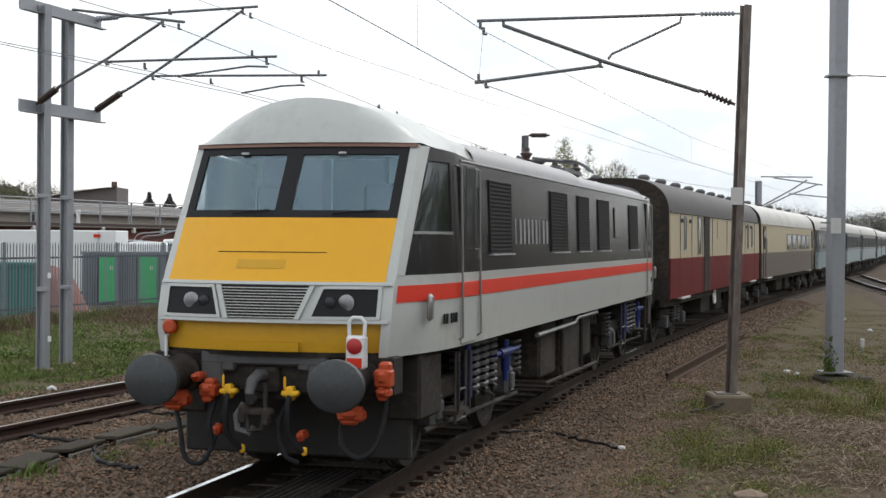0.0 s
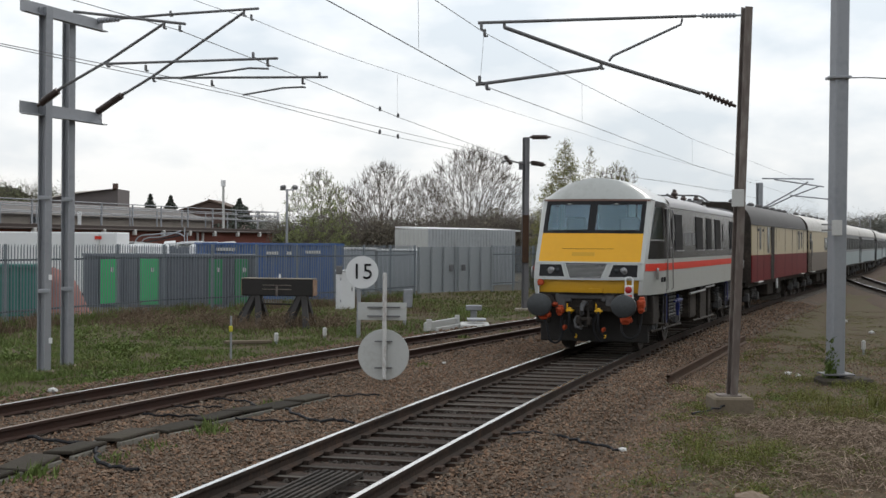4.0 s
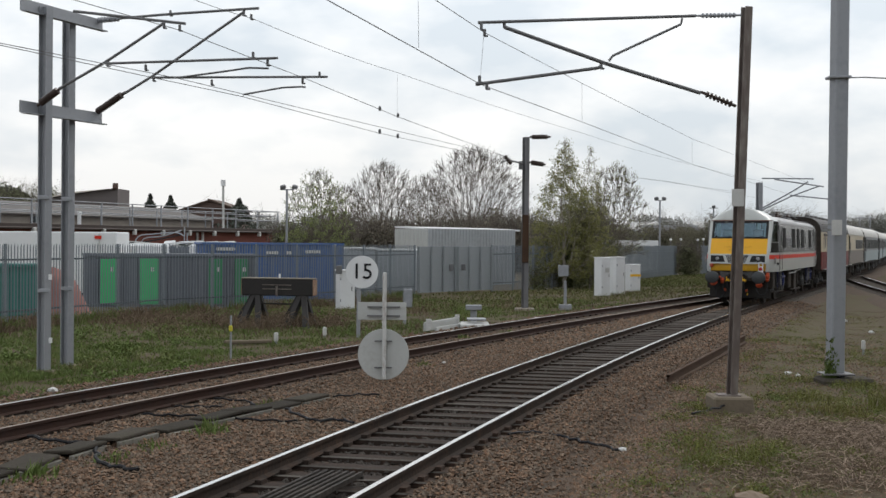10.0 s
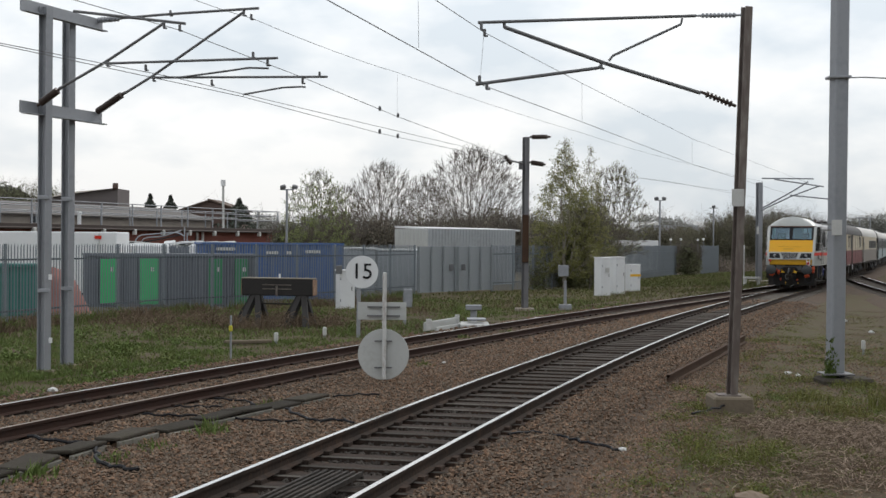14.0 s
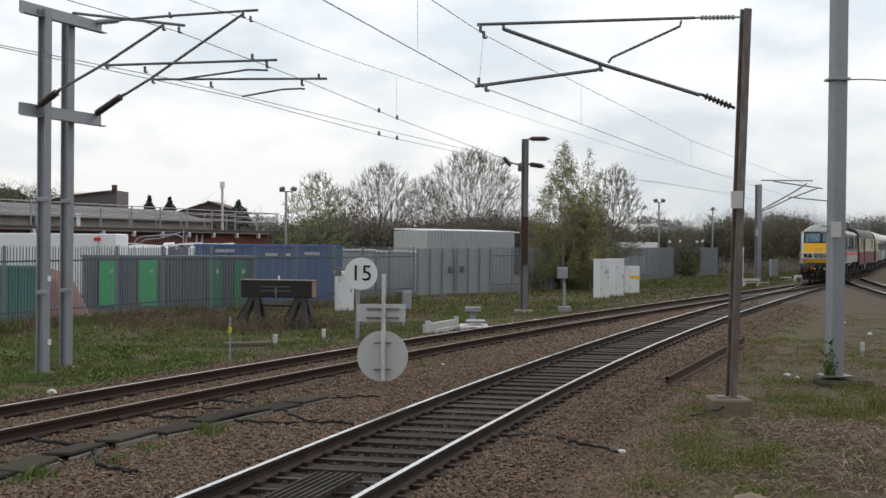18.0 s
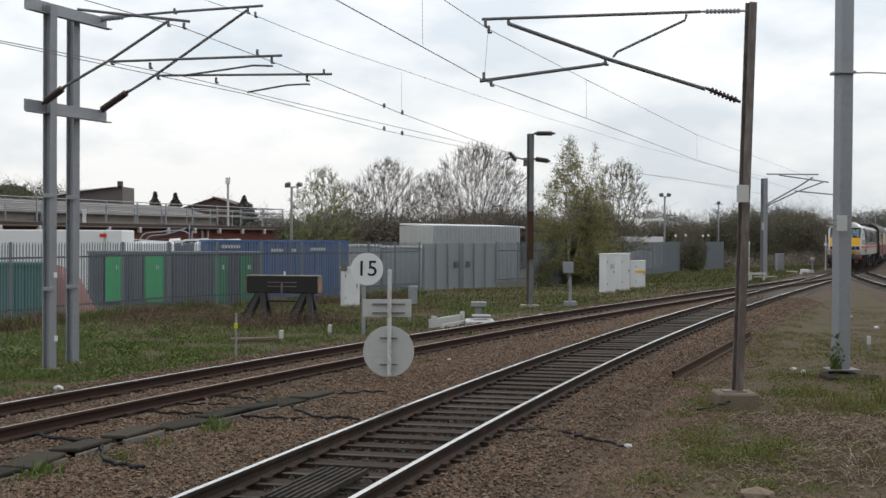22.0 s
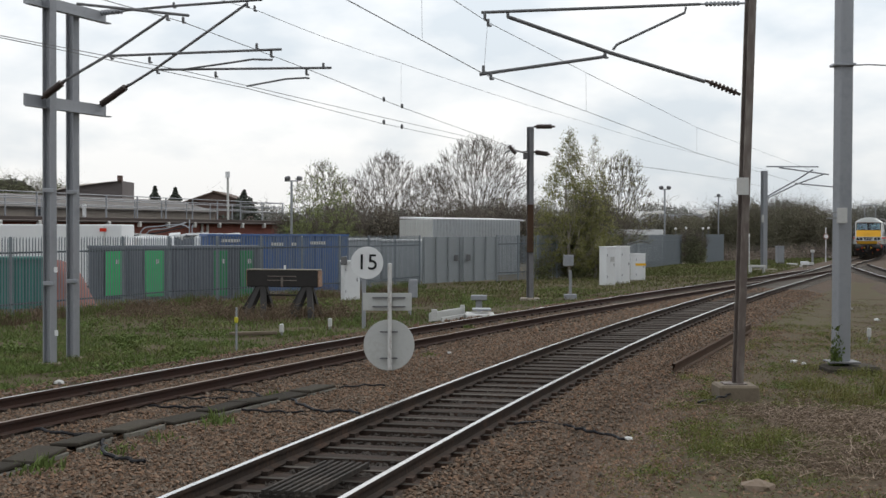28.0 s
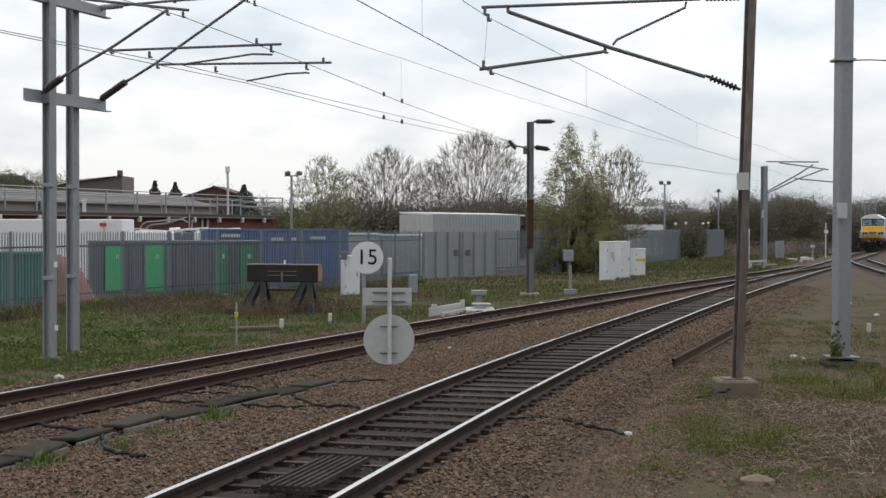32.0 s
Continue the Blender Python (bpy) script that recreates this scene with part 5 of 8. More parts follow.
wire("contact wire over the loop line", 0.0075, (-5.72, 14.00, 4.46), (-6.29, 20.50, 5.05), (-4.73, 25.70, 5.15), (-2.26, 35.00, 5.21), (2.10, 50.00, 5.25))
wire("second contact wire over the loop line", 0.0075, (-5.72, 14.00, 4.43), (-6.29, 20.50, 5.02), (-3.88, 27.90, 5.05), (-1.67, 37.00, 5.05), (2.89, 53.00, 5.15), (12.49, 80.00, 5.70), (20.77, 95.00, 5.27))
wire("catenary wire above the loop line", 0.008, (-6.62, 20.50, 6.04), (-6.04, 23.50, 6.17), (-4.71, 25.75, 6.01), (-3.08, 32.00, 5.87), (-1.23, 38.00, 5.56), (2.10, 50.00, 5.25))
wire("second catenary wire above the loop line", 0.006, (-5.03, 24.00, 6.63), (-3.70, 27.85, 6.55), (-1.25, 37.00, 6.61), (5.53, 58.00, 6.68), (11.69, 74.00, 6.57), (20.95, 95.00, 6.38), sag=0.05)
wire("contact wire over the main line", 0.0065, (-1.79, 10.00, 4.45), (-1.23, 15.00, 4.79), (0.55, 21.80, 4.66), (2.86, 30.00, 4.79), (8.24, 48.00, 4.92), (24.04, 94.00, 5.05))
wire("catenary wire above the main line", 0.0055, (-1.18, 16.00, 5.64), (-0.13, 18.80, 5.43), (0.60, 21.80, 5.44), (2.85, 30.00, 5.59), (8.23, 48.00, 5.76), (24.03, 94.00, 6.15))
wire("distant contact wire beyond the birches", 0.010, (5.87, 70.00, 6.05), (10.05, 80.00, 5.99), (19.32, 95.00, 5.67))
for a, b in (((-0.36, 19.50, 5.58), (-0.35, 19.50, 4.89)), ((-1.20, 37.00, 6.54), (-1.20, 37.00, 5.50)), ((2.85, 30.00, 5.59), (2.86, 30.00, 4.79)), ((8.23, 48.00, 5.76), (8.24, 48.00, 4.92)), ((0.59, 21.80, 5.43), (0.54, 21.80, 4.74))):
    wire("thin dropper between two wires", 0.0035, a, b)
for p in ((-1.62, 36.50, 5.57), (-1.21, 38.00, 5.53), (-1.64, 37.00, 5.03), (-1.21, 38.00, 4.99)):
    bm = lathe(bmesh.new(), [(0, 0.02), (0.03, 0.035), (0.08, 0.035), (0.12, 0.02)], p, (p[0], p[1], p[2] + 1), 8)
    solid("wire_clamp", bm, M["arm"], "small dark clamp on an overhead wire", "wire clamp", "wire clamps")


# ---- lineside ----
def panel_box(name, label, category, c, s, material, turn=0.0, bevel=0.02, group=""):
    return solid(name, boxes(((0, 0, 0), s), bevel=bevel), M[material], label, category, group, m=pose(*c, 0, 0, turn))


# speed boards
def text_part(name, body, size, parent, material, m):
    cu = bpy.data.curves.new(name, "FONT")
    cu.body, cu.size, cu.align_x, cu.align_y, cu.extrude, cu.offset = body, size, "CENTER", "CENTER", 0.004, 0.001
    tmp = new("tmp", cu)
    me = bpy.data.meshes.new_from_object(tmp.evaluated_get(bpy.context.evaluated_depsgraph_get()))
    bpy.data.objects.remove(tmp)
    me.materials.clear()
    me.materials.append(M[material])
    ob = new(name, me)
    ob.parent = parent
    ob.matrix_basis = m
    return ob


def disc(r, t, m):
    bm = lathe(bmesh.new(), [(0, r - 0.006), (0.004, r), (t, r), (t + 0.004, r - 0.006)], (0, 0, 0), (0, 1, 0), 48)
    bmesh.ops.transform(bm, matrix=m, verts=bm.verts)
    return bm


board = thing("speed_board", "white round speed board with black figures on a grey post", "speed sign", group="speed boards")
face = part("face", disc(0.43, 0.02, pose(-2.13, 38.2, 1.47)), M["white"], board, "white round face")
text_part("figures", "15", 0.58, face, "rubber", pose(-2.13, 38.19, 1.47, 90, 0, 0))
part("post", boxes(((-2.22, 38.26, 0.55), (0.10, 0.08, 1.7)), bevel=0.008), M["galv"], board)
part("back_rail", boxes(((-2.13, 38.235, 1.6), (0.5, 0.03, 0.05)), ((-2.13, 38.235, 1.3), (0.5, 0.03, 0.05))), M["galv"], board)
back = thing("speed_board", "back of a white round speed board on a pale post", "speed sign", group="speed boards")
part("face", disc(0.435, 0.02, pose(-1.0, 24.65, 0.36)), M["board_back"], back, "pale grey back of a round board")
part("post", boxes(((-0.985, 24.58, 0.85), (0.07, 0.06, 1.82)), bevel=0.012), M["streaked"], back, "white-painted post streaked with rust")
part("plate", boxes(((-1.03, 24.64, 1.10), (0.83, 0.02, 0.30)), bevel=0.004), M["board_back"], back, "pale grey back of a rectangular plate")
for z, w in ((1.17, 0.56), (1.02, 0.56), (0.59, 0.30), (0.14, 0.30)):
    part("bracket", boxes(((-1.0, 24.60, z), (w, 0.03, 0.024))), M["arm"], back)

# buffer stop
stop = thing("buffer_stop", "black timber buffer stop on raking rail legs in the grass", "buffer stop")
BS = pose(-4.82, 42.6, 0, 0, 0, -14)
stop.matrix_basis = BS
part("beam", boxes(((0, 0, 0.91), (2.22, 0.36, 0.50)), bevel=0.03), M["tarred"], stop, "tarred black timber beam")
part("beam_cap", boxes(((0, 0, 1.172), (2.22, 0.38, 0.03)), bevel=0.006), M["concrete"], stop, "weathered pale top edge")
for x in (-1.115, 1.115):
    part("beam_end", boxes(((x, 0, 0.91), (0.02, 0.34, 0.46)), bevel=0.004), M["rot"], stop, "worn end grain")
for z in (0.86, 0.98):
    part("strap", boxes(((0, -0.19, z), (0.9, 0.02, 0.025))), M["mast_old"], stop)
part("bolt", boxes(((0, -0.19, 0.8), (0.06, 0.04, 0.3)), bevel=0.01), M["mast_old"], stop)
part("top_pin", boxes(((0.02, 0, 1.24), (0.05, 0.05, 0.12)), bevel=0.01), M["white"], stop)
for x in (-0.72, 0.72):
    for a, b in (((x - 0.10, -1.0, -0.27), (x, 0.0, 0.72)), ((x + 0.52, -1.1, -0.27), (x + 0.06, 0.0, 0.72)), ((x - 0.52, -0.3, -0.27), (x - 0.04, 0.05, 0.72)), ((x + 0.15, 0.6, -0.27), (x + 0.05, 0.1, 0.72))):
        part("leg", tube(bmesh.new(), [a, b], 0.125, 4, 0.105), M["tarred"], stop, "raking rail leg")
part("tie_bar", tubes((0.025, (-0.72, 0, 0.42), (0.72, 0, 0.42))), M["tarred"], stop)


# cabinets
def cabinet(label, c, s, turn=0.0, parts=1, material="white", band=False):
    """A lineside equipment cabinet on its base; c is the middle of its foot."""
    ob = thing("equipment_cabinet", label, "equipment cabinet", pose(*c, 0, 0, turn), group="lineside cabinets")
    w, d, h = s
    part("body", boxes(((0, 0, h / 2), (w, d, h)), bevel=0.02), M[material], ob)
    part("lid", boxes(((0, 0, h + 0.02), (w + 0.06, d + 0.06, 0.05)), bevel=0.02), M[material], ob)
    part("plinth", boxes(((0, 0, 0.0), (w + 0.1, d + 0.1, 0.12)), bevel=0.02), M["concrete"], ob)
    for i in range(parts):
        x = -w / 2 + w * (i + 0.5) / parts
        door = part("door", boxes(((x, -d / 2 - 0.008, h / 2 + 0.03), (w / parts - 0.05, 0.02, h - 0.14)), bevel=0.006), M[material], ob)
        part("handle", boxes(((x + w / parts * 0.3, -d / 2 - 0.03, h * 0.55), (0.03, 0.03, 0.14)), bevel=0.006), M["arm"], door)
        for z in (0.25, 0.8):
            part("hinge", boxes(((x - w / parts / 2 + 0.04, -d / 2 - 0.025, h * z), (0.03, 0.03, 0.10))), M["galv"], door)
    if band:
        part("band", boxes(((0, -d / 2 - 0.022, h * 0.62), (w, 0.02, 0.12))), M["tap"], ob, "yellow band")
    return ob


cabinet("white steel equipment cabinet beside the speed board", (-3.53, 52.4, -0.22), (0.58, 0.5, 1.42), 20)
panel_box("cable_box", "small dark box on the white cabinet", "junction box", (-3.72, 51.90, 1.25), (0.22, 0.2, 0.3), "arm")
cab1 = cabinet("tall white equipment cabinet with a notice on the grass", (7.40, 67.2, -0.22), (0.56, 0.50, 1.80), 36)
part("notice", boxes(((0.05, -0.30, 1.25), (0.24, 0.01, 0.22))), M["plate"], cab1)
cabinet("tall white equipment cabinet on the grass", (8.36, 69.6, -0.22), (0.58, 0.55, 1.80), 36)
cabinet("low white equipment cabinet with a yellow band", (9.75, 74.3, -0.22), (0.62, 0.5, 1.38), 25, band=True)
cabinet("grey equipment cabinet by the far line", (26.35, 115, -0.22), (0.55, 0.5, 1.40), 10, material="galv")
post_box = thing("junction_box", "grey junction box on a steel post", "junction box", group="junction boxes")
part("box", boxes(((4.54, 54.50, 1.22), (0.38, 0.25, 0.42)), bevel=0.02), M["galv"], post_box)
part("post", boxes(((4.62, 54.55, 0.3), (0.10, 0.10, 1.1)), ((4.62, 54.55, -0.15), (0.45, 0.4, 0.2)), bevel=0.01), M["galv"], post_box)
post_box = thing("junction_box", "slim grey junction box on a post behind the speed board", "junction box", group="junction boxes")
part("box", boxes(((-1.04, 43.50, 0.58), (0.26, 0.2, 0.55)), bevel=0.02), M["galv"], post_box)
part("post", boxes(((-1.14, 43.5, 0.25), (0.09, 0.06, 1.0)), bevel=0.008), M["galv"], post_box)
trough = thing("concrete_trough", "pale concrete trough standing in the grass", "trough")
for a, b in (((-0.45, 40.9), (0.42, 43.3)),):
    part("side", slab(bmesh.new(), [(*a, -0.25), (*b, -0.25), (*b, 0.02), (*a, 0.0)], 0.09), M["board_back"], trough)
part("side", slab(bmesh.new(), [(-0.15, 40.8, -0.25), (0.72, 43.2, -0.25), (0.72, 43.2, -0.12), (-0.15, 40.8, -0.14)], 0.06), M["board_back"], trough)
for x, y, w in ((-0.38, 40.85, 0.16), (0.44, 43.35, 0.14)):
    part("end", boxes(((x, y, -0.06), (w, 0.10, 0.32)), bevel=0.01), M["plate"], trough)
hatch = thing("access_chamber", "white access chamber with a raised pedestal box", "access chamber")
part("chamber", boxes(((0.95, 42.6, -0.17), (0.85, 1.5, 0.14)), bevel=0.03), M["plate"], hatch)
part("cover", boxes(((1.0, 42.7, 0.01), (0.55, 0.8, 0.05)), bevel=0.01), M["galv"], hatch)
part("pedestal", boxes(((0.98, 45.6, -0.02), (0.20, 0.22, 0.44)), ((0.98, 45.6, 0.22), (0.50, 0.4, 0.16)), bevel=0.02), M["galv"], hatch)
point = thing("point_machine", "pale point motor casing beside the loop rails", "point machine")
part("casing", boxes(((3.18, 46.00, -0.20), (0.5, 0.9, 0.16)), ((3.46, 45.00, -0.27), (0.4, 0.5, 0.10)), bevel=0.03), M["white"], point)
part("rodding", boxes(((2.22, 44.00, -0.27), (0.9, 0.25, 0.10)), bevel=0.02), M["concrete"], point)


# marker posts
def marker(label, x, y, h, w=0.12, top="plate", post="galv"):
    ob = thing("marker_post", label, "marker post", pose(x, y, -0.22 if x < 5 or y > 60 else -0.35), group="marker posts")
    part("head" if top != "tag" else "tag", boxes(((0, -0.03 if top == "tag" else 0, h - 0.09 if top != "tag" else h * 0.66), (w, w, 0.22 if top != "tag" else 0.13)), bevel=0.02), M[top], ob)
    part("stake", boxes(((0, 0.0, h / 2 - 0.05), (w * 0.5, w * 0.5, h)), bevel=0.008), M[post], ob)


marker("short white marker post in the grass", -4.02, 35.0, 0.26, 0.10)
marker("short white marker post in the grass", -3.06, 37.6, 0.24, 0.10)
marker("grey stake with a yellow tag", -4.50, 30.8, 0.95, 0.08, "tag")
panel_box("timber_offcut", "weathered timber offcut lying in the grass", "timber", (-4.66, 34.7, -0.15), (1.15, 0.16, 0.09), "muddy", 22)
marker("short white marker post beside the path", 10.07, 34.6, 0.34, 0.09)
marker("slim white marker pole by the far line", 18.2, 87.5, 2.4, 0.085, "white", "white")
marker("slim white marker pole by the far line", 24.4, 99.0, 0.5, 0.5, "white", "concrete")
marker("short white signal post by the far line", 29.2, 116, 1.1, 0.28)
marker("low white marker by the far line", 27.0, 108, 0.25, 0.5)
panel_box("concrete_block", "low pale concrete block by the far line", "block", (26.04, 109.46, -0.20), (0.75, 0.5, 0.3), "plate", 8, group="concrete blocks")
panel_box("concrete_block", "low pale concrete block by the far line", "block", (26.07, 106.11, -0.20), (0.5, 0.4, 0.22), "plate", 12, group="concrete blocks")
panel_box("concrete_block", "low pale concrete block by the far line", "block", (38.54, 145.80, -0.20), (0.35, 0.4, 0.5), "plate", 5, group="concrete blocks")
hut = thing("lineside_hut", "small pale grey hut beside the far curve", "hut", pose(45.0, 160, 0))
part("wall", boxes(((0, 0, 1.4), (1.3, 2.2, 3.3)), bevel=0.03), M["shed_grey"], hut)
part("roof", boxes(((0, 0, 3.08), (1.5, 2.4, 0.12)), bevel=0.02), M["galv"], hut)
ring = thing("round_sign", "small round sign with a dull red rim on a pole", "round sign")
part("rim", disc(0.24, 0.03, pose(31.85, 122, 1.95)), M["red_heap"], ring, "dull red rim")
part("face", disc(0.17, 0.03, pose(31.85, 121.97, 1.95)), M["white"], ring)
part("pole", boxes(((31.85, 122.1, 1.2), (0.08, 0.08, 3.0))), M["white"], ring)
bench = thing("trestle", "low pale concrete trestle by the far line", "trestle")
part("top", boxes(((18.9, 88.5, 0.22), (1.0, 0.5, 0.12))), M["plate"], bench)
for x in (18.5, 19.3):
    part("leg", boxes(((x, 88.5, -0.02), (0.1, 0.4, 0.45))), M["plate"], bench)

# a length of rail lying in the weeds, cables, grating
spare = bmesh.new()
a, b = Vector((4.09, 26.2, -0.09)), Vector((7.86, 37.6, -0.07))
d = (b - a).normalized()
n = Vector((d.y, -d.x, 0))
sheet(spare, [[p + n * u * 0.85 + Vector((0, 0, z * 1.25)) for u, z in RAIL] for p in (a, a.lerp(b, 0.5), b)])
solid("spare_rail", spare, M["rust_plate"], "rusty length of rail lying in the weeds", "rail")
grate = thing("track_grating", "dark metal grating lying between the rails", "grating")
gt = pose(-1.24, 13.8, -0.06, 0, 0, -14)
grate.matrix_basis = gt
for i in range(7):
    part("bar", boxes(((-0.22 + 0.075 * i, 0, 0), (0.03, 1.75, 0.05))), M["black"], grate)
for y in (-0.93, 0, 0.93):
    part("cross_bar", boxes(((0, y * 0.9, -0.03), (0.52, 0.05, 0.03))), M["black"], grate)


def ground_cable(label, *pts, r=0.017):
    out = smooth_line(pts, 6)
    for i, p in enumerate(out):
        p.x += 0.025 * math.sin(1.7 * i)
        p.z = (-0.122 if p.x < 1.2 else -0.148 if p.x < 2.6 else -0.22) + 0.012 * math.sin(i * 1.3)
    solid("ground_cable", tube(bmesh.new(), out, r, 6), M["rubber"], label, "cable", "loose cables")


for label, rr, pts in (("black cable lying on the ballast", 0.022, ((-5.04, 17.63), (-4.59, 17.27), (-4.2, 17.05), (-3.9, 16.4), (-3.72, 15.68), (-3.41, 15.31), (-3.15, 15.14))),
                       ("black cable lying on the ballast", 0.016, ((-4.13, 19.98), (-3.74, 19.88), (-3.38, 19.84), (-3.06, 19.99), (-2.68, 19.52), (-2.28, 19.37), (-1.9, 19.33))),
                       ("black cable lying on the ballast", 0.014, ((-3.87, 20.93), (-3.53, 20.95), (-3.2, 20.9))),
                       ("black cable lying on the ballast", 0.016, ((-3.45, 21.98), (-2.94, 21.72), (-2.73, 21.08))),
                       ("tangled black cable lying on the ballast", 0.020, ((-2.24, 20.77), (-1.96, 20.0), (-1.68, 19.4), (-1.39, 19.54), (-1.18, 19.26))),
                       ("black cable lying on the ballast", 0.014, ((-1.68, 22.42), (-1.31, 22.77), (-1.0, 22.7))),
                       ("black cable beside the main line", 0.018, ((0.84, 18.17), (1.22, 18.51), (1.55, 18.11), (1.73, 17.77), (1.9, 17.49), (2.12, 16.99))),
                       ("black cable trailing from the post foot", 0.015, ((3.70, 21.37), (4.11, 21.98), (4.42, 22.45)))):
    ground_cable(label, *[(a, b, 0) for a, b in pts], r=rr)
for i, (p, s) in enumerate((((2.12, 16.99, -0.20), 0.07), ((6.96, 29.11, -0.20), 0.10), ((7.03, 28.61, -0.20), 0.08), ((4.98, 29.45, -0.20), 0.06), ((0.04, 29.00, -0.20), 0.06), ((-6.23, 23.16, -0.20), 0.12), ((13.72, 49.30, -0.20), 0.12), ((12.79, 43.10, -0.20), 0.12), ((3.14, 14.62, -0.20), 0.25))):
    bm = bmesh.new()
    bmesh.ops.create_icosphere(bm, subdivisions=1, radius=s)
    for v in bm.verts:
        v.co *= 0.8 + 0.4 * noise.noise(v.co * 9 + Vector((i, 0, 0)))
        v.co.z *= 0.5
    solid("pale_stone" if i != 8 else "boulder", bm, M["plate" if i != 8 else "boulder"], "pale stone lying on the ground" if i != 8 else "brown boulder in the weeds", "stone", "loose stones", m=pose(p[0], p[1], -0.13 if p[0] < 3 else -0.30))
# old concrete cable route between the lines: channels with lids, some sunk or gone
M["trough"] = mat("weathered trough concrete", (0.155, 0.148, 0.132), 0.95, var=0.45, scale=8, bump=0.5, tint=(0.07, 0.068, 0.05), amount=0.45, each=True, spec=0.1)
route = thing("cable_trough", "mossy concrete cable route half buried between the lines", "cable trough", kind="structure")
lid_me = None
line = smooth_line([(-5.05, 13.2, 0), (-4.54, 14.89, 0), (-4.06, 17.1, 0), (-3.19, 19.2, 0), (-2.59, 20.7, 0), (-1.87, 22.5, 0)], 2)
for i, (a, b) in enumerate(zip(line, line[1:])):
    d = b - a
    turn = -math.degrees(math.atan2(d.x, d.y))
    for k in range(max(1, round(d.length / 0.92))):
        p = a.lerp(b, (k + 0.5) / max(1, round(d.length / 0.92)))
        if lid_me is None:
            ch = part("channel", boxes(((-0.17, 0, -0.14), (0.05, 0.90, 0.22)), ((0.17, 0, -0.14), (0.05, 0.90, 0.22)), ((0, 0, -0.22), (0.30, 0.90, 0.05)), bevel=0.01), M["trough"], route)
            ch_me = ch.data
            ob = part("lid", boxes(((0, 0, 0.0), (0.36, 0.86, 0.045)), bevel=0.012), M["mossy"], route)
            lid_me = ob.data
        else:
            ch = new("channel", ch_me)
            ch.parent = route
            ob = None
            if random.random() > 0.14:
                ob = new("lid", lid_me)
                ob.parent = route
        sink = -0.092 + random.uniform(-0.03, 0.012)
        ch.matrix_basis = pose(p.x, p.y, sink, 0, 0, turn + random.uniform(-2, 2))
        if ob:
            ob.matrix_basis = pose(p.x + random.uniform(-0.03, 0.03), p.y, sink - 0.005, random.uniform(-2, 2), random.uniform(-4, 4), turn + random.uniform(-4, 4))


# ---- palisade fence ----
PALE = ((-0.024, 0.012, 0.06), (0, -0.012, 0.06), (0.024, 0.012, 0.06), (0.024, 0.012, -0.08), (0.01, 0, 0), (-0.01, 0, 0), (-0.024, 0.012, -0.08), (0, -0.012, -0.05))


def pale_form(bm, height, m):
    """One W-section pale with a pointed head."""
    v = [bm.verts.new(m @ Vector((x, y, z if z > 0.01 else height + z))) for x, y, z in PALE]
    bm.faces.new((v[0], v[1], v[7], v[6]))
    bm.faces.new((v[1], v[2], v[3], v[7]))
    bm.faces.new((v[6], v[7], v[3], v[4], v[5]))


def fence_run(points, height, label):
    """Palisade fence of posts, rails and single pales."""
    run = thing("palisade_fence", label, "fence", group="palisade fences")
    pts = [Vector((*p, -0.22)) for p in points]
    pale_me = None
    for a, b in zip(pts, pts[1:]):
        ln = (b - a).length
        n = max(1, round(ln / 2.75))
        d = (b - a).normalized()
        turn = pose(0, 0, 0, 0, 0, math.degrees(math.atan2(d.y, d.x)))
        for i in range(n + 1):
            post = part("fence_post", boxes(((0, 0.05, height / 2), (0.10, 0.06, height)), bevel=0.008), M["fence"], run)
            post.matrix_basis = Matrix.Translation(a.lerp(b, i / n)) @ turn
        for i in range(n):
            for z in (0.45, height - 0.45):
                r = part("fence_rail", boxes(((0, 0.03, z), (ln / n, 0.05, 0.05))), M["fence_rail"], run)
                r.matrix_basis = Matrix.Translation(a.lerp(b, (i + 0.5) / n)) @ turn
            m = int(ln / n / 0.152)
            for j in range(m):
                if pale_me is None:
                    one = bmesh.new()
                    pale_form(one, height, Matrix())
                    pale = part("pale", one, M["fence"], run)
                    pale_me = pale.data
                else:
                    pale = new("pale", pale_me)
                    pale.parent = run
                pale.matrix_basis = Matrix.Translation(a.lerp(b, (i + (j + 0.5) / m) / n)) @ turn @ pose(0, 0, random.uniform(-0.02, 0.02), 0, random.uniform(-0.4, 0.4), 0)
    return run


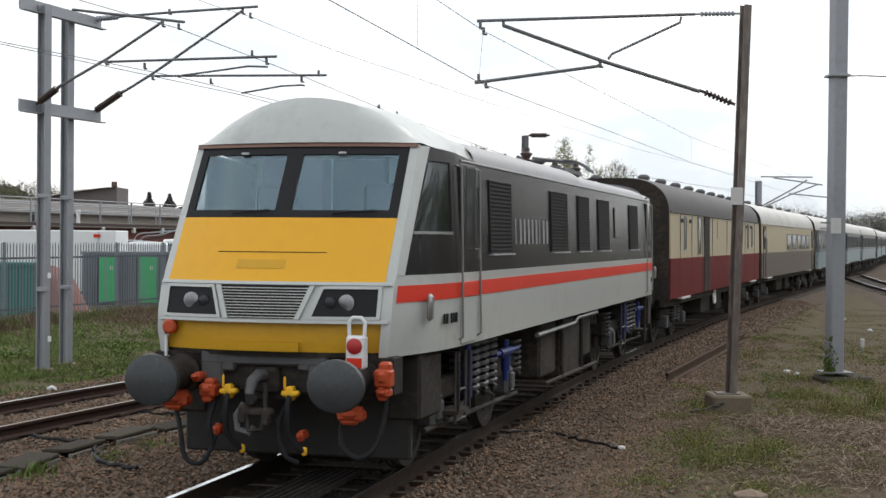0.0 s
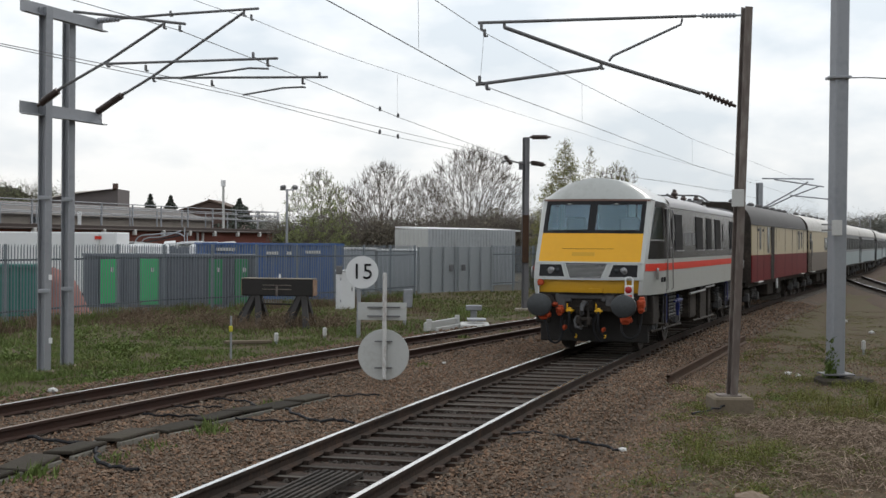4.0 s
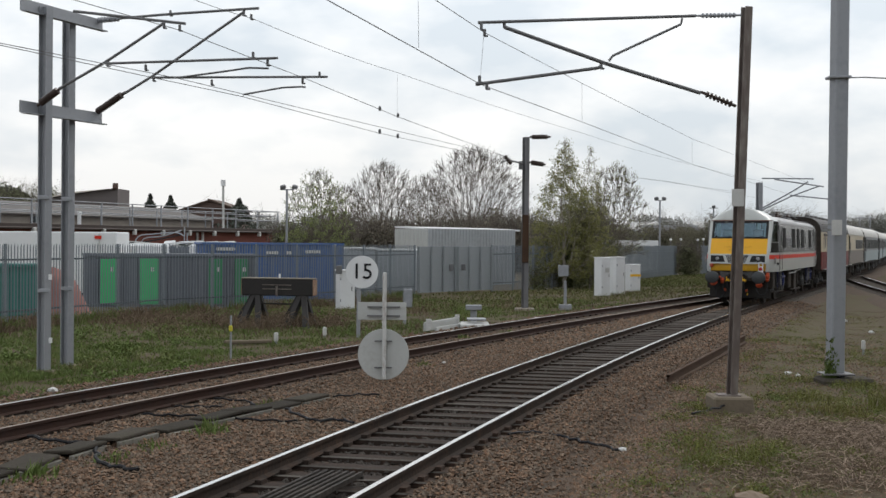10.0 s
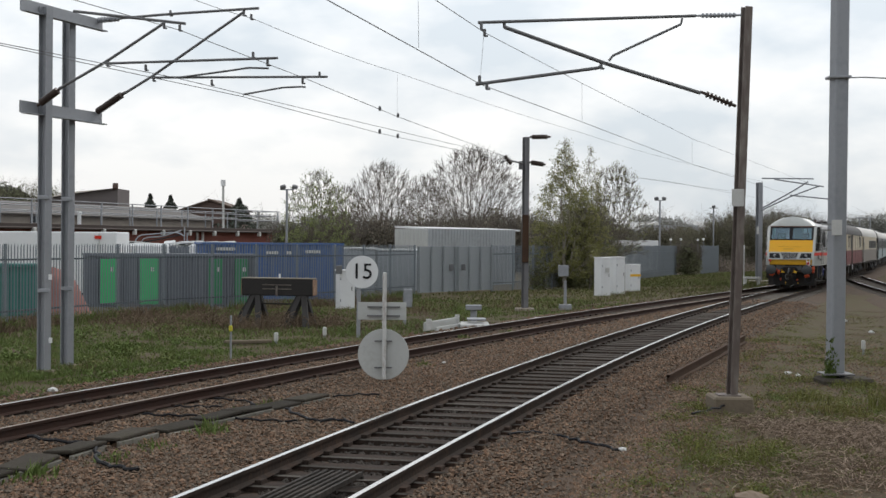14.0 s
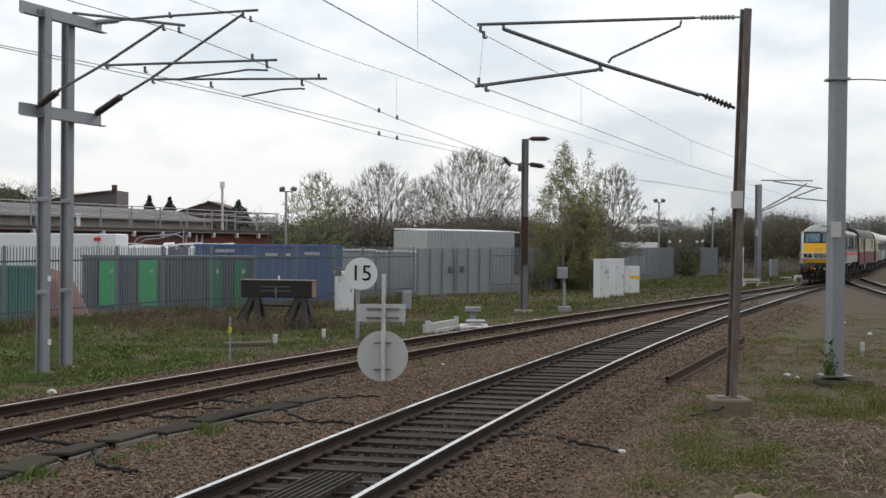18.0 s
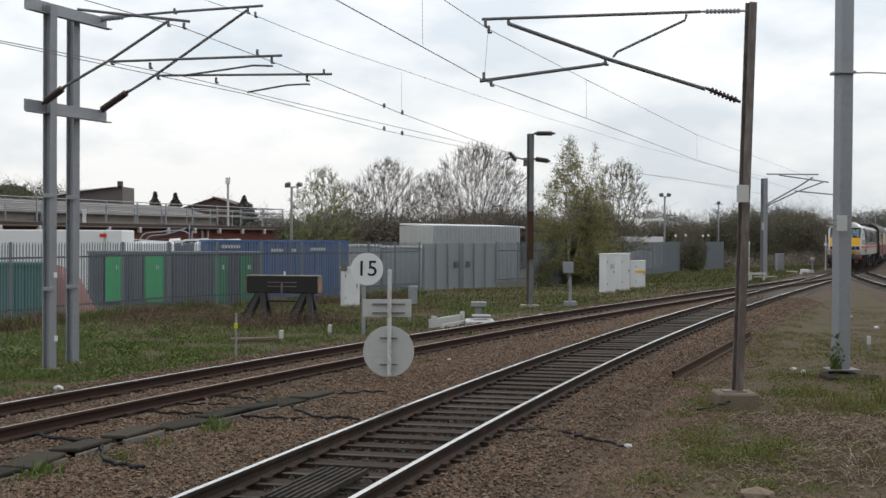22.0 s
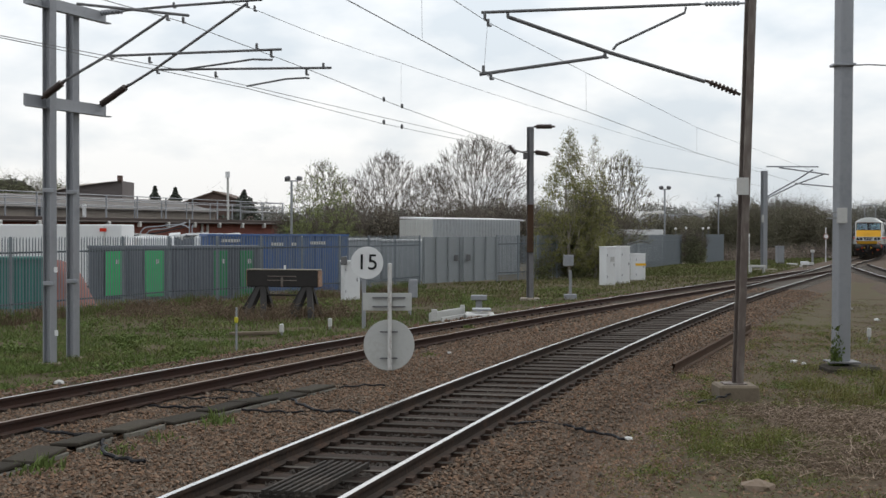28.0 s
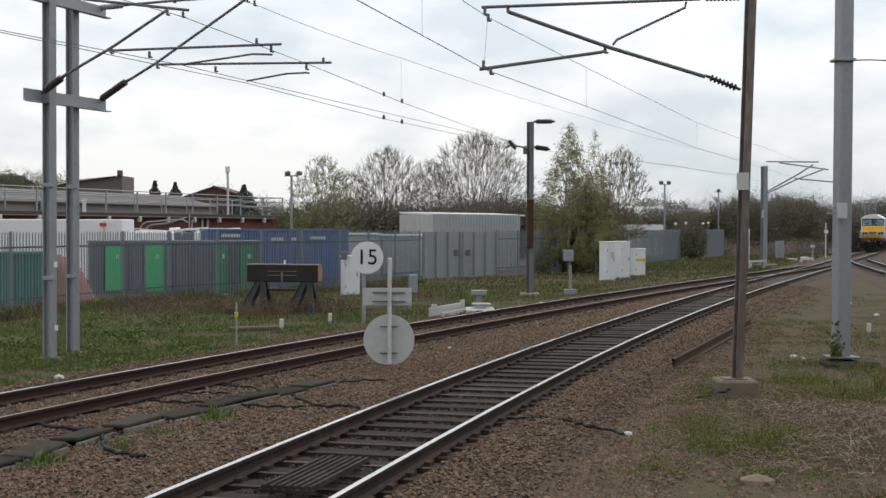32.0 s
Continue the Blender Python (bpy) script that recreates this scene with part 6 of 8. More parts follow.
fence_run([(-13.6, 34.0), (-12.2, 40.5), (-9.5, 49.5), (-4.3, 58.0), (-1.25, 66.6)], 2.35, "blue-grey steel palisade fence along the yard")
fence_run([(2.5, 72.4), (6.0, 79.0), (10.8, 92.0), (18.3, 113.0)], 2.35, "blue-grey steel palisade fence beyond the cabinets")
fence_run([(21.0, 117.5), (24.0, 126.0)], 2.35, "far blue-grey steel palisade fence")
gates = thing("yard_gates", "pair of grey sheeted yard gates", "gate")
for i, (a, b) in enumerate((((-1.15, 66.8), (0.62, 69.5)), ((0.68, 69.6), (2.45, 72.2)))):
    leaf = part("gate_leaf", slab(bmesh.new(), [(*a, -0.1), (*b, -0.1), (*b, 2.05), (*a, 2.05)], 0.05), M["gate_steel"], gates, "sheeted gate leaf")
    for k in (0.02, 0.34, 0.66, 0.98):
        p = Vector((*a, 0)).lerp(Vector((*b, 0)), k)
        part("gate_bar", boxes(((p.x + 0.03, p.y - 0.05, 0.98), (0.07, 0.07, 2.16)), bevel=0.01), M["gate_steel"], leaf)
    p = Vector((*a, 0)).lerp(Vector((*b, 0)), 0.85 if i == 0 else 0.15)
    part("gate_lock", boxes(((p.x + 0.05, p.y - 0.1, 1.05), (0.2, 0.08, 0.3)), bevel=0.02), M["arm"], leaf)


# ---- yard behind the fence ----
def container(label, corner, direction, length, width, z0, z1, material, pitch=0.28, category="container", roof=None):
    """A corrugated steel box: a near-bottom corner, the way its long side runs, and its size."""
    ob = thing("storage_container", label, category, group="yard containers")
    a = radians(direction)
    ux, uy = Vector((math.cos(a), math.sin(a), 0)), Vector((-math.sin(a), math.cos(a), 0))
    c = Vector((*corner, 0))

    def wall(p, q, name):
        bm = bmesh.new()
        d = (q - p)
        n = max(2, int(d.length / pitch))
        nrm = Vector((d.y, -d.x, 0)).normalized()
        cols = []
        for i in range(n):
            for k, o in ((0.0, 0), (0.38, 0), (0.5, -0.045), (0.88, -0.045)):
                cols.append(p + d * ((i + k) / n) + nrm * o)
        cols.append(q)
        sheet(bm, [[v + Vector((0, 0, z)) for v in cols] for z in (z0 + 0.12, z1 - 0.1)])
        part(name, bm, M[material], ob)
        for z in (z0 + 0.06, z1 - 0.05):
            e = bmesh.new()
            tube(e, [p + Vector((0, 0, z)), q + Vector((0, 0, z))], 0.07, 4)
            part("edge_rail", e, M[material], ob)
    pts = [c, c + ux * length, c + ux * length + uy * width, c + uy * width]
    for p, q, nm in ((pts[0], pts[1], "long_side"), (pts[1], pts[2], "end_side"), (pts[3], pts[0], "end_side"), (pts[2], pts[3], "long_side")):
        wall(p, q, nm)
    part("roof", slab(bmesh.new(), [p + Vector((0, 0, z1)) for p in pts], 0.05), M[roof or material], ob)
    return ob


blue_box = container("slate-blue corrugated shipping container with a bright blue roof edge", (-10.1, 61.1), 18, 6.06, 2.4, -0.25, 2.18, "slate", roof="blue_roof")
for x, wd, z in ((-7.3, 0.5, 1.75), (-6.6, 0.25, 1.75), (-5.6, 0.7, 1.8), (-9.2, 0.8, 1.9), (-8.2, 0.45, 1.62)):
    mk = part("marking_bar", boxes(((0, 0, 0), (wd, 0.02, 0.13))), M["plate"], blue_box, "pale unreadable marking")
    mk.matrix_basis = pose(x, 60.42 + (x + 11.9) * 0.325, z, 0, 0, 18)
long_grey = container("low grey corrugated container with green doors", (-13.15, 53.2), 16, 6.4, 2.2, -0.25, 1.75, "grey_sheet", 0.2)
for x, y, w, gm in ((-12.3, 53.38, 0.66, "green"), (-10.9, 53.78, 0.66, "green"), (-8.55, 54.46, 0.5, "dull_green"), (-7.6, 54.72, 0.5, "dull_green")):
    g = part("green_door", boxes(((0, 0, 0), (w, 0.06, 1.7)), bevel=0.01), M[gm], long_grey, "green steel door")
    g.matrix_basis = pose(x, y - 0.04, 0.72, 0, 0, 16)
    part("door_mark", boxes(((0.1, -0.035, 0.45), (0.12, 0.01, 0.16))), M["plate"], g)
container("dull green skip container", (-16.8, 46.0), 12, 4.0, 2.0, -0.25, 1.45, "teal", 0.3, "skip")
trailer = thing("white_trailer", "long white box trailer in the yard", "trailer")
part("box_body", boxes(((-18.0, 61.5, 1.30), (8.8, 2.5, 2.55)), bevel=0.04), M["white"], trailer)
for x in (-14.3, -15.6):
    part("door_edge", boxes(((x, 60.22, 1.5), (0.06, 0.05, 2.0))), M["plate"], trailer)
part("red_mark", boxes(((-14.35, 60.2, 2.35), (0.28, 0.03, 0.14))), M["red"], trailer)
part("chassis", boxes(((-17.6, 61.5, 0.5), (9.2, 2.2, 0.35))), M["black"], trailer)
for x in (-20.5, -19.3, -15.0):
    part("tyre", tubes((0.45, (x, 60.3, 0.25), (x, 60.6, 0.25)), seg=16), M["rubber"], trailer)
heap = bmesh.new()
g = []
for i in range(15):
    for_row = []
    for j in range(15):
        u, w = (i - 7) / 7, (j - 7) / 7
        r = math.hypot(u, w)
        for_row.append((-12.95 + 1.15 * u, 48.3 + 1.2 * w, -0.25 + max(0, 1 - r * r) ** 0.9 * 1.55 * (1 + 0.12 * noise.noise((u * 4, w * 4, 2)))))
    g.append(for_row)
sheet(heap, g)
solid("sand_mound", heap, M["red_heap"], "pinkish-red heap of sand behind the fence", "heap", smooth=True)
shed = thing("metal_shed", "white corrugated metal shed with a mono-pitch roof", "shed")
S0, S1, S2 = Vector((-0.82, 79.0, 0)), Vector((4.3, 86.5, 0)), Vector((-2.75, 82.5, 0))
S3 = S1 + (S2 - S0)
for p, q, nm, m in ((S0, S1, "front_wall", "shed_grey"), (S2, S0, "end_wall", "board_back"), (S1, S3, "end_wall", "shed_grey"), (S3, S2, "back_wall", "shed_grey")):
    bm = bmesh.new()
    n = int((q - p).length / 0.3)
    nrm = Vector(((q - p).y, -(q - p).x, 0)).normalized()
    cols = [p.lerp(q, (i + k) / n) + nrm * o for i in range(n) for k, o in ((0, 0), (0.4, 0), (0.5, 0.03), (0.9, 0.03))] + [q]
    sheet(bm, [[v + Vector((0, 0, z)) for v in cols] for z in (-0.25, 2.98)])
    part(nm, bm, M[m], shed)
up = Vector((0, 0, 3.02))
ex = (S1 - S0).normalized() * 0.6
part("roof", slab(bmesh.new(), [S0 + up, S1 + ex + up, S3 + ex + up + Vector((0, 0, 0.12)), S2 + up + Vector((0, 0, 0.12))], 0.09), M["white"], shed, "white mono-pitch roof")
for x, y, w, z in ((-4.6, 72, 2.2, 1.95), (-2.2, 74, 2.6, 1.88)):
    sc = thing("site_cabin", "low grey site cabin with a white roof", "cabin", pose(x, y, 0, 0, 0, 10), group="site cabins")
    part("wall", boxes(((0, 0, z / 2 - 0.15), (w, 2.4, z + 0.1)), bevel=0.02), M["shed_grey"], sc)
    part("roof", boxes(((0, 0, z - 0.03), (w + 0.15, 2.6, 0.10)), bevel=0.02), M["white"], sc)
panel_box("site_cabin", "long low white site cabin beyond the cabinets", "cabin", (14.5, 118, 1.2), (5.6, 2.5, 2.6), "white", 6, group="site cabins")
for i, (x, y) in enumerate(((-9.3, 66), (-10.9, 66), (-13.0, 64), (-11.8, 67))):
    car = thing("parked_car", "roof of a white van parked behind the containers", "van", pose(x, y, -0.25, 0, 0, 20), group="parked vans")
    part("body", boxes(((0, 0, 0.95), (1.8, 3.8, 1.3)), ((0, 0.4, 1.9), (1.6, 2.6, 0.9)), bevel=0.12), M["white"], car)
    for sx in (-0.8, 0.8):
        for sy in (-1.2, 1.2):
            part("wheel", tubes((0.32, (sx - 0.1, sy, 0.32), (sx + 0.1, sy, 0.32)), seg=14), M["rubber"], car)

# brick depot with a railed roof; its local x runs along the front, away from the yard's corner
depot = thing("depot_building", "long low brick depot with a dark fascia and railed roof", "building", pose(-12.75, 111.0, 0, 0, 0, 72))
D0, D1 = -62.0, 0.0
DM, DL = (D0 + D1) / 2, D1 - D0
part("brick_wall", boxes(((DM, 4.0, 1.25), (DL, 8, 3.2))), M["brick"], depot, "red-brown brick wall")
part("fascia", boxes(((DM + 0.1, 3.9, 2.98), (DL + 0.5, 8.5, 0.26)), bevel=0.02), M["dark_fascia"], depot, "dark brown fascia")
part("gutter", tubes((0.07, (D0, -0.42, 2.86), (D1, -0.42, 2.86)), seg=6), M["dark_fascia"], depot)
part("upper_wall", boxes(((DM - 1.6, 6.0, 3.44), (DL - 3.2, 4, 0.68))), M["cladding"], depot, "grey-beige upper wall")
part("roof", slab(bmesh.new(), [(D0, 3.8, 3.76), (D1 - 3.0, 3.8, 3.76), (D1 - 3.4, 7.0, 4.62), (D0, 7.0, 4.62)], 0.10), M["sheet_roof"], depot, "grey sheet roof behind the railing")
part("rooflight", boxes(((-26.0, 3.96, 3.42), (1.3, 0.1, 0.4))), M["coach_glass"], depot)
x = D1 - 0.5
while x > D0:
    rp = part("rail_post", boxes(((x, -0.30, 3.72), (0.08, 0.08, 1.5))), M["galv"], depot)
    part("foot_bracket", boxes(((x, -0.45, 2.72), (0.26, 0.22, 0.34)), bevel=0.03), M["plate"], rp)
    part("back_post", boxes(((x - 1.5, 3.2, 3.72), (0.07, 0.07, 1.3))), M["galv"], depot)
    x -= 3.6
for z in (3.75, 4.1, 4.44):
    part("hand_rail", tubes((0.03, (D0, -0.30, z), (D1 - 0.3, -0.30, z)), (0.03, (D1 - 0.3, -0.30, z), (D1 - 0.3, 3.2, z)), seg=6), M["galv"], depot)
part("back_rail", tubes((0.028, (D0, 3.2, 4.35), (D1 - 0.3, 3.2, 4.35)), (0.028, (D0, 3.2, 3.95), (D1 - 0.3, 3.2, 3.95)), seg=6), M["galv"], depot)
for px in ((-0.3, -0.35, 2.45), (0.2, 0.6, 2.75), (0.2, 1.6, 2.5)):
    part("wall_lamp", boxes((px, (0.35, 0.3, 0.28)), bevel=0.05), M["plate"], depot)
for x in (-13.2, -12.4):
    part("vent_pipe", tubes((0.09, (x, -0.12, 0.2), (x, -0.12, 2.9))), M["plate"], depot)
part("chimney_pot", tubes((0.11, (-27.0, 0.4, 3.1), (-27.0, 0.4, 3.9)), (0.13, (-27.0, 0.4, 3.66), (-27.0, 0.4, 3.86)), seg=10), M["white"], depot)

# scrap pipework and sheeting heaped behind the containers
scrap = thing("scrap_heap", "bent grey pipes and pale sheets heaped behind the containers", "scrap heap")
for pts in (((-14.2, 66, 1.7), (-13.9, 66, 2.40), (-13.2, 66, 2.52), (-12.2, 66, 2.60), (-11.8, 66, 2.45)), ((-14.0, 66.3, 1.7), (-13.7, 66.3, 2.30), (-12.9, 66.3, 2.42), (-12.0, 66.3, 2.70)), ((-11.82, 66.1, 1.6), (-11.8, 66.1, 2.85)), ((-11.7, 66.1, 1.6), (-11.68, 66.1, 2.6))):
    part("bent_pipe", tube(bmesh.new(), smooth_line(pts, 4), 0.03, 6), M["galv"], scrap)
part("slack_cable", tube(bmesh.new(), smooth_line([(-16.0, 64, 1.9), (-14.6, 64.5, 2.05), (-13.2, 65, 2.2), (-11.9, 65.6, 2.5)]), 0.03, 6), M["rubber"], scrap)
R0 = random.Random(5)
for i in range(14):
    x, y = -13.6 + 0.42 * i, 65.2 + 0.06 * i
    sh = part("loose_sheet", boxes(((0, 0, 0), (R0.uniform(0.4, 1.1), R0.uniform(0.6, 1.2), R0.uniform(0.06, 0.16))), bevel=0.01), M[R0.choice(("white", "plate", "board_back"))], scrap)
    sh.matrix_basis = pose(x, y, 2.02 + R0.uniform(-0.06, 0.14), R0.uniform(-9, 9), R0.uniform(-7, 7), R0.uniform(0, 40))
part("crate", boxes(((-10.9, 65.6, 0.82), (6.0, 1.2, 2.3)), bevel=0.03), M["grey_sheet"], scrap)


def gabled(label, x0, x1, y, depth, z_eave, z_ridge, wall, roof, lean=0.0):
    ob = thing("building", label, "building", group="distant buildings")
    xm = (x0 + x1) / 2 + lean
    part("wall", boxes((((x0 + x1) / 2, y + depth / 2, z_eave / 2 - 0.2), (x1 - x0, depth, z_eave + 0.3))), M[wall], ob)
    for q in (y - 0.2, y + depth):
        part("gable", slab(bmesh.new(), [(x0, q, z_eave), (x1, q, z_eave), (xm, q, z_ridge)], 0.2), M[wall], ob)
    for xs in (x0 - 0.4, x1 + 0.4):
        part("roof", slab(bmesh.new(), [(xs, y - 0.6, z_eave - 0.1), (xm, y - 0.6, z_ridge + 0.1), (xm, y + depth + 0.5, z_ridge + 0.1), (xs, y + depth + 0.5, z_eave - 0.1)], 0.2), M[roof], ob)
    return ob


hall = thing("building", "dark slate-roofed hall behind the depot", "building", group="distant buildings")
part("gable_wall", slab(bmesh.new(), [(-46.0, 160, -0.3), (-36.0, 160, -0.3), (-36.0, 160, 7.85), (-37.4, 160, 7.72), (-41.2, 160, 7.15), (-45.8, 160, 6.2)], 6.0), M["slate_roof"], hall, "dark brick gable wall")
part("roof", slab(bmesh.new(), [(-45.8, 159.6, 6.3), (-41.2, 159.6, 7.2), (-36.0, 159.6, 7.92), (-36.6, 163, 8.02), (-42.0, 163, 7.5)], 0.16), M["cladding"], hall, "pale slate roof")
part("chimney", boxes(((-36.3, 160.20, 8.1), (0.5, 0.6, 0.7))), M["dark_brick"], hall)
gabled("distant house with a broad brown gable roof", -36.4, -28.6, 200, 14, 6.4, 7.65, "dark_brick", "brown_roof")
gabled("distant house with a brown roof", -42, -37.6, 210, 10, 5.0, 6.4, "dark_brick", "brown_roof")
tower = thing("aerial_mast", "white aerial mast with a drum head on the skyline", "aerial mast")
part("pole", tubes((0.15, (-27.3, 180, -0.3), (-27.39, 180.00, 9.23)), seg=12), M["plate"], tower)
part("drum", tubes((0.30, (-27.39, 180.00, 8.95), (-27.39, 180.00, 9.72)), seg=14), M["white"], tower)


def floodlight(label, x, y, z, heads):
    ob = thing("floodlight_pole", label, "floodlight", group="yard floodlights")
    part("pole", tubes((0.075, (x, y, -0.3), (x, y, z)), seg=8), M["galv"], ob)
    part("cross_arm", tubes((0.04, (x - 0.45, y, z), (x + 0.45, y, z))), M["galv"], ob)
    for hx in heads:
        hd = part("lamp_head", boxes(((0, 0, 0), (0.36, 0.3, 0.24)), bevel=0.05), M["arm"], ob)
        hd.matrix_basis = pose(x + hx, y, z + 0.16, 15, 12 if hx > 0 else -12, 0)


floodlight("slim yard pole with two floodlights beside the leafing tree", *(-9.94, 92.00, 5.51), (-0.25, 0.5))
floodlight("slim yard pole with two floodlights above the cabins", *(18.55, 124.00, 5.96), (-0.3, 0.35))
floodlight("slim yard pole with one floodlight by the far fence", *(28.01, 150.00, 5.96), (0.0,))
for p in ((21.23, 135.00, 2.61), (22.18, 135.00, 2.67), (24.64, 140.00, 2.64), (25.18, 140.00, 2.70)):
    ob = thing("car_park_lamp", "small white globe lamp on a short pole", "lamp", group="car park lamps")
    bm = bmesh.new()
    bmesh.ops.create_icosphere(bm, subdivisions=2, radius=0.13, matrix=Matrix.Translation(p))
    part("globe", bm, M["white"], ob)
    part("pole", tubes((0.05, (p[0], p[1], -0.3), (p[0], p[1], p[2] - 0.2)), seg=6), M["arm"], ob)


# ---- trees and far woods ----
def prisms(segs, sides=3):
    """Thin tapered sticks from rows of (start, end, radius, end radius), as vertices and faces."""
    V, F = [], []
    for a, b, r0, r1 in segs:
        d = (b - a)
        if d.length < 1e-5:
            continue
        d.normalize()
        u = d.orthogonal().normalized()
        w = d.cross(u)
        k = len(V)
        for p, r in ((a, r0), (b, r1)):
            for j in range(sides):
                t = 2 * math.pi * j / sides
                V.append(p + r * (math.cos(t) * u + math.sin(t) * w))
        for j in range(sides):
            F.append((k + j, k + (j + 1) % sides, k + sides + (j + 1) % sides, k + sides + j))
    return V, F


def from_rows(name, V, F, material, parent=None, label="", kind=""):
    me = bpy.data.meshes.new(name)
    me.from_pydata([tuple(v) for v in V], [], F)
    me.materials.append(M[material])
    ob = new(name, me)
    ob.parent = parent
    return tagged(ob, label, "", "", kind)


def leaf_quads(points, size, rng, squash=1.0):
    V, F = [], []
    for p in points:
        n = Vector((rng.gauss(0, 1), rng.gauss(0, 1), rng.gauss(0, 1) * squash)).normalized()
        u = n.orthogonal().normalized()
        w = n.cross(u)
        t = rng.uniform(0, 6.28)
        u, w = u * math.cos(t) + w * math.sin(t), w * math.cos(t) - u * math.sin(t)
        s = size * rng.uniform(0.55, 1.3)
        k = len(V)
        V += [p - u * s - w * s * 0.15, p + w * s * 0.55, p + u * s, p - w * s * 0.5]
        F.append((k, k + 1, k + 2, k + 3))
    return V, F


def grown_tree(label, x, y, height, crown, seed, points=900, fork=0.22, thick=0.10, bark="bark", leaf=None, leaves=0, leaf_size=0.06, twigs=5, twig=0.5, fine=1.0, hang=0.0, stems=1, straight=0.85, low_leaf=0.0):
    """A tree whose limbs reach every part of its crown. crown(z) gives the half-width at a height from 0 (foot) to 1 (top)."""
    rng = random.Random(seed)
    P = []
    while len(P) < points:
        k = fork + (1 - fork) * rng.random()
        r = crown(k) * (1 + 0.16 * noise.noise((k * 7, seed, 0.5)))
        a, q = rng.uniform(0, 6.283), math.sqrt(rng.random())
        if rng.random() > r / max(0.01, crown(0.55) + 0.01) + 0.15:
            continue
        r *= 1 + 0.14 * noise.noise((math.cos(a) * 1.6, math.sin(a) * 1.6, k * 5 + seed))
        P.append((r * q * math.cos(a), r * q * math.sin(a), k * height))
    N = [(0.0, 0.0, 0.0)]
    up = [-1]
    for st in range(stems):
        last = 0
        for i in range(1, 7):
            z = fork * height * i / 6 * rng.uniform(0.9, 1.1)
            N.append((0.22 * (st - (stems - 1) / 2) * i / 3 + rng.gauss(0, 0.02), rng.gauss(0, 0.03), z))
            up.append(last)
            last = len(N) - 1
    base = len(N)
    P.sort(key=lambda p: math.dist(p, (0, 0, fork * height)))
    A = np.zeros((base + len(P), 3))
    A[:base] = N
    cost = np.full(base + len(P), 1e9)
    cost[:base] = A[:base, 2]
    cost[:max(1, base - stems * 2)] += 2
    for p in P:
        n = len(N)
        d = np.linalg.norm(A[:n] - np.array(p), axis=1)
        climb = np.maximum(0, A[:n, 2] - p[2]) * 0.7
        j = int(np.argmin(d + climb + straight * cost[:n]))
        A[n] = p
        cost[n] = cost[j] + d[j]
        N.append(p)
        up.append(j)
    load = [1] * len(N)
    kids = [0] * len(N)
    for n in range(len(N) - 1, 0, -1):
        load[up[n]] += load[n]
        kids[up[n]] += 1
    top = load[0]
    rad = [max(0.008 * fine, thick * (l / top) ** 0.52) for l in load]
    trunk, limbs, twig_rows, tips = [], [], [], []
    for n in range(1, len(N)):
        a, b = Vector(N[up[n]]), Vector(N[n])
        if n < base:
            trunk.append((a, b, rad[up[n]], rad[n]))
            continue
        mid = a.lerp(b, 0.5) + Vector((rng.gauss(0, 0.03), rng.gauss(0, 0.03), rng.gauss(-0.03, 0.03))) * (b - a).length
        row = limbs if load[n] > 6 else twig_rows
        r0 = min(rad[up[n]], rad[n] * 1.25)
        row += [(a, mid, r0, rad[n]), (mid, b, rad[n], rad[n] * 0.9)]
        if kids[n] == 0 or load[n] < 5:
            out = (b - a).normalized() + Vector((b.x, b.y, max(0.0, b.z - 0.45 * height))).normalized() * 0.8
            for _ in range(twigs):
                g = (out.normalized() + Vector((rng.gauss(0, 0.42), rng.gauss(0, 0.42), rng.gauss(0.05, 0.35) - hang))).normalized()
                ln = twig * rng.uniform(0.4, 1.1)
                m = b + g * ln * 0.5
                e = m + (g + Vector((rng.gauss(0, 0.2), rng.gauss(0, 0.2), 0.15 - 1.5 * hang))).normalized() * ln * 0.5
                twig_rows += [(b, m, 0.008 * fine, 0.006 * fine), (m, e, 0.006 * fine, 0.0035 * fine)]
                tips += [m, e]
    ob = thing("tree", label, "tree", pose(x, y, -0.3, 0, 0, 40 * seed), group="trees")
    from_rows("trunk", *prisms(trunk, 7), bark, ob)
    from_rows("branchwork", *prisms(limbs, 5), bark, ob, "", "stuff")
    from_rows("twig_mass", *prisms(twig_rows, 3), bark, ob, "fine bare twigs", "stuff")
    if leaf:
        pts = []
        while len(pts) < leaves:
            t = tips[rng.randrange(len(tips))]
            if low_leaf and rng.random() < low_leaf * (t.z / height):
                continue
            pts.append(t + Vector((rng.gauss(0, 0.09), rng.gauss(0, 0.09), rng.gauss(-0.3 * hang, 0.08))))
        from_rows("crown", *leaf_quads(pts, leaf_size, rng), leaf, ob, "thin crown of small young leaves", "stuff")
    return ob


def dome(half, widest=0.5):
    """A rounded crown, broadest at a share of the height."""
    return lambda k: half * math.sqrt(max(0.0, 1 - ((k - widest) / (1.0 - widest if k > widest else 1.25 * widest)) ** 2))


def spire(half, low=0.25):
    """A crown that tapers to a point, broadest low down."""
    return lambda k: half * (min(1.0, k / low) if k < low else max(0.03, (1 - k) / (1 - low)) ** 0.8)


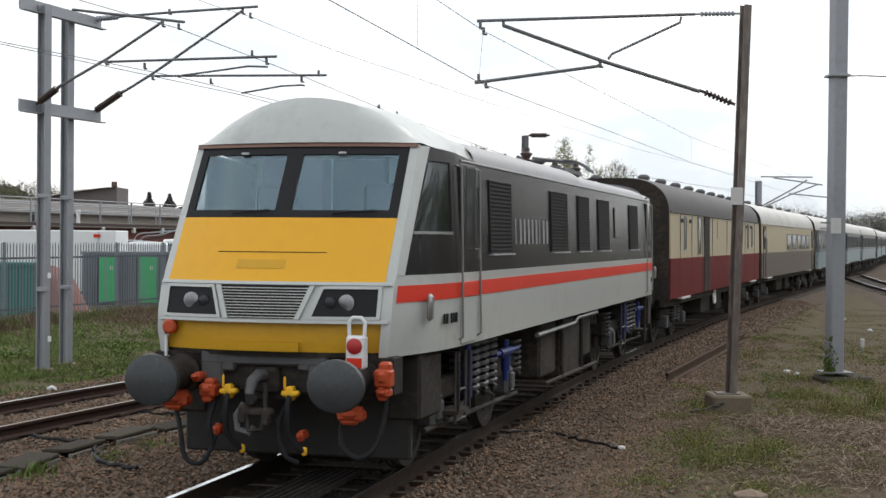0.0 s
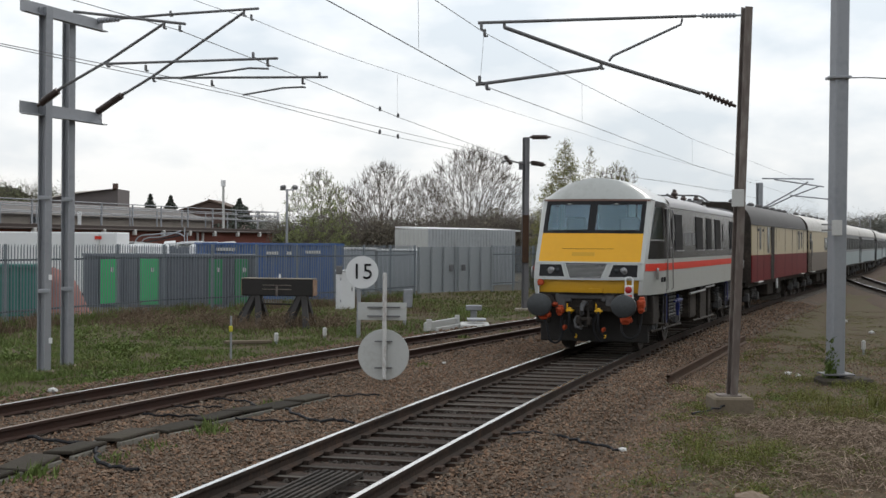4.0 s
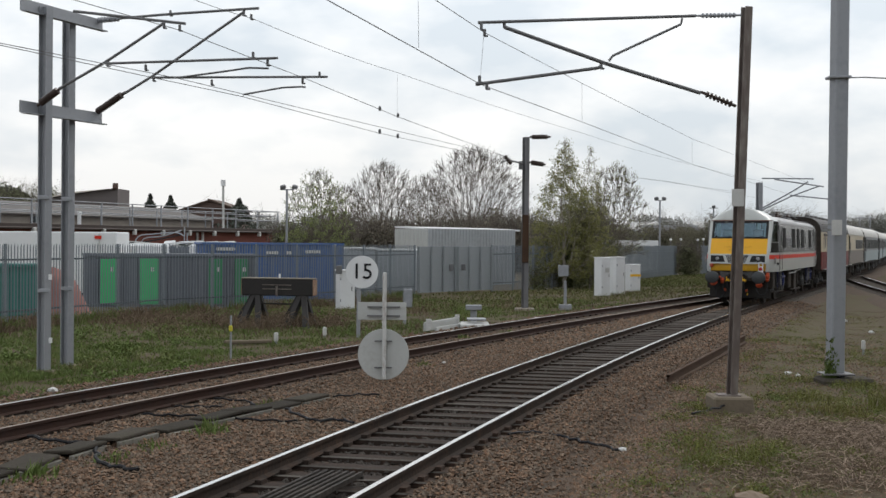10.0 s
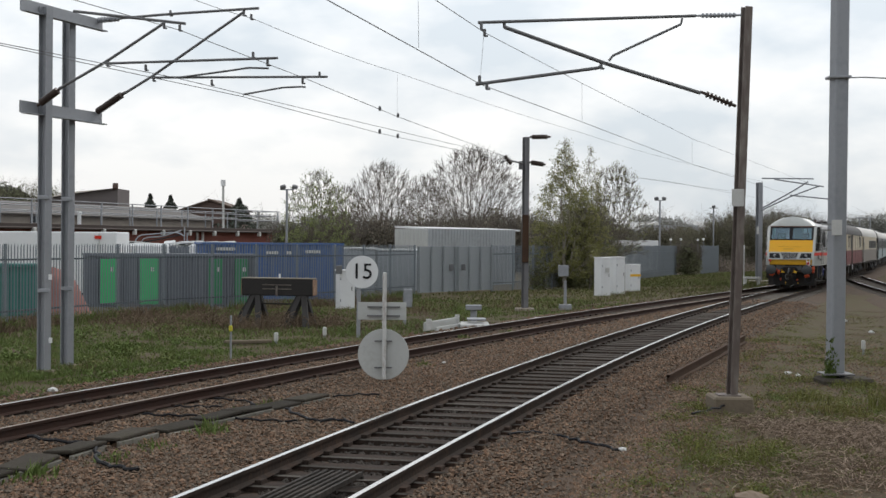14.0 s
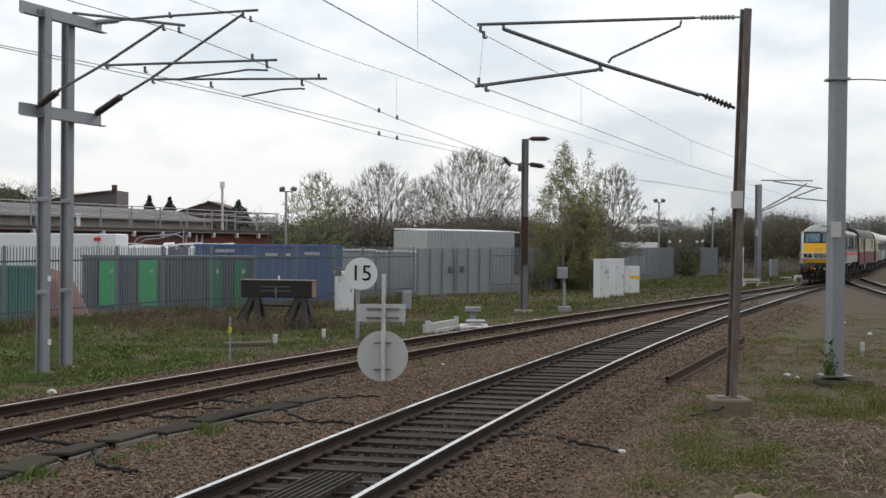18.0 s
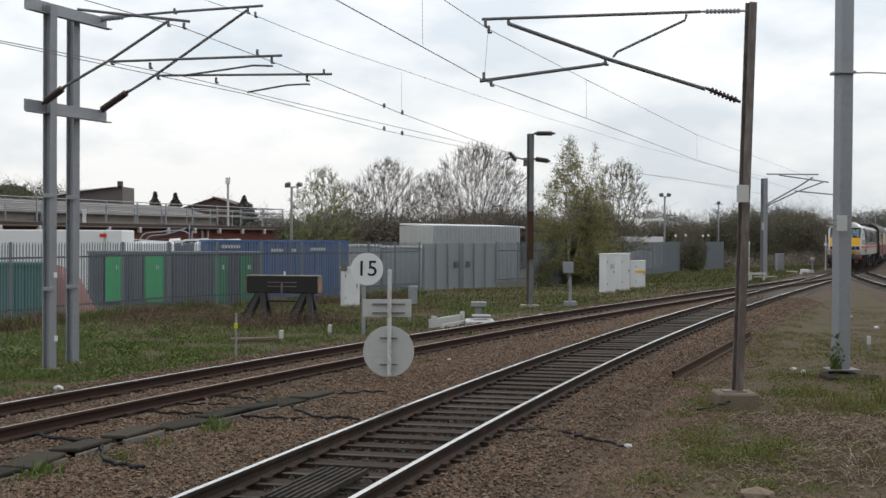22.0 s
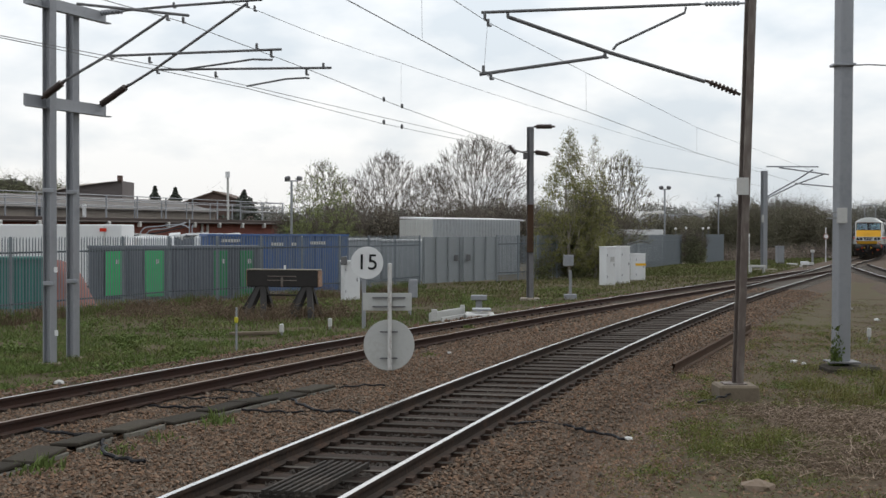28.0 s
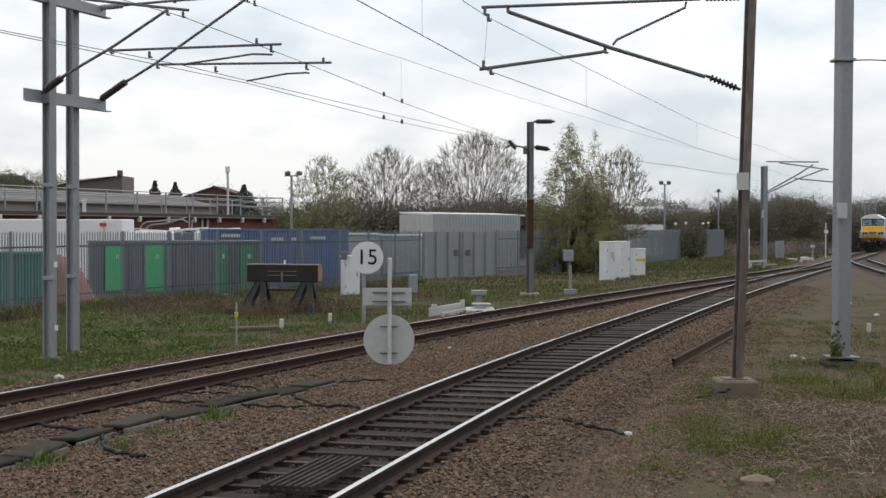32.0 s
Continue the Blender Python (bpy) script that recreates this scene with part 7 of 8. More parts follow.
grown_tree("young tree coming into pale green leaf", -8.25, 95, 7.0, dome(2.15, 0.5), 3, 520, 0.16, 0.09, "bark", "young_leaf", 7600, 0.06, 4, 0.50, 1.2, low_leaf=0.9)
grown_tree("bare grey-brown tree with a broad crown", -5.35, 128, 9.3, dome(3.7, 0.55), 11, 1250, 0.14, 0.15, twigs=4, twig=0.7, fine=1.6, stems=2)
grown_tree("bare tree with a rounded crown", 2.6, 124, 10.4, dome(4.7, 0.52), 5, 1700, 0.14, 0.17, twigs=4, twig=0.75, fine=1.6, stems=2)
grown_tree("bare tree half hidden behind others", -1.4, 136, 8.6, dome(2.9, 0.55), 15, 600, 0.2, 0.12, twigs=4, twig=0.7, fine=1.6)
grown_tree("bare tree half hidden behind others", -9.6, 140, 7.6, dome(2.8, 0.55), 8, 500, 0.2, 0.12, twigs=4, twig=0.7, fine=1.6)
grown_tree("slender birch with a veil of pale leaves", 6.55, 78, 8.0, spire(2.15, 0.24), 21, 620, 0.10, 0.10, "birch", "birch_leaf", 17000, 0.05, 4, 0.42, 0.9, 0.30, low_leaf=0.8)
grown_tree("slender birch with a veil of pale leaves", 8.15, 80, 7.7, spire(1.25, 0.3), 22, 360, 0.12, 0.08, "birch", "birch_leaf", 6000, 0.046, 4, 0.38, 0.75, 0.30, low_leaf=0.8)
grown_tree("twiggy tree beginning to leaf", 10.9, 92, 7.4, dome(2.0, 0.62), 24, 620, 0.25, 0.10, "bark", "birch_leaf", 3000, 0.05, 4, 0.45, 1.5)


def thicket(label, lumps, n, size, material, seed, twig=0, name="thicket", bark="bark"):
    """Scrub or far wood: leaves strewn through uneven lumps (x, y, z, rx, ry, rz), with twigs rising through them."""
    rng = random.Random(seed)
    pts, segs = [], []
    vol = [l[3] * l[5] for l in lumps]
    tot = sum(vol)
    for (x, y, z, rx, ry, rz), v in zip(lumps, vol):
        for i in range(int(n * v / tot)):
            d = Vector((rng.gauss(0, 1), rng.gauss(0, 1), rng.gauss(0, 1))).normalized()
            k = rng.random() ** 0.4
            k *= 1 + 0.38 * noise.noise(Vector((d.x * 2.4 + x, d.y * 2.4 + y, d.z * 2.4 + z)))
            p = Vector((x + d.x * rx * k, y + d.y * ry * k, z + d.z * rz * k))
            if p.z > -0.2:
                pts.append(p)
        for i in range(int(twig * v / tot)):
            a = rng.uniform(0, 6.28)
            q = Vector((x + rng.uniform(-0.8, 0.8) * rx, y + rng.uniform(-0.5, 0.5) * ry, max(-0.2, z - rz * 0.2)))
            e = q + Vector((math.cos(a) * rx * 0.35, math.sin(a) * ry * 0.2, rz * rng.uniform(0.7, 1.35)))
            m = q.lerp(e, 0.6) + Vector((rng.gauss(0, 0.1), 0, 0)) * rx
            t = size * 0.11
            segs += [(q, m, t * 1.6, t), (m, e, t, t * 0.5)]
            for _ in range(4):
                s = m.lerp(e, rng.random())
                segs.append((s, s + Vector((rng.gauss(0, 0.3) * rx, rng.gauss(0, 0.2) * rx, rng.uniform(0.1, 0.45) * rz)), t * 0.7, t * 0.35))
    V, F = leaf_quads(pts, size, rng)
    ob = from_rows(name, V, F, material, None, label, "stuff")
    if segs:
        from_rows(name + "_twig_mass", *prisms(segs, 3), bark, None, "bare twigs rising from " + label, "stuff")
    return ob


R = random.Random(77)
thicket("brown-green scrub behind the yard", [(-10 + 1.5 * i + R.uniform(-0.5, 0.5), 117 + R.uniform(-3, 3), 1.1, 1.6, 2, R.uniform(2.3, 3.2)) for i in range(13)], 34000, 0.15, "scrub", 1, 700)
thicket("low brown scrub behind the leafing tree", [(-11 + 0.9 * i, 99, 0.9, 1.0, 1.2, R.uniform(1.6, 2.6)) for i in range(6)], 11000, 0.12, "scrub_green", 2, 300)
thicket("dark round shrub behind the shed", [(0.6, 110, 1.6, 2.0, 1.4, 2.5), (2.0, 111, 1.2, 1.6, 1.4, 2.2)], 8000, 0.09, "scrub", 13, 200)
thicket("dark shrubs round the birches", [(5.3, 79.5, 0.9, 0.9, 1, 1.6), (6.5, 80, 1.2, 1.2, 1, 2.1), (7.6, 81, 1.4, 1.2, 1, 2.3), (7.3, 80, 0.5, 1.8, 1, 1.3), (5.0, 76.5, 0.2, 0.6, 0.6, 0.8), (9.2, 84, 1.1, 1.3, 1, 1.9)], 20000, 0.06, "shrub_leaf", 3, 500)
thicket("yellow-green leafy shrub between the birches", [(7.2, 78.5, 3.0, 1.1, 0.8, 1.5), (8.1, 78.8, 2.6, 0.9, 0.8, 1.5)], 3000, 0.055, "birch_leaf", 4, 150)
thicket("bush in front of the far fence", [(18.85, 112, 0.8, 0.85, 0.7, 1.45), (19.45, 113, 0.6, 0.75, 0.7, 1.3)], 5200, 0.085, "scrub_green", 5, 200)
thicket("dense dark woodland beyond the junction", [(26.5 + 1.7 * i + R.uniform(-0.6, 0.6), 150 + R.uniform(-3, 3) + 0.5 * i, 1.4, 2.2, 3, 2.4 + 1.7 * math.sin(math.pi * (i + 1) / 11) + R.uniform(-0.2, 0.2)) for i in range(10)], 100000, 0.11, "wood_near", 6, 500, "woodland")
thicket("scrubby woodland behind the car park", [(10 + 3.2 * i + R.uniform(-1, 1), 185 + R.uniform(-5, 5), 1.6, 3.0, 3, R.uniform(2.4, 3.8)) for i in range(8)], 60000, 0.15, "wood_near", 7, 500, "woodland")
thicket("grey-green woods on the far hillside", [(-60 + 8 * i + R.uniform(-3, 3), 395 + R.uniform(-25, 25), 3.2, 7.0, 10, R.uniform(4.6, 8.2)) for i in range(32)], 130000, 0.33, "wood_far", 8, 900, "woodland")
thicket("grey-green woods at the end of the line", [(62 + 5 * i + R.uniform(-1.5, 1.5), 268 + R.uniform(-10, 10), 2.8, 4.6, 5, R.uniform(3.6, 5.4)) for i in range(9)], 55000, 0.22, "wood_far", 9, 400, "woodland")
thicket("low dead brambles below the far wood", [(18 + 1.6 * i + R.uniform(-0.5, 0.5), 124 + 1.3 * i + R.uniform(-2, 2), 0.0, 1.5, 1.6, R.uniform(0.7, 1.3)) for i in range(12)], 12000, 0.10, "bramble", 12, 300, "brambles")
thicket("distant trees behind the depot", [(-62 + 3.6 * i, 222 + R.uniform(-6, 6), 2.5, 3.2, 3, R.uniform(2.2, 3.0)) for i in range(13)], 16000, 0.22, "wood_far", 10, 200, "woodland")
thicket("broad green tree behind the hall", [(-49.5, 165, 5.0, 3.6, 2.6, 3.3), (-45.5, 166, 4.8, 3.0, 2.4, 3.4), (-53.5, 166, 4.8, 3.6, 2.6, 3.6)], 22000, 0.13, "scrub_green", 14, 200, "woodland")
thicket("dark pine beyond the depot", [(-52.2, 172, 7.7, 2.2, 1.6, 0.75), (-50.2, 172, 7.4, 1.0, 1.0, 0.4)], 3000, 0.14, "conifer", 15, 0, "woodland")
# out of view; added so the loco's side mirrors trees, not bright sky
thicket("dense scrub on the near side of the line", [(15.5 + 0.42 * max(0, -34 + 5.2 * i) + R.uniform(-0.8, 0.8), -34 + 5.2 * i, 3.4, 2.8, 3.4, R.uniform(4.6, 7.4)) for i in range(30)], 30000, 0.38, "scrub_green", 16, 0, "woodland")
# unseen belt, added to close the bright gap mirrored from farther up the line
thicket("dense woodland curving round beyond the line", [(112 * math.sin(radians(a)) + R.uniform(-3, 3), 112 * math.cos(radians(a)) + R.uniform(-3, 3), 4.5, 6.0, 6.0, R.uniform(6.5, 9.0)) for a in range(23, 100, 4)], 30000, 0.5, "wood_near", 17, 0, "woodland")



def conifer(x, y, h, w, seed):
    rng = random.Random(seed)
    ob = thing("conifer", "dark pointed conifer on the skyline", "tree", pose(x, y, -0.3), group="conifers")
    part("trunk", tube(bmesh.new(), [(0, 0, 0), (0, 0, h)], 0.16, 6, 0.02), M["bark"], ob)
    pts = []
    for i in range(1500):
        k = rng.random() ** 0.7
        a = rng.uniform(0, 6.28)
        r = w * (1 - k) * rng.uniform(0.3, 1.05) * (1 + 0.25 * math.sin(k * 40))
        pts.append(Vector((r * math.cos(a), r * math.sin(a), 0.8 + (h - 0.8) * k)))
    from_rows("crown", *leaf_quads(pts, 0.28, rng), "conifer", ob, "", "stuff")


for i, (x, y, h, w) in enumerate(((-40.1, 198, 8.7, 3.4), (-37.3, 198, 8.5, 3.6), (-27.9, 198, 8.2, 5.4), (-41.2, 205, 7.2, 3.0))):
    conifer(x, y, h, w, 40 + i)
for hx, hy, hw, hh in ((45.5, 330, 7.0, 5.4), (86.0, 330, 3.4, 5.6), (62.0, 350, 3.0, 6.0)):
    hs = thing("building", "pale house on the far hillside", "building", pose(hx, hy, 0), group="distant buildings")
    part("wall", boxes(((0, 0, hh / 2), (hw, 6, hh))), M["shed_grey"], hs)
    part("roof", slab(bmesh.new(), [(-hw / 2 - 0.3, -3.3, hh), (hw / 2 + 0.3, -3.3, hh), (hw / 2 + 0.3, 0, hh + 1.6), (-hw / 2 - 0.3, 0, hh + 1.6)], 0.2), M["plate"], hs)
low_shed = solid("far_shed", boxes(((0, 0, 2.6), (9.5, 6, 6.4))), M["shed_grey"], "long pale shed far beyond the cabins", "shed", m=pose(40.5, 260, -0.3))


# ---- grass and weeds ----
def blades(name, label, spots, material, seed, wide=0.012, bend=0.5):
    """Grass blades from rows of (x, y, z, height)."""
    rng = np.random.default_rng(seed)
    s = np.array(spots)
    n = len(s)
    a = rng.uniform(0, 2 * np.pi, n)
    h = s[:, 3] * rng.uniform(0.5, 1.15, n)
    w = wide * rng.uniform(0.6, 1.5, n)
    side = np.stack([np.cos(a), np.sin(a), np.zeros(n)], 1) * w[:, None]
    b = rng.uniform(0, 2 * np.pi, n)
    out = np.stack([np.cos(b), np.sin(b), np.zeros(n)], 1) * (h * bend * rng.uniform(0.1, 1.2, n))[:, None]
    base = s[:, :3]
    up = np.array([0, 0, 1])
    V = np.empty((n, 5, 3))
    V[:, 0], V[:, 1] = base - side, base + side
    V[:, 2] = base + side * 0.7 + out * 0.35 + up * (h * 0.6)[:, None]
    V[:, 3] = base - side * 0.7 + out * 0.35 + up * (h * 0.6)[:, None]
    V[:, 4] = base + out + up * h[:, None]
    k = np.arange(n)[:, None] * 5
    F = [tuple(r) for r in (k + np.array([0, 1, 2, 3])).tolist()] + [tuple(r) for r in (k + np.array([3, 2, 4])).tolist()]
    return from_rows(name, V.reshape(-1, 3).tolist(), F, material, None, label, "stuff")


def left_fence_x(y):
    return np.interp(y, [34, 40.5, 49.5, 58, 66.6, 72.4, 79, 92], [-13.6, -12.2, -9.5, -4.3, -1.25, 2.5, 6, 10.8])


def strew(n, seed, ya, yb, xa, xb, h, patch=0.0, scale=0.5, power=1.0):
    """Places for tufts between two lines, thicker where the noise is high."""
    rng = random.Random(seed)
    out = []
    while len(out) < n:
        y = ya + (yb - ya) * rng.random() ** power
        lo, hi = xa(y), xb(y)
        if hi <= lo:
            continue
        x = rng.uniform(lo, hi)
        v = noise.noise((x * scale, y * scale, seed)) + 0.35 * noise.noise((x * scale * 3, y * scale * 3, seed))
        if v < patch + rng.gauss(0, 0.12):
            continue
        out.append((x, y, ground_z(x, y) - 0.01, h * (1 + 1.0 * max(0, v)) * rng.uniform(0.5, 1.2)))
    return out


def leafy(name, label, rows, material, seed, size=0.022):
    """Low broad-leaved weeds in round clumps of (x, y, height, spread, leaves)."""
    rng = random.Random(seed)
    pts, stems = [], []
    for x, y, h, w, n in rows:
        for _ in range(max(3, n // 30)):
            sx, sy = x + rng.gauss(0, w * 0.6), y + rng.gauss(0, w * 0.9)
            z = max(ground_z(sx, sy), -0.37)
            top = Vector((sx + rng.gauss(0, 0.06), sy + rng.gauss(0, 0.06), z + h * rng.uniform(0.4, 1.1)))
            stems.append((Vector((sx, sy, z - 0.02)), top, 0.004, 0.002))
            for _ in range(30):
                k = rng.random() ** 0.8
                p = Vector((sx, sy, z)).lerp(top, k)
                r = 0.04 + 0.28 * h * (1 - 0.6 * k)
                pts.append(p + Vector((rng.gauss(0, r), rng.gauss(0, r), rng.gauss(0, 0.02))))
    V, F = leaf_quads([p for p in pts if p.z > -0.42], size, rng, 1.8)
    V2, F2 = prisms(stems, 3)
    k = len(V)
    return from_rows(name, V + V2, F + [tuple(i + k for i in f) for f in F2], material, None, label, "stuff")


def arching(name, label, rows, material, seed, thick=0.005):
    """Dead stems and brambles that arch over the ground, from rows of (x, y, height, spread, count)."""
    rng = random.Random(seed)
    segs = []
    for x, y, h, w, n in rows:
        for _ in range(n):
            px, py = x + rng.gauss(0, w), y + rng.gauss(0, w * 1.3)
            z = max(ground_z(px, py), -0.37)
            a, ln = rng.uniform(0, 6.283), rng.uniform(0.25, 1.0) * (0.3 + h)
            top = h * rng.uniform(0.15, 1.0)
            pts = [Vector((px + math.cos(a) * ln * k, py + math.sin(a) * ln * k, z + top * 4 * k * (1 - k * 0.9) * 0.6 + rng.gauss(0, 0.008))) for k in (0, 0.25, 0.5, 0.75, 1.0)]
            t = thick * rng.uniform(0.5, 1.3)
            segs += [(p, q, t * (1 - 0.18 * i), t * (0.82 - 0.18 * i)) for i, (p, q) in enumerate(zip(pts, pts[1:]))]
    return from_rows(name, *prisms(segs, 3), material, None, label, "stuff")


def clumps(rows, seed, size):
    """Places for tufts in round clumps of (x, y, height, count)."""
    rng = random.Random(seed)
    out = []
    for x, y, h, n in rows:
        for _ in range(n):
            px, py = x + rng.gauss(0, size), y + rng.gauss(0, size * 1.8)
            far = math.hypot(px - x, (py - y) / 1.8) / size
            out.append((px, py, max(ground_z(px, py), -0.36) - 0.01, 0.95 * h * max(0.25, 1.1 - 0.35 * far) * rng.uniform(0.5, 1.1)))
    return out


def yard_left(y):
    return max(left_fence_x(y), -0.34 * y) - 0.3


blades("grass", "uneven green grass on the yard side", strew(86000, 1, 19, 62, yard_left, lambda y: loop_x(y) - 2.2, 0.095, -0.25, 0.55, 1.3), "grass", 1, 0.009, 0.9)
blades("grass", "dry straw-coloured grass on the yard side", strew(16000, 31, 19, 64, yard_left, lambda y: loop_x(y) - 1.9, 0.075, 0.0, 0.45, 1.3), "hay", 31, 0.008, 1.3)
blades("grass", "rank grass along the fence foot", strew(6000, 2, 35, 66, lambda y: left_fence_x(y) - 0.1, lambda y: left_fence_x(y) + 1.2, 0.26, 0.05, 0.6), "grass", 2, 0.012, 0.8)
blades("dead_stalks", "brown dead growth along the fence foot", strew(7000, 32, 35, 62, lambda y: left_fence_x(y) - 0.1, lambda y: left_fence_x(y) + 1.6, 0.30, -0.1, 0.7), "straw_dark", 32, 0.008, 1.2)
blades("grass", "mown grass round the white cabinets", strew(14000, 3, 56, 112, lambda y: left_fence_x(min(y, 92)) + 0.3, lambda y: loop_x(min(y, 88)) - 2.3, 0.12, -0.35, 0.3), "verge", 3, 0.022, 0.9)
blades("grass", "dry straw-coloured grass round the white cabinets", strew(7000, 33, 52, 112, lambda y: left_fence_x(min(y, 92)) + 0.3, lambda y: loop_x(min(y, 88)) - 1.9, 0.12, -0.05, 0.3), "hay", 33, 0.022, 1.2)
blades("grass", "rough grass along the far verge", strew(12000, 41, 84, 140, lambda y: np.interp(y, [84, 92, 113, 126, 140], [8.2, 11.2, 18.8, 25.0, 31.0]), lambda y: main_x(y) - (2.9 if y > 90 else 7.5 - 0.05 * y), 0.14, -0.5, 0.2), "verge", 41, 0.034, 0.9)
blades("grass", "short moss and grass beside the main line", strew(24000, 4, 13.5, 54, lambda y: main_x(y) + 2.5, lambda y: 0.33 * y + 0.3, 0.028, -0.05, 0.9, 1.2), "weed", 4, 0.008, 1.4)
blades("dead_stalks", "dry grass litter beside the main line", strew(15000, 8, 13.5, 58, lambda y: main_x(y) + 2.4, lambda y: 0.33 * y + 0.3, 0.04, 0.0, 0.8), "straw_dark", 8, 0.006, 2.4)
blades("dead_stalks", "brown dead growth on the yard side", strew(3200, 7, 36, 60, yard_left, lambda y: loop_x(y) - 3.2, 0.22, 0.12, 0.5), "straw_dark", 7, 0.009, 1.3)
blades("grass", "thin weeds between the two lines", strew(4200, 9, 13.5, 34, lambda y: loop_x(y) + 1.6, lambda y: main_x(y) - 1.9, 0.07, 0.16, 0.8), "grass", 9, 0.009, 0.9)
blades("ivy", "ivy climbing the foot of the tall post", [(7.30 + R.gauss(0, 0.06), 27.22 + R.gauss(0, 0.03), -0.3 + abs(R.gauss(0, 0.28)), R.uniform(0.04, 0.11)) for _ in range(220)], "grass", 11, 0.022, 1.0)
arching("dead_stalks", "brambles tangled round the buffer stop", [(-4.7 + R.gauss(0, 1.1), 42.2 + R.gauss(0, 0.7), 0.7, 0.3, 40) for _ in range(16)] + [(-8.4 + R.gauss(0, 0.8), 43 + R.gauss(0, 1.6), 0.6, 0.5, 30) for _ in range(10)], "straw_dark", 10, 0.010)
leafy("weeds", "dark leafy weeds and brambles on the yard side", [(R.uniform(-9.8, -5.2), R.uniform(26, 40), R.uniform(0.12, 0.35), 0.35, 200) for _ in range(26)] + [(R.uniform(-7.0, -2.6), R.uniform(41, 48), R.uniform(0.12, 0.35), 0.3, 150) for _ in range(14)], "grass", 34, 0.035)
EARTH = [(3.46, 21.15, 0.12, 0.20, 220), (3.16, 18.01, 0.18, 0.36, 420), (3.12, 16.66, 0.26, 0.26, 480), (3.45, 16.5, 0.18, 0.40, 330), (3.78, 17.2, 0.26, 0.24, 420), (4.3, 18.07, 0.16, 0.30, 420), (6.21, 22.77, 0.26, 0.28, 600),
         (6.29, 24.86, 0.22, 0.35, 500), (6.97, 28.0, 0.14, 0.4, 320), (6.29, 27.38, 0.10, 0.4, 260), (6.25, 21.67, 0.20, 0.3, 300), (7.18, 23.63, 0.34, 0.30, 700), (4.55, 31.73, 0.10, 0.3, 240), (4.29, 25.66, 0.10, 0.35, 360),
         (8.21, 38.42, 0.16, 0.5, 300), (9.57, 39.7, 0.14, 0.5, 260), (2.29, 15.47, 0.10, 0.3, 300), (5.22, 21.61, 0.14, 0.3, 240), (3.55, 19.3, 0.10, 0.3, 240), (4.0, 22.6, 0.12, 0.25, 300), (5.7, 23.2, 0.14, 0.4, 300), (7.6, 26.3, 0.22, 0.3, 400)]
SPOTS = []
while len(SPOTS) < 150:
    y = 15 + 26 * R.random() ** 1.3
    x = R.uniform(main_x(y) + 2.9, 0.32 * y)
    SPOTS.append((x, y, R.uniform(0.03, 0.11) * (1.3 if y > 21 else 1), R.uniform(0.12, 0.3), R.randrange(60, 200)))
leafy("weeds", "low yellow-green leafy weeds on the bare earth", EARTH + SPOTS, "weed", 35, 0.015)
leafy("weeds", "bright green seedlings among the weeds", [(x + R.gauss(0, 0.3), y + R.gauss(0, 0.4), h * 0.7, w * 0.7, n // 3) for x, y, h, w, n in EARTH + SPOTS], "grass", 36, 0.013)
blades("weeds", "thin upright weed stems", clumps([(x, y, h * 1.15, n // 2) for x, y, h, w, n in EARTH + SPOTS[:70]], 39, 0.26), "weed", 39, 0.005, 0.7)
TANGLE = [(4.39, 20.88, 0.12, 0.25, 90), (4.66, 20.27, 0.18, 0.3, 200), (5.07, 19.9, 0.22, 0.35, 330), (5.38, 19.5, 0.24, 0.35, 360), (5.52, 18.9, 0.24, 0.3, 260), (5.0, 21.5, 0.14, 0.3, 150), (5.9, 20.4, 0.22, 0.35, 260),
          (3.4, 16.2, 0.18, 0.35, 70), (3.6, 15.9, 0.16, 0.3, 60), (4.5, 16.6, 0.20, 0.4, 110), (4.36, 15.75, 0.18, 0.3, 80), (2.6, 17.6, 0.08, 0.4, 30), (5.0, 17.4, 0.18, 0.4, 120)]
arching("dead_stalks", "tangle of pale dead stems and brambles", TANGLE, "straw", 37, 0.0055)
arching("dead_stalks", "dark stems under the pale tangle", TANGLE, "straw_dark", 40, 0.006)
arching("dead_stalks", "brown dead stems lying on the earth", [(R.uniform(3.2, 6.0), R.uniform(15, 24), 0.10, 0.4, 26) for _ in range(16)], "straw_dark", 38, 0.005)


blades("grass", "green tufts growing in the ballast between the lines", [(x, y, -0.19, h * 1.5) for x, y, z, h in clumps([(-2.97, 18.48, 0.18, 160), (-2.51, 21.31, 0.13, 90), (-4.2, 14.91, 0.16, 150), (-3.65, 16.08, 0.12, 80), (-0.36, 28.7, 0.1, 120), (-3.39, 16.96, 0.12, 90), (-1.08, 29.98, 0.08, 60), (-3.41, 47.78, 0.12, 60), (1.81, 39.59, 0.1, 60), (0.54, 37.14, 0.1, 60)], 22, 0.15)], "grass", 22, 0.011, 0.7)


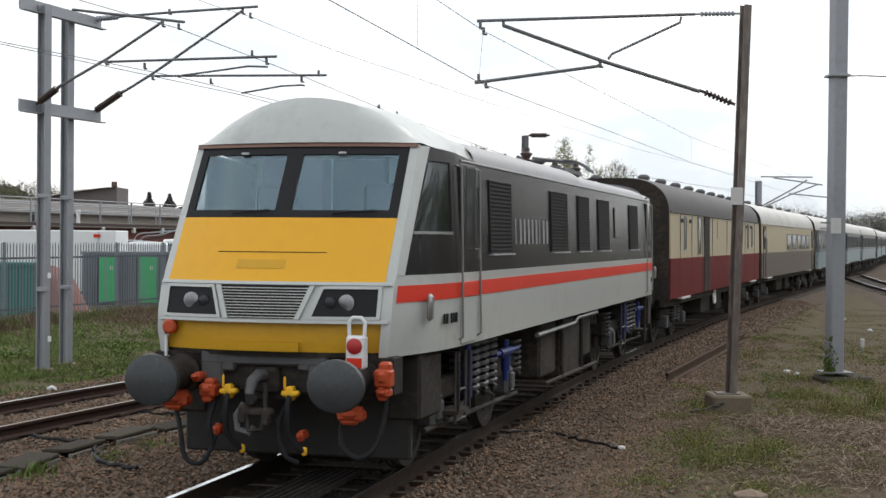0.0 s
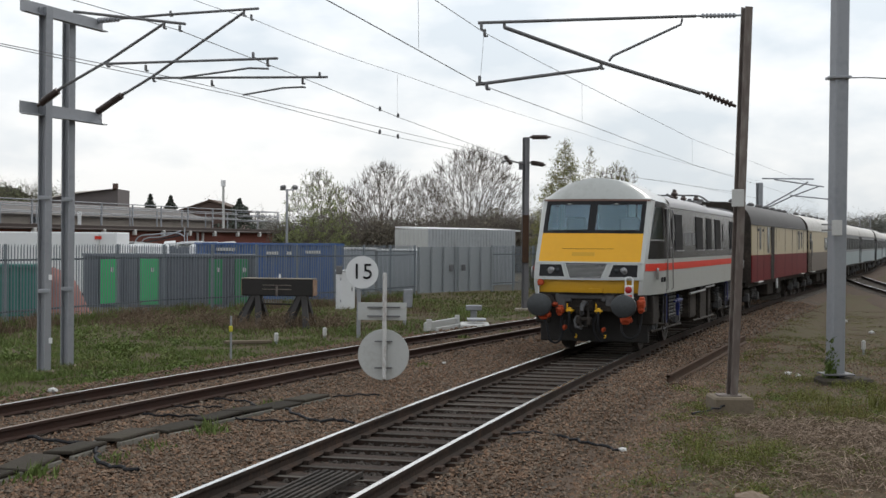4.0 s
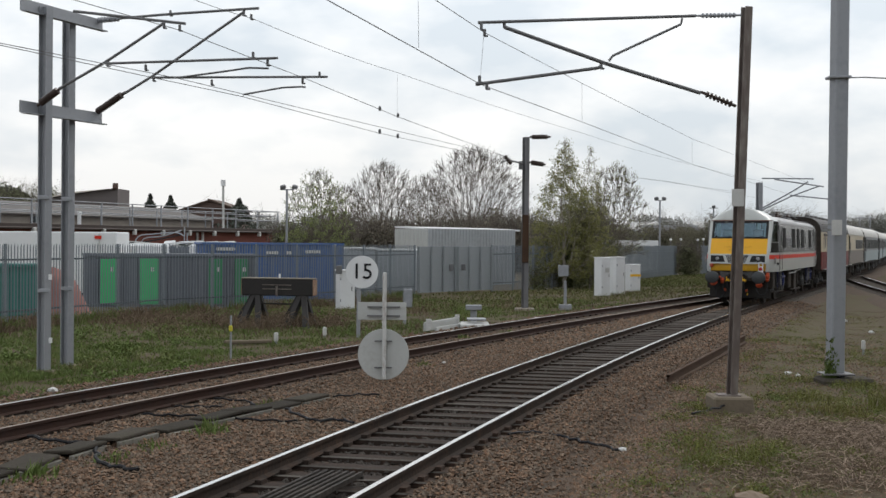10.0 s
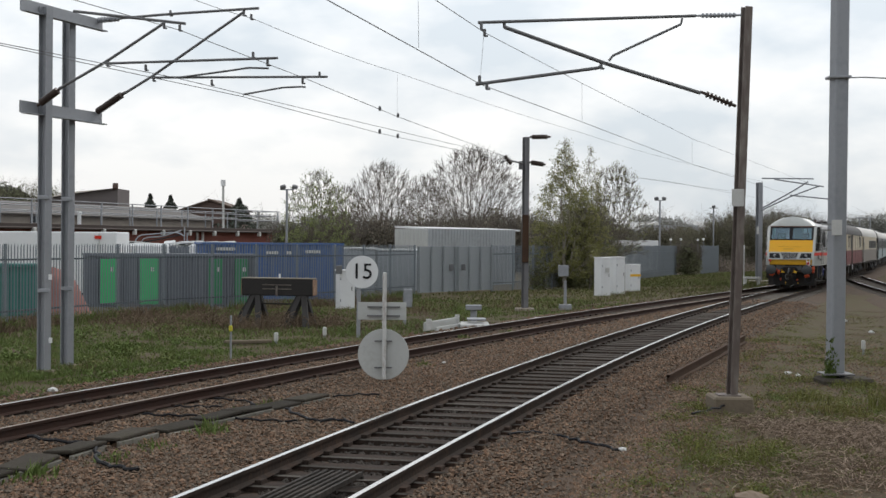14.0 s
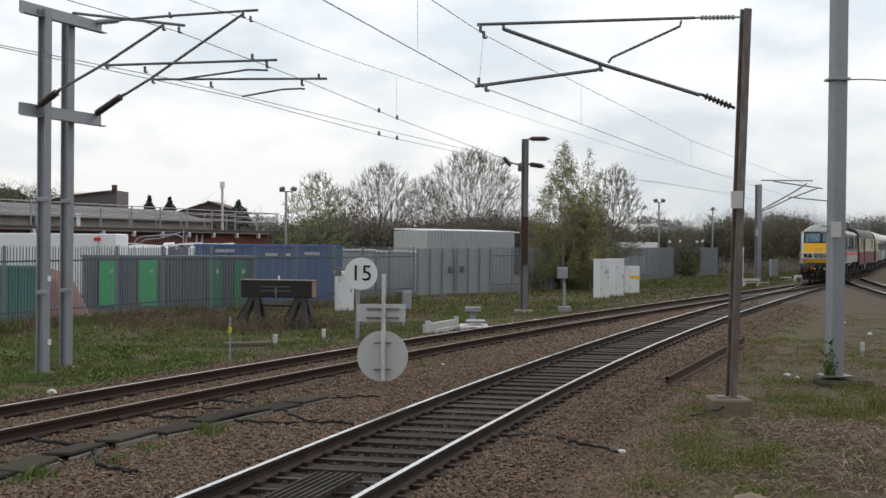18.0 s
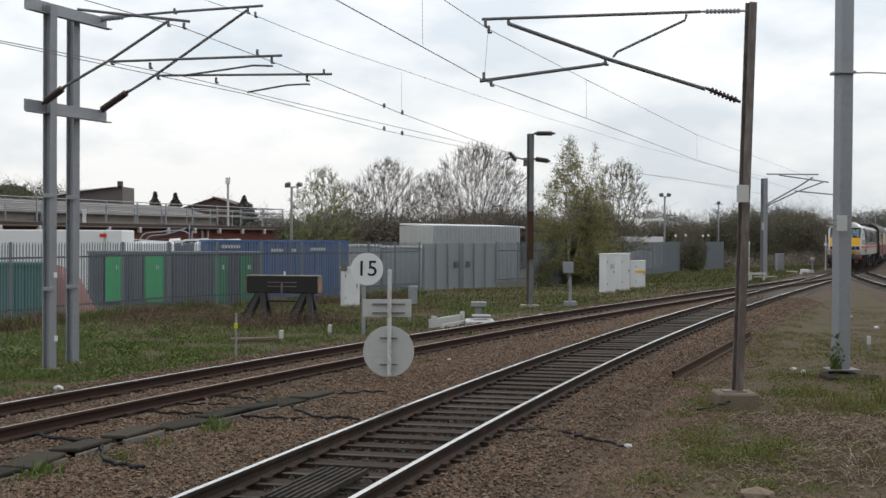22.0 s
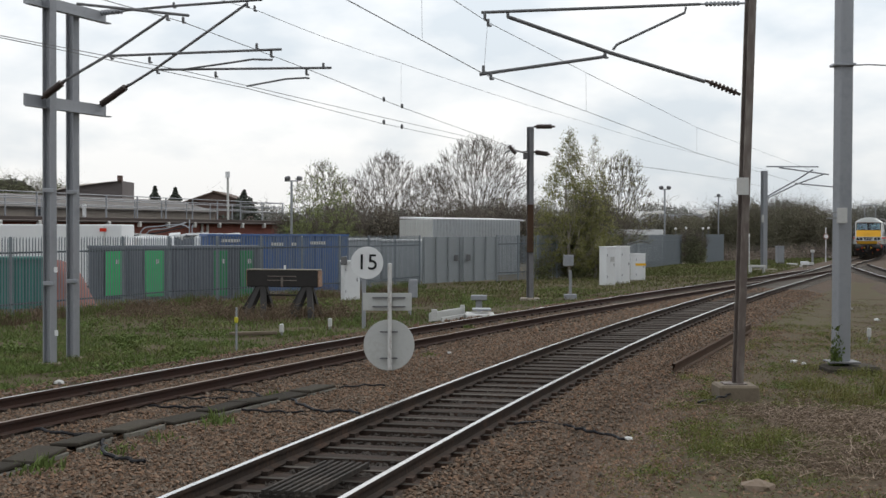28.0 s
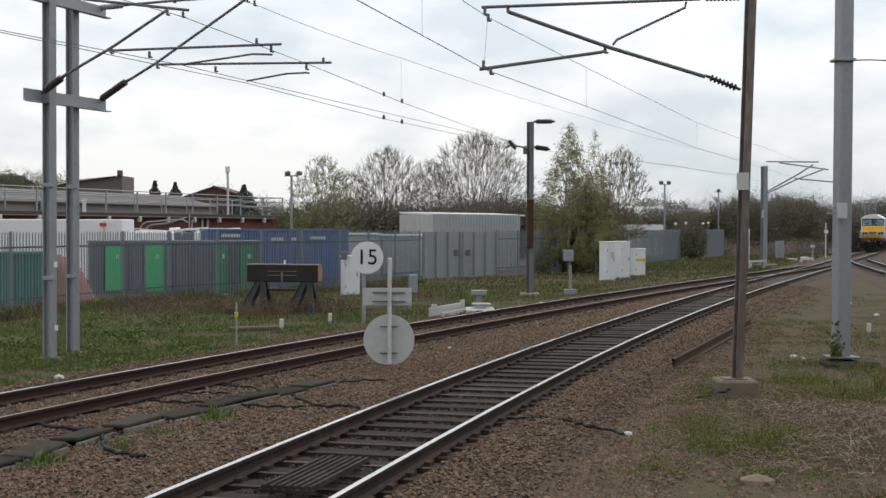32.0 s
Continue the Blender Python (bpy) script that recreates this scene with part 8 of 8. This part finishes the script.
# ---- loose ballast stones ----
def stones(name, label, rows, material, seed):
    rng = np.random.default_rng(seed)
    s = np.array(rows)
    n = len(s)
    unit = np.array([[1, 0, 0], [0, 1, 0], [-1, 0, 0], [0, -1, 0], [0, 0, 0.7], [0, 0, -0.7]], float)
    V = unit[None] * s[:, 3][:, None, None] * rng.uniform(0.6, 1.35, (n, 6, 1))
    V += rng.normal(0, 0.22, (n, 6, 3)) * s[:, 3][:, None, None]
    a = rng.uniform(0, 6.28, n)
    c, si = np.cos(a), np.sin(a)
    V[:, :, 0], V[:, :, 1] = V[:, :, 0] * c[:, None] - V[:, :, 1] * si[:, None], V[:, :, 0] * si[:, None] + V[:, :, 1] * c[:, None]
    V += s[:, None, :3]
    f = np.array([[0, 1, 4], [1, 2, 4], [2, 3, 4], [3, 0, 4], [1, 0, 5], [2, 1, 5], [3, 2, 5], [0, 3, 5]])
    F = (np.arange(n)[:, None, None] * 6 + f[None]).reshape(-1, 3)
    return from_rows(name, V.reshape(-1, 3).tolist(), [tuple(r) for r in F.tolist()], material, None, label, "stuff")


def bed_rows(n, seed, fx, ya, yb, lo, hi, size, power, crib):
    rng = random.Random(seed)
    out = []
    while len(out) < n:
        y = ya + (yb - ya) * rng.random() ** power
        o = rng.uniform(lo, hi)
        if 0.60 < abs(o) < 0.95:
            continue
        if fx is main_x and o > 1.7 and rng.random() > ((2.9 - o) / 1.2) ** 1.6:
            continue
        if fx is main_x and o < 0 and fx(y) + o < loop_x(y) + 0.95:
            continue
        ss = (fx(y + 0.1) - fx(y - 0.1)) / 0.2
        t = Vector((ss, 1, 0)).normalized()
        x, yy = fx(y) + t.y * o, y - t.x * o
        top = np.interp(abs(o), [0, 0.75, 0.96, 1.35, 2.9, 3.5, 5.0], [crib, crib, -0.168, -0.160, -0.170, -0.23, -0.25])
        if fx is main_x and o > 1.6:
            top = max(np.interp(o, [1.6, 1.8, 2.45], [-0.165, -0.18, -0.36]), ground_z(x, yy))
        out.append((x, yy, top + rng.gauss(0, 0.012), size * rng.uniform(0.5, 1.35)))
    return out


stones("ballast_stones", "loose reddish-brown ballast stones along the main line", [r for r in bed_rows(88000, 1, main_x, 11, 34, -3.8, 2.8, 0.023, 1.25, -0.23) + bed_rows(24000, 2, main_x, 34, 62, -2.2, 2.65, 0.032, 1.1, -0.23) if abs(r[0] - main_x(r[1])) > 1.0], "stone", 1)
def earth_rows(n, seed):
    rng = random.Random(seed)
    out = []
    while len(out) < n:
        y = 13 + 26 * rng.random() ** 1.2
        x = rng.uniform(main_x(y) + 2.2, 0.33 * y + 0.3)
        if rng.random() < min(0.86, (x - main_x(y) - 2.2) / 1.6):
            continue
        out.append((x, y, ground_z(x, y), 0.022 * rng.uniform(0.4, 1.5)))
    return out


stones("scattered_stones", "brown stones scattered on the bare earth", earth_rows(30000, 9), "stone", 9)
stones("ballast_stones", "dark grey-brown ballast between the rails", bed_rows(11000, 5, main_x, 11, 45, -0.6, 0.6, 0.036, 1.2, -0.225), "dark_stone", 3)
stones("ballast_stones", "dusty brown ballast burying the loop sleepers", bed_rows(9000, 6, loop_x, 13, 45, -0.62, 0.62, 0.024, 1.2, -0.178), "stone", 6)
stones("ballast_stones", "loose reddish-brown ballast stones along the loop line", bed_rows(38000, 3, loop_x, 13, 36, -2.3, 3.7, 0.024, 1.2, -0.18) + bed_rows(6000, 4, loop_x, 36, 64, -2.0, 2.4, 0.05, 1.1, -0.22), "stone", 2)


# ---- sleepers ----
def sleepers(parent, fx, ya, yb, yj, gap, drop, seed):
    """Single sleepers as far as yj, then the rest joined."""
    rng = random.Random(seed)
    me = None
    rest = bmesh.new()
    for p, t, n in along(fx, ya, yb, gap):
        m = Matrix.Translation((p.x, p.y, drop + rng.uniform(-0.012, 0.008))) @ Matrix.Rotation(-math.atan2(t.x, t.y) + rng.gauss(0, 0.012), 4, "Z")
        if p.y < yj:
            if me is None:
                bm = boxes(((0, 0, -0.065), (2.6, 0.26, 0.13)), bevel=0.015)
                for f in bm.faces:
                    f.material_index = 0
                k = len(bm.faces)
                for o in (-0.7535, 0.7535):
                    box(bm, (o - 0.11, 0, 0.02), (0.07, 0.17, 0.05))
                    box(bm, (o + 0.11, 0, 0.02), (0.07, 0.17, 0.05))
                for i, f in enumerate(bm.faces):
                    f.material_index = 0 if i < k else 1
                ob = part("sleeper", bm, (M["sleeper"], M["rail_side"]), parent)
                me = ob.data
            else:
                ob = new("sleeper", me)
                ob.parent = parent
            ob.matrix_basis = m
        else:
            box(rest, (0, 0, -0.065), (2.6, 0.26, 0.13), m=m)
    ob = part("far_sleepers", rest, M["sleeper"], parent, "far sleepers of the line")
    tagged(ob, kind="stuff")


sleepers(main_track, main_x, -29, 110, 62, 0.70, -0.158, 1)
sleepers(loop_track, loop_x, -29, 88, 50, 0.72, -0.175, 2)
sleepers(bay_track, bay_x, 60, 108, 75, 0.72, -0.165, 3)


# ---- what moves ----
FRONT = ((0, 12.5), (1, 16.46), (2, 20.45), (3, 24.75), (6, 37.6), (8, 46.1), (10, 54.4), (13, 67.3), (17, 84.0), (19, 92.3), (23, 109.3), (28, 130.5), (32, 146.0))


def motions():
    # length along the main line, from its plan
    step = 0.05
    Y = np.arange(5, 460, step)
    X = np.array([main_x(v) for v in Y])
    S = np.concatenate([[0], np.cumsum(np.hypot(np.diff(X), np.diff(Y)))])
    ft, fy = np.array(FRONT).T
    fs = np.interp(fy, Y, S)
    slope = np.gradient(fs, ft)

    def run(t):
        i = min(max(np.searchsorted(ft, t) - 1, 0), len(ft) - 2)
        h = ft[i + 1] - ft[i]
        k = (t - ft[i]) / h
        return ((2 * k ** 3 - 3 * k * k + 1) * fs[i] + (k ** 3 - 2 * k * k + k) * h * slope[i] + (3 * k * k - 2 * k ** 3) * fs[i + 1] + (k ** 3 - k * k) * h * slope[i + 1])

    def spot(s):
        return Vector((np.interp(s, S, X), np.interp(s, S, Y), 0))

    start = 0.0
    for ob, length, pivot in train:
        rows = []
        for i in range(65):
            t = i * 0.5
            s = run(t) + start
            a, b = spot(s + pivot), spot(s + length - pivot)
            d = (b - a).normalized()
            rows.append((t, Matrix.Translation(a - d * pivot) @ Matrix.Rotation(-math.atan2(d.x, d.y), 4, "Z")))
        walk(ob, rows)
        start += length + (0.25 if ob is loco else 0.05)
    for ob, y, r in wheelsets:
        n = int(32 / 0.1)
        walk(ob, [(i * 0.1, pose(0, y, r, -math.degrees((run(i * 0.1) - run(0)) / r))) for i in range(n + 1)])


motions()
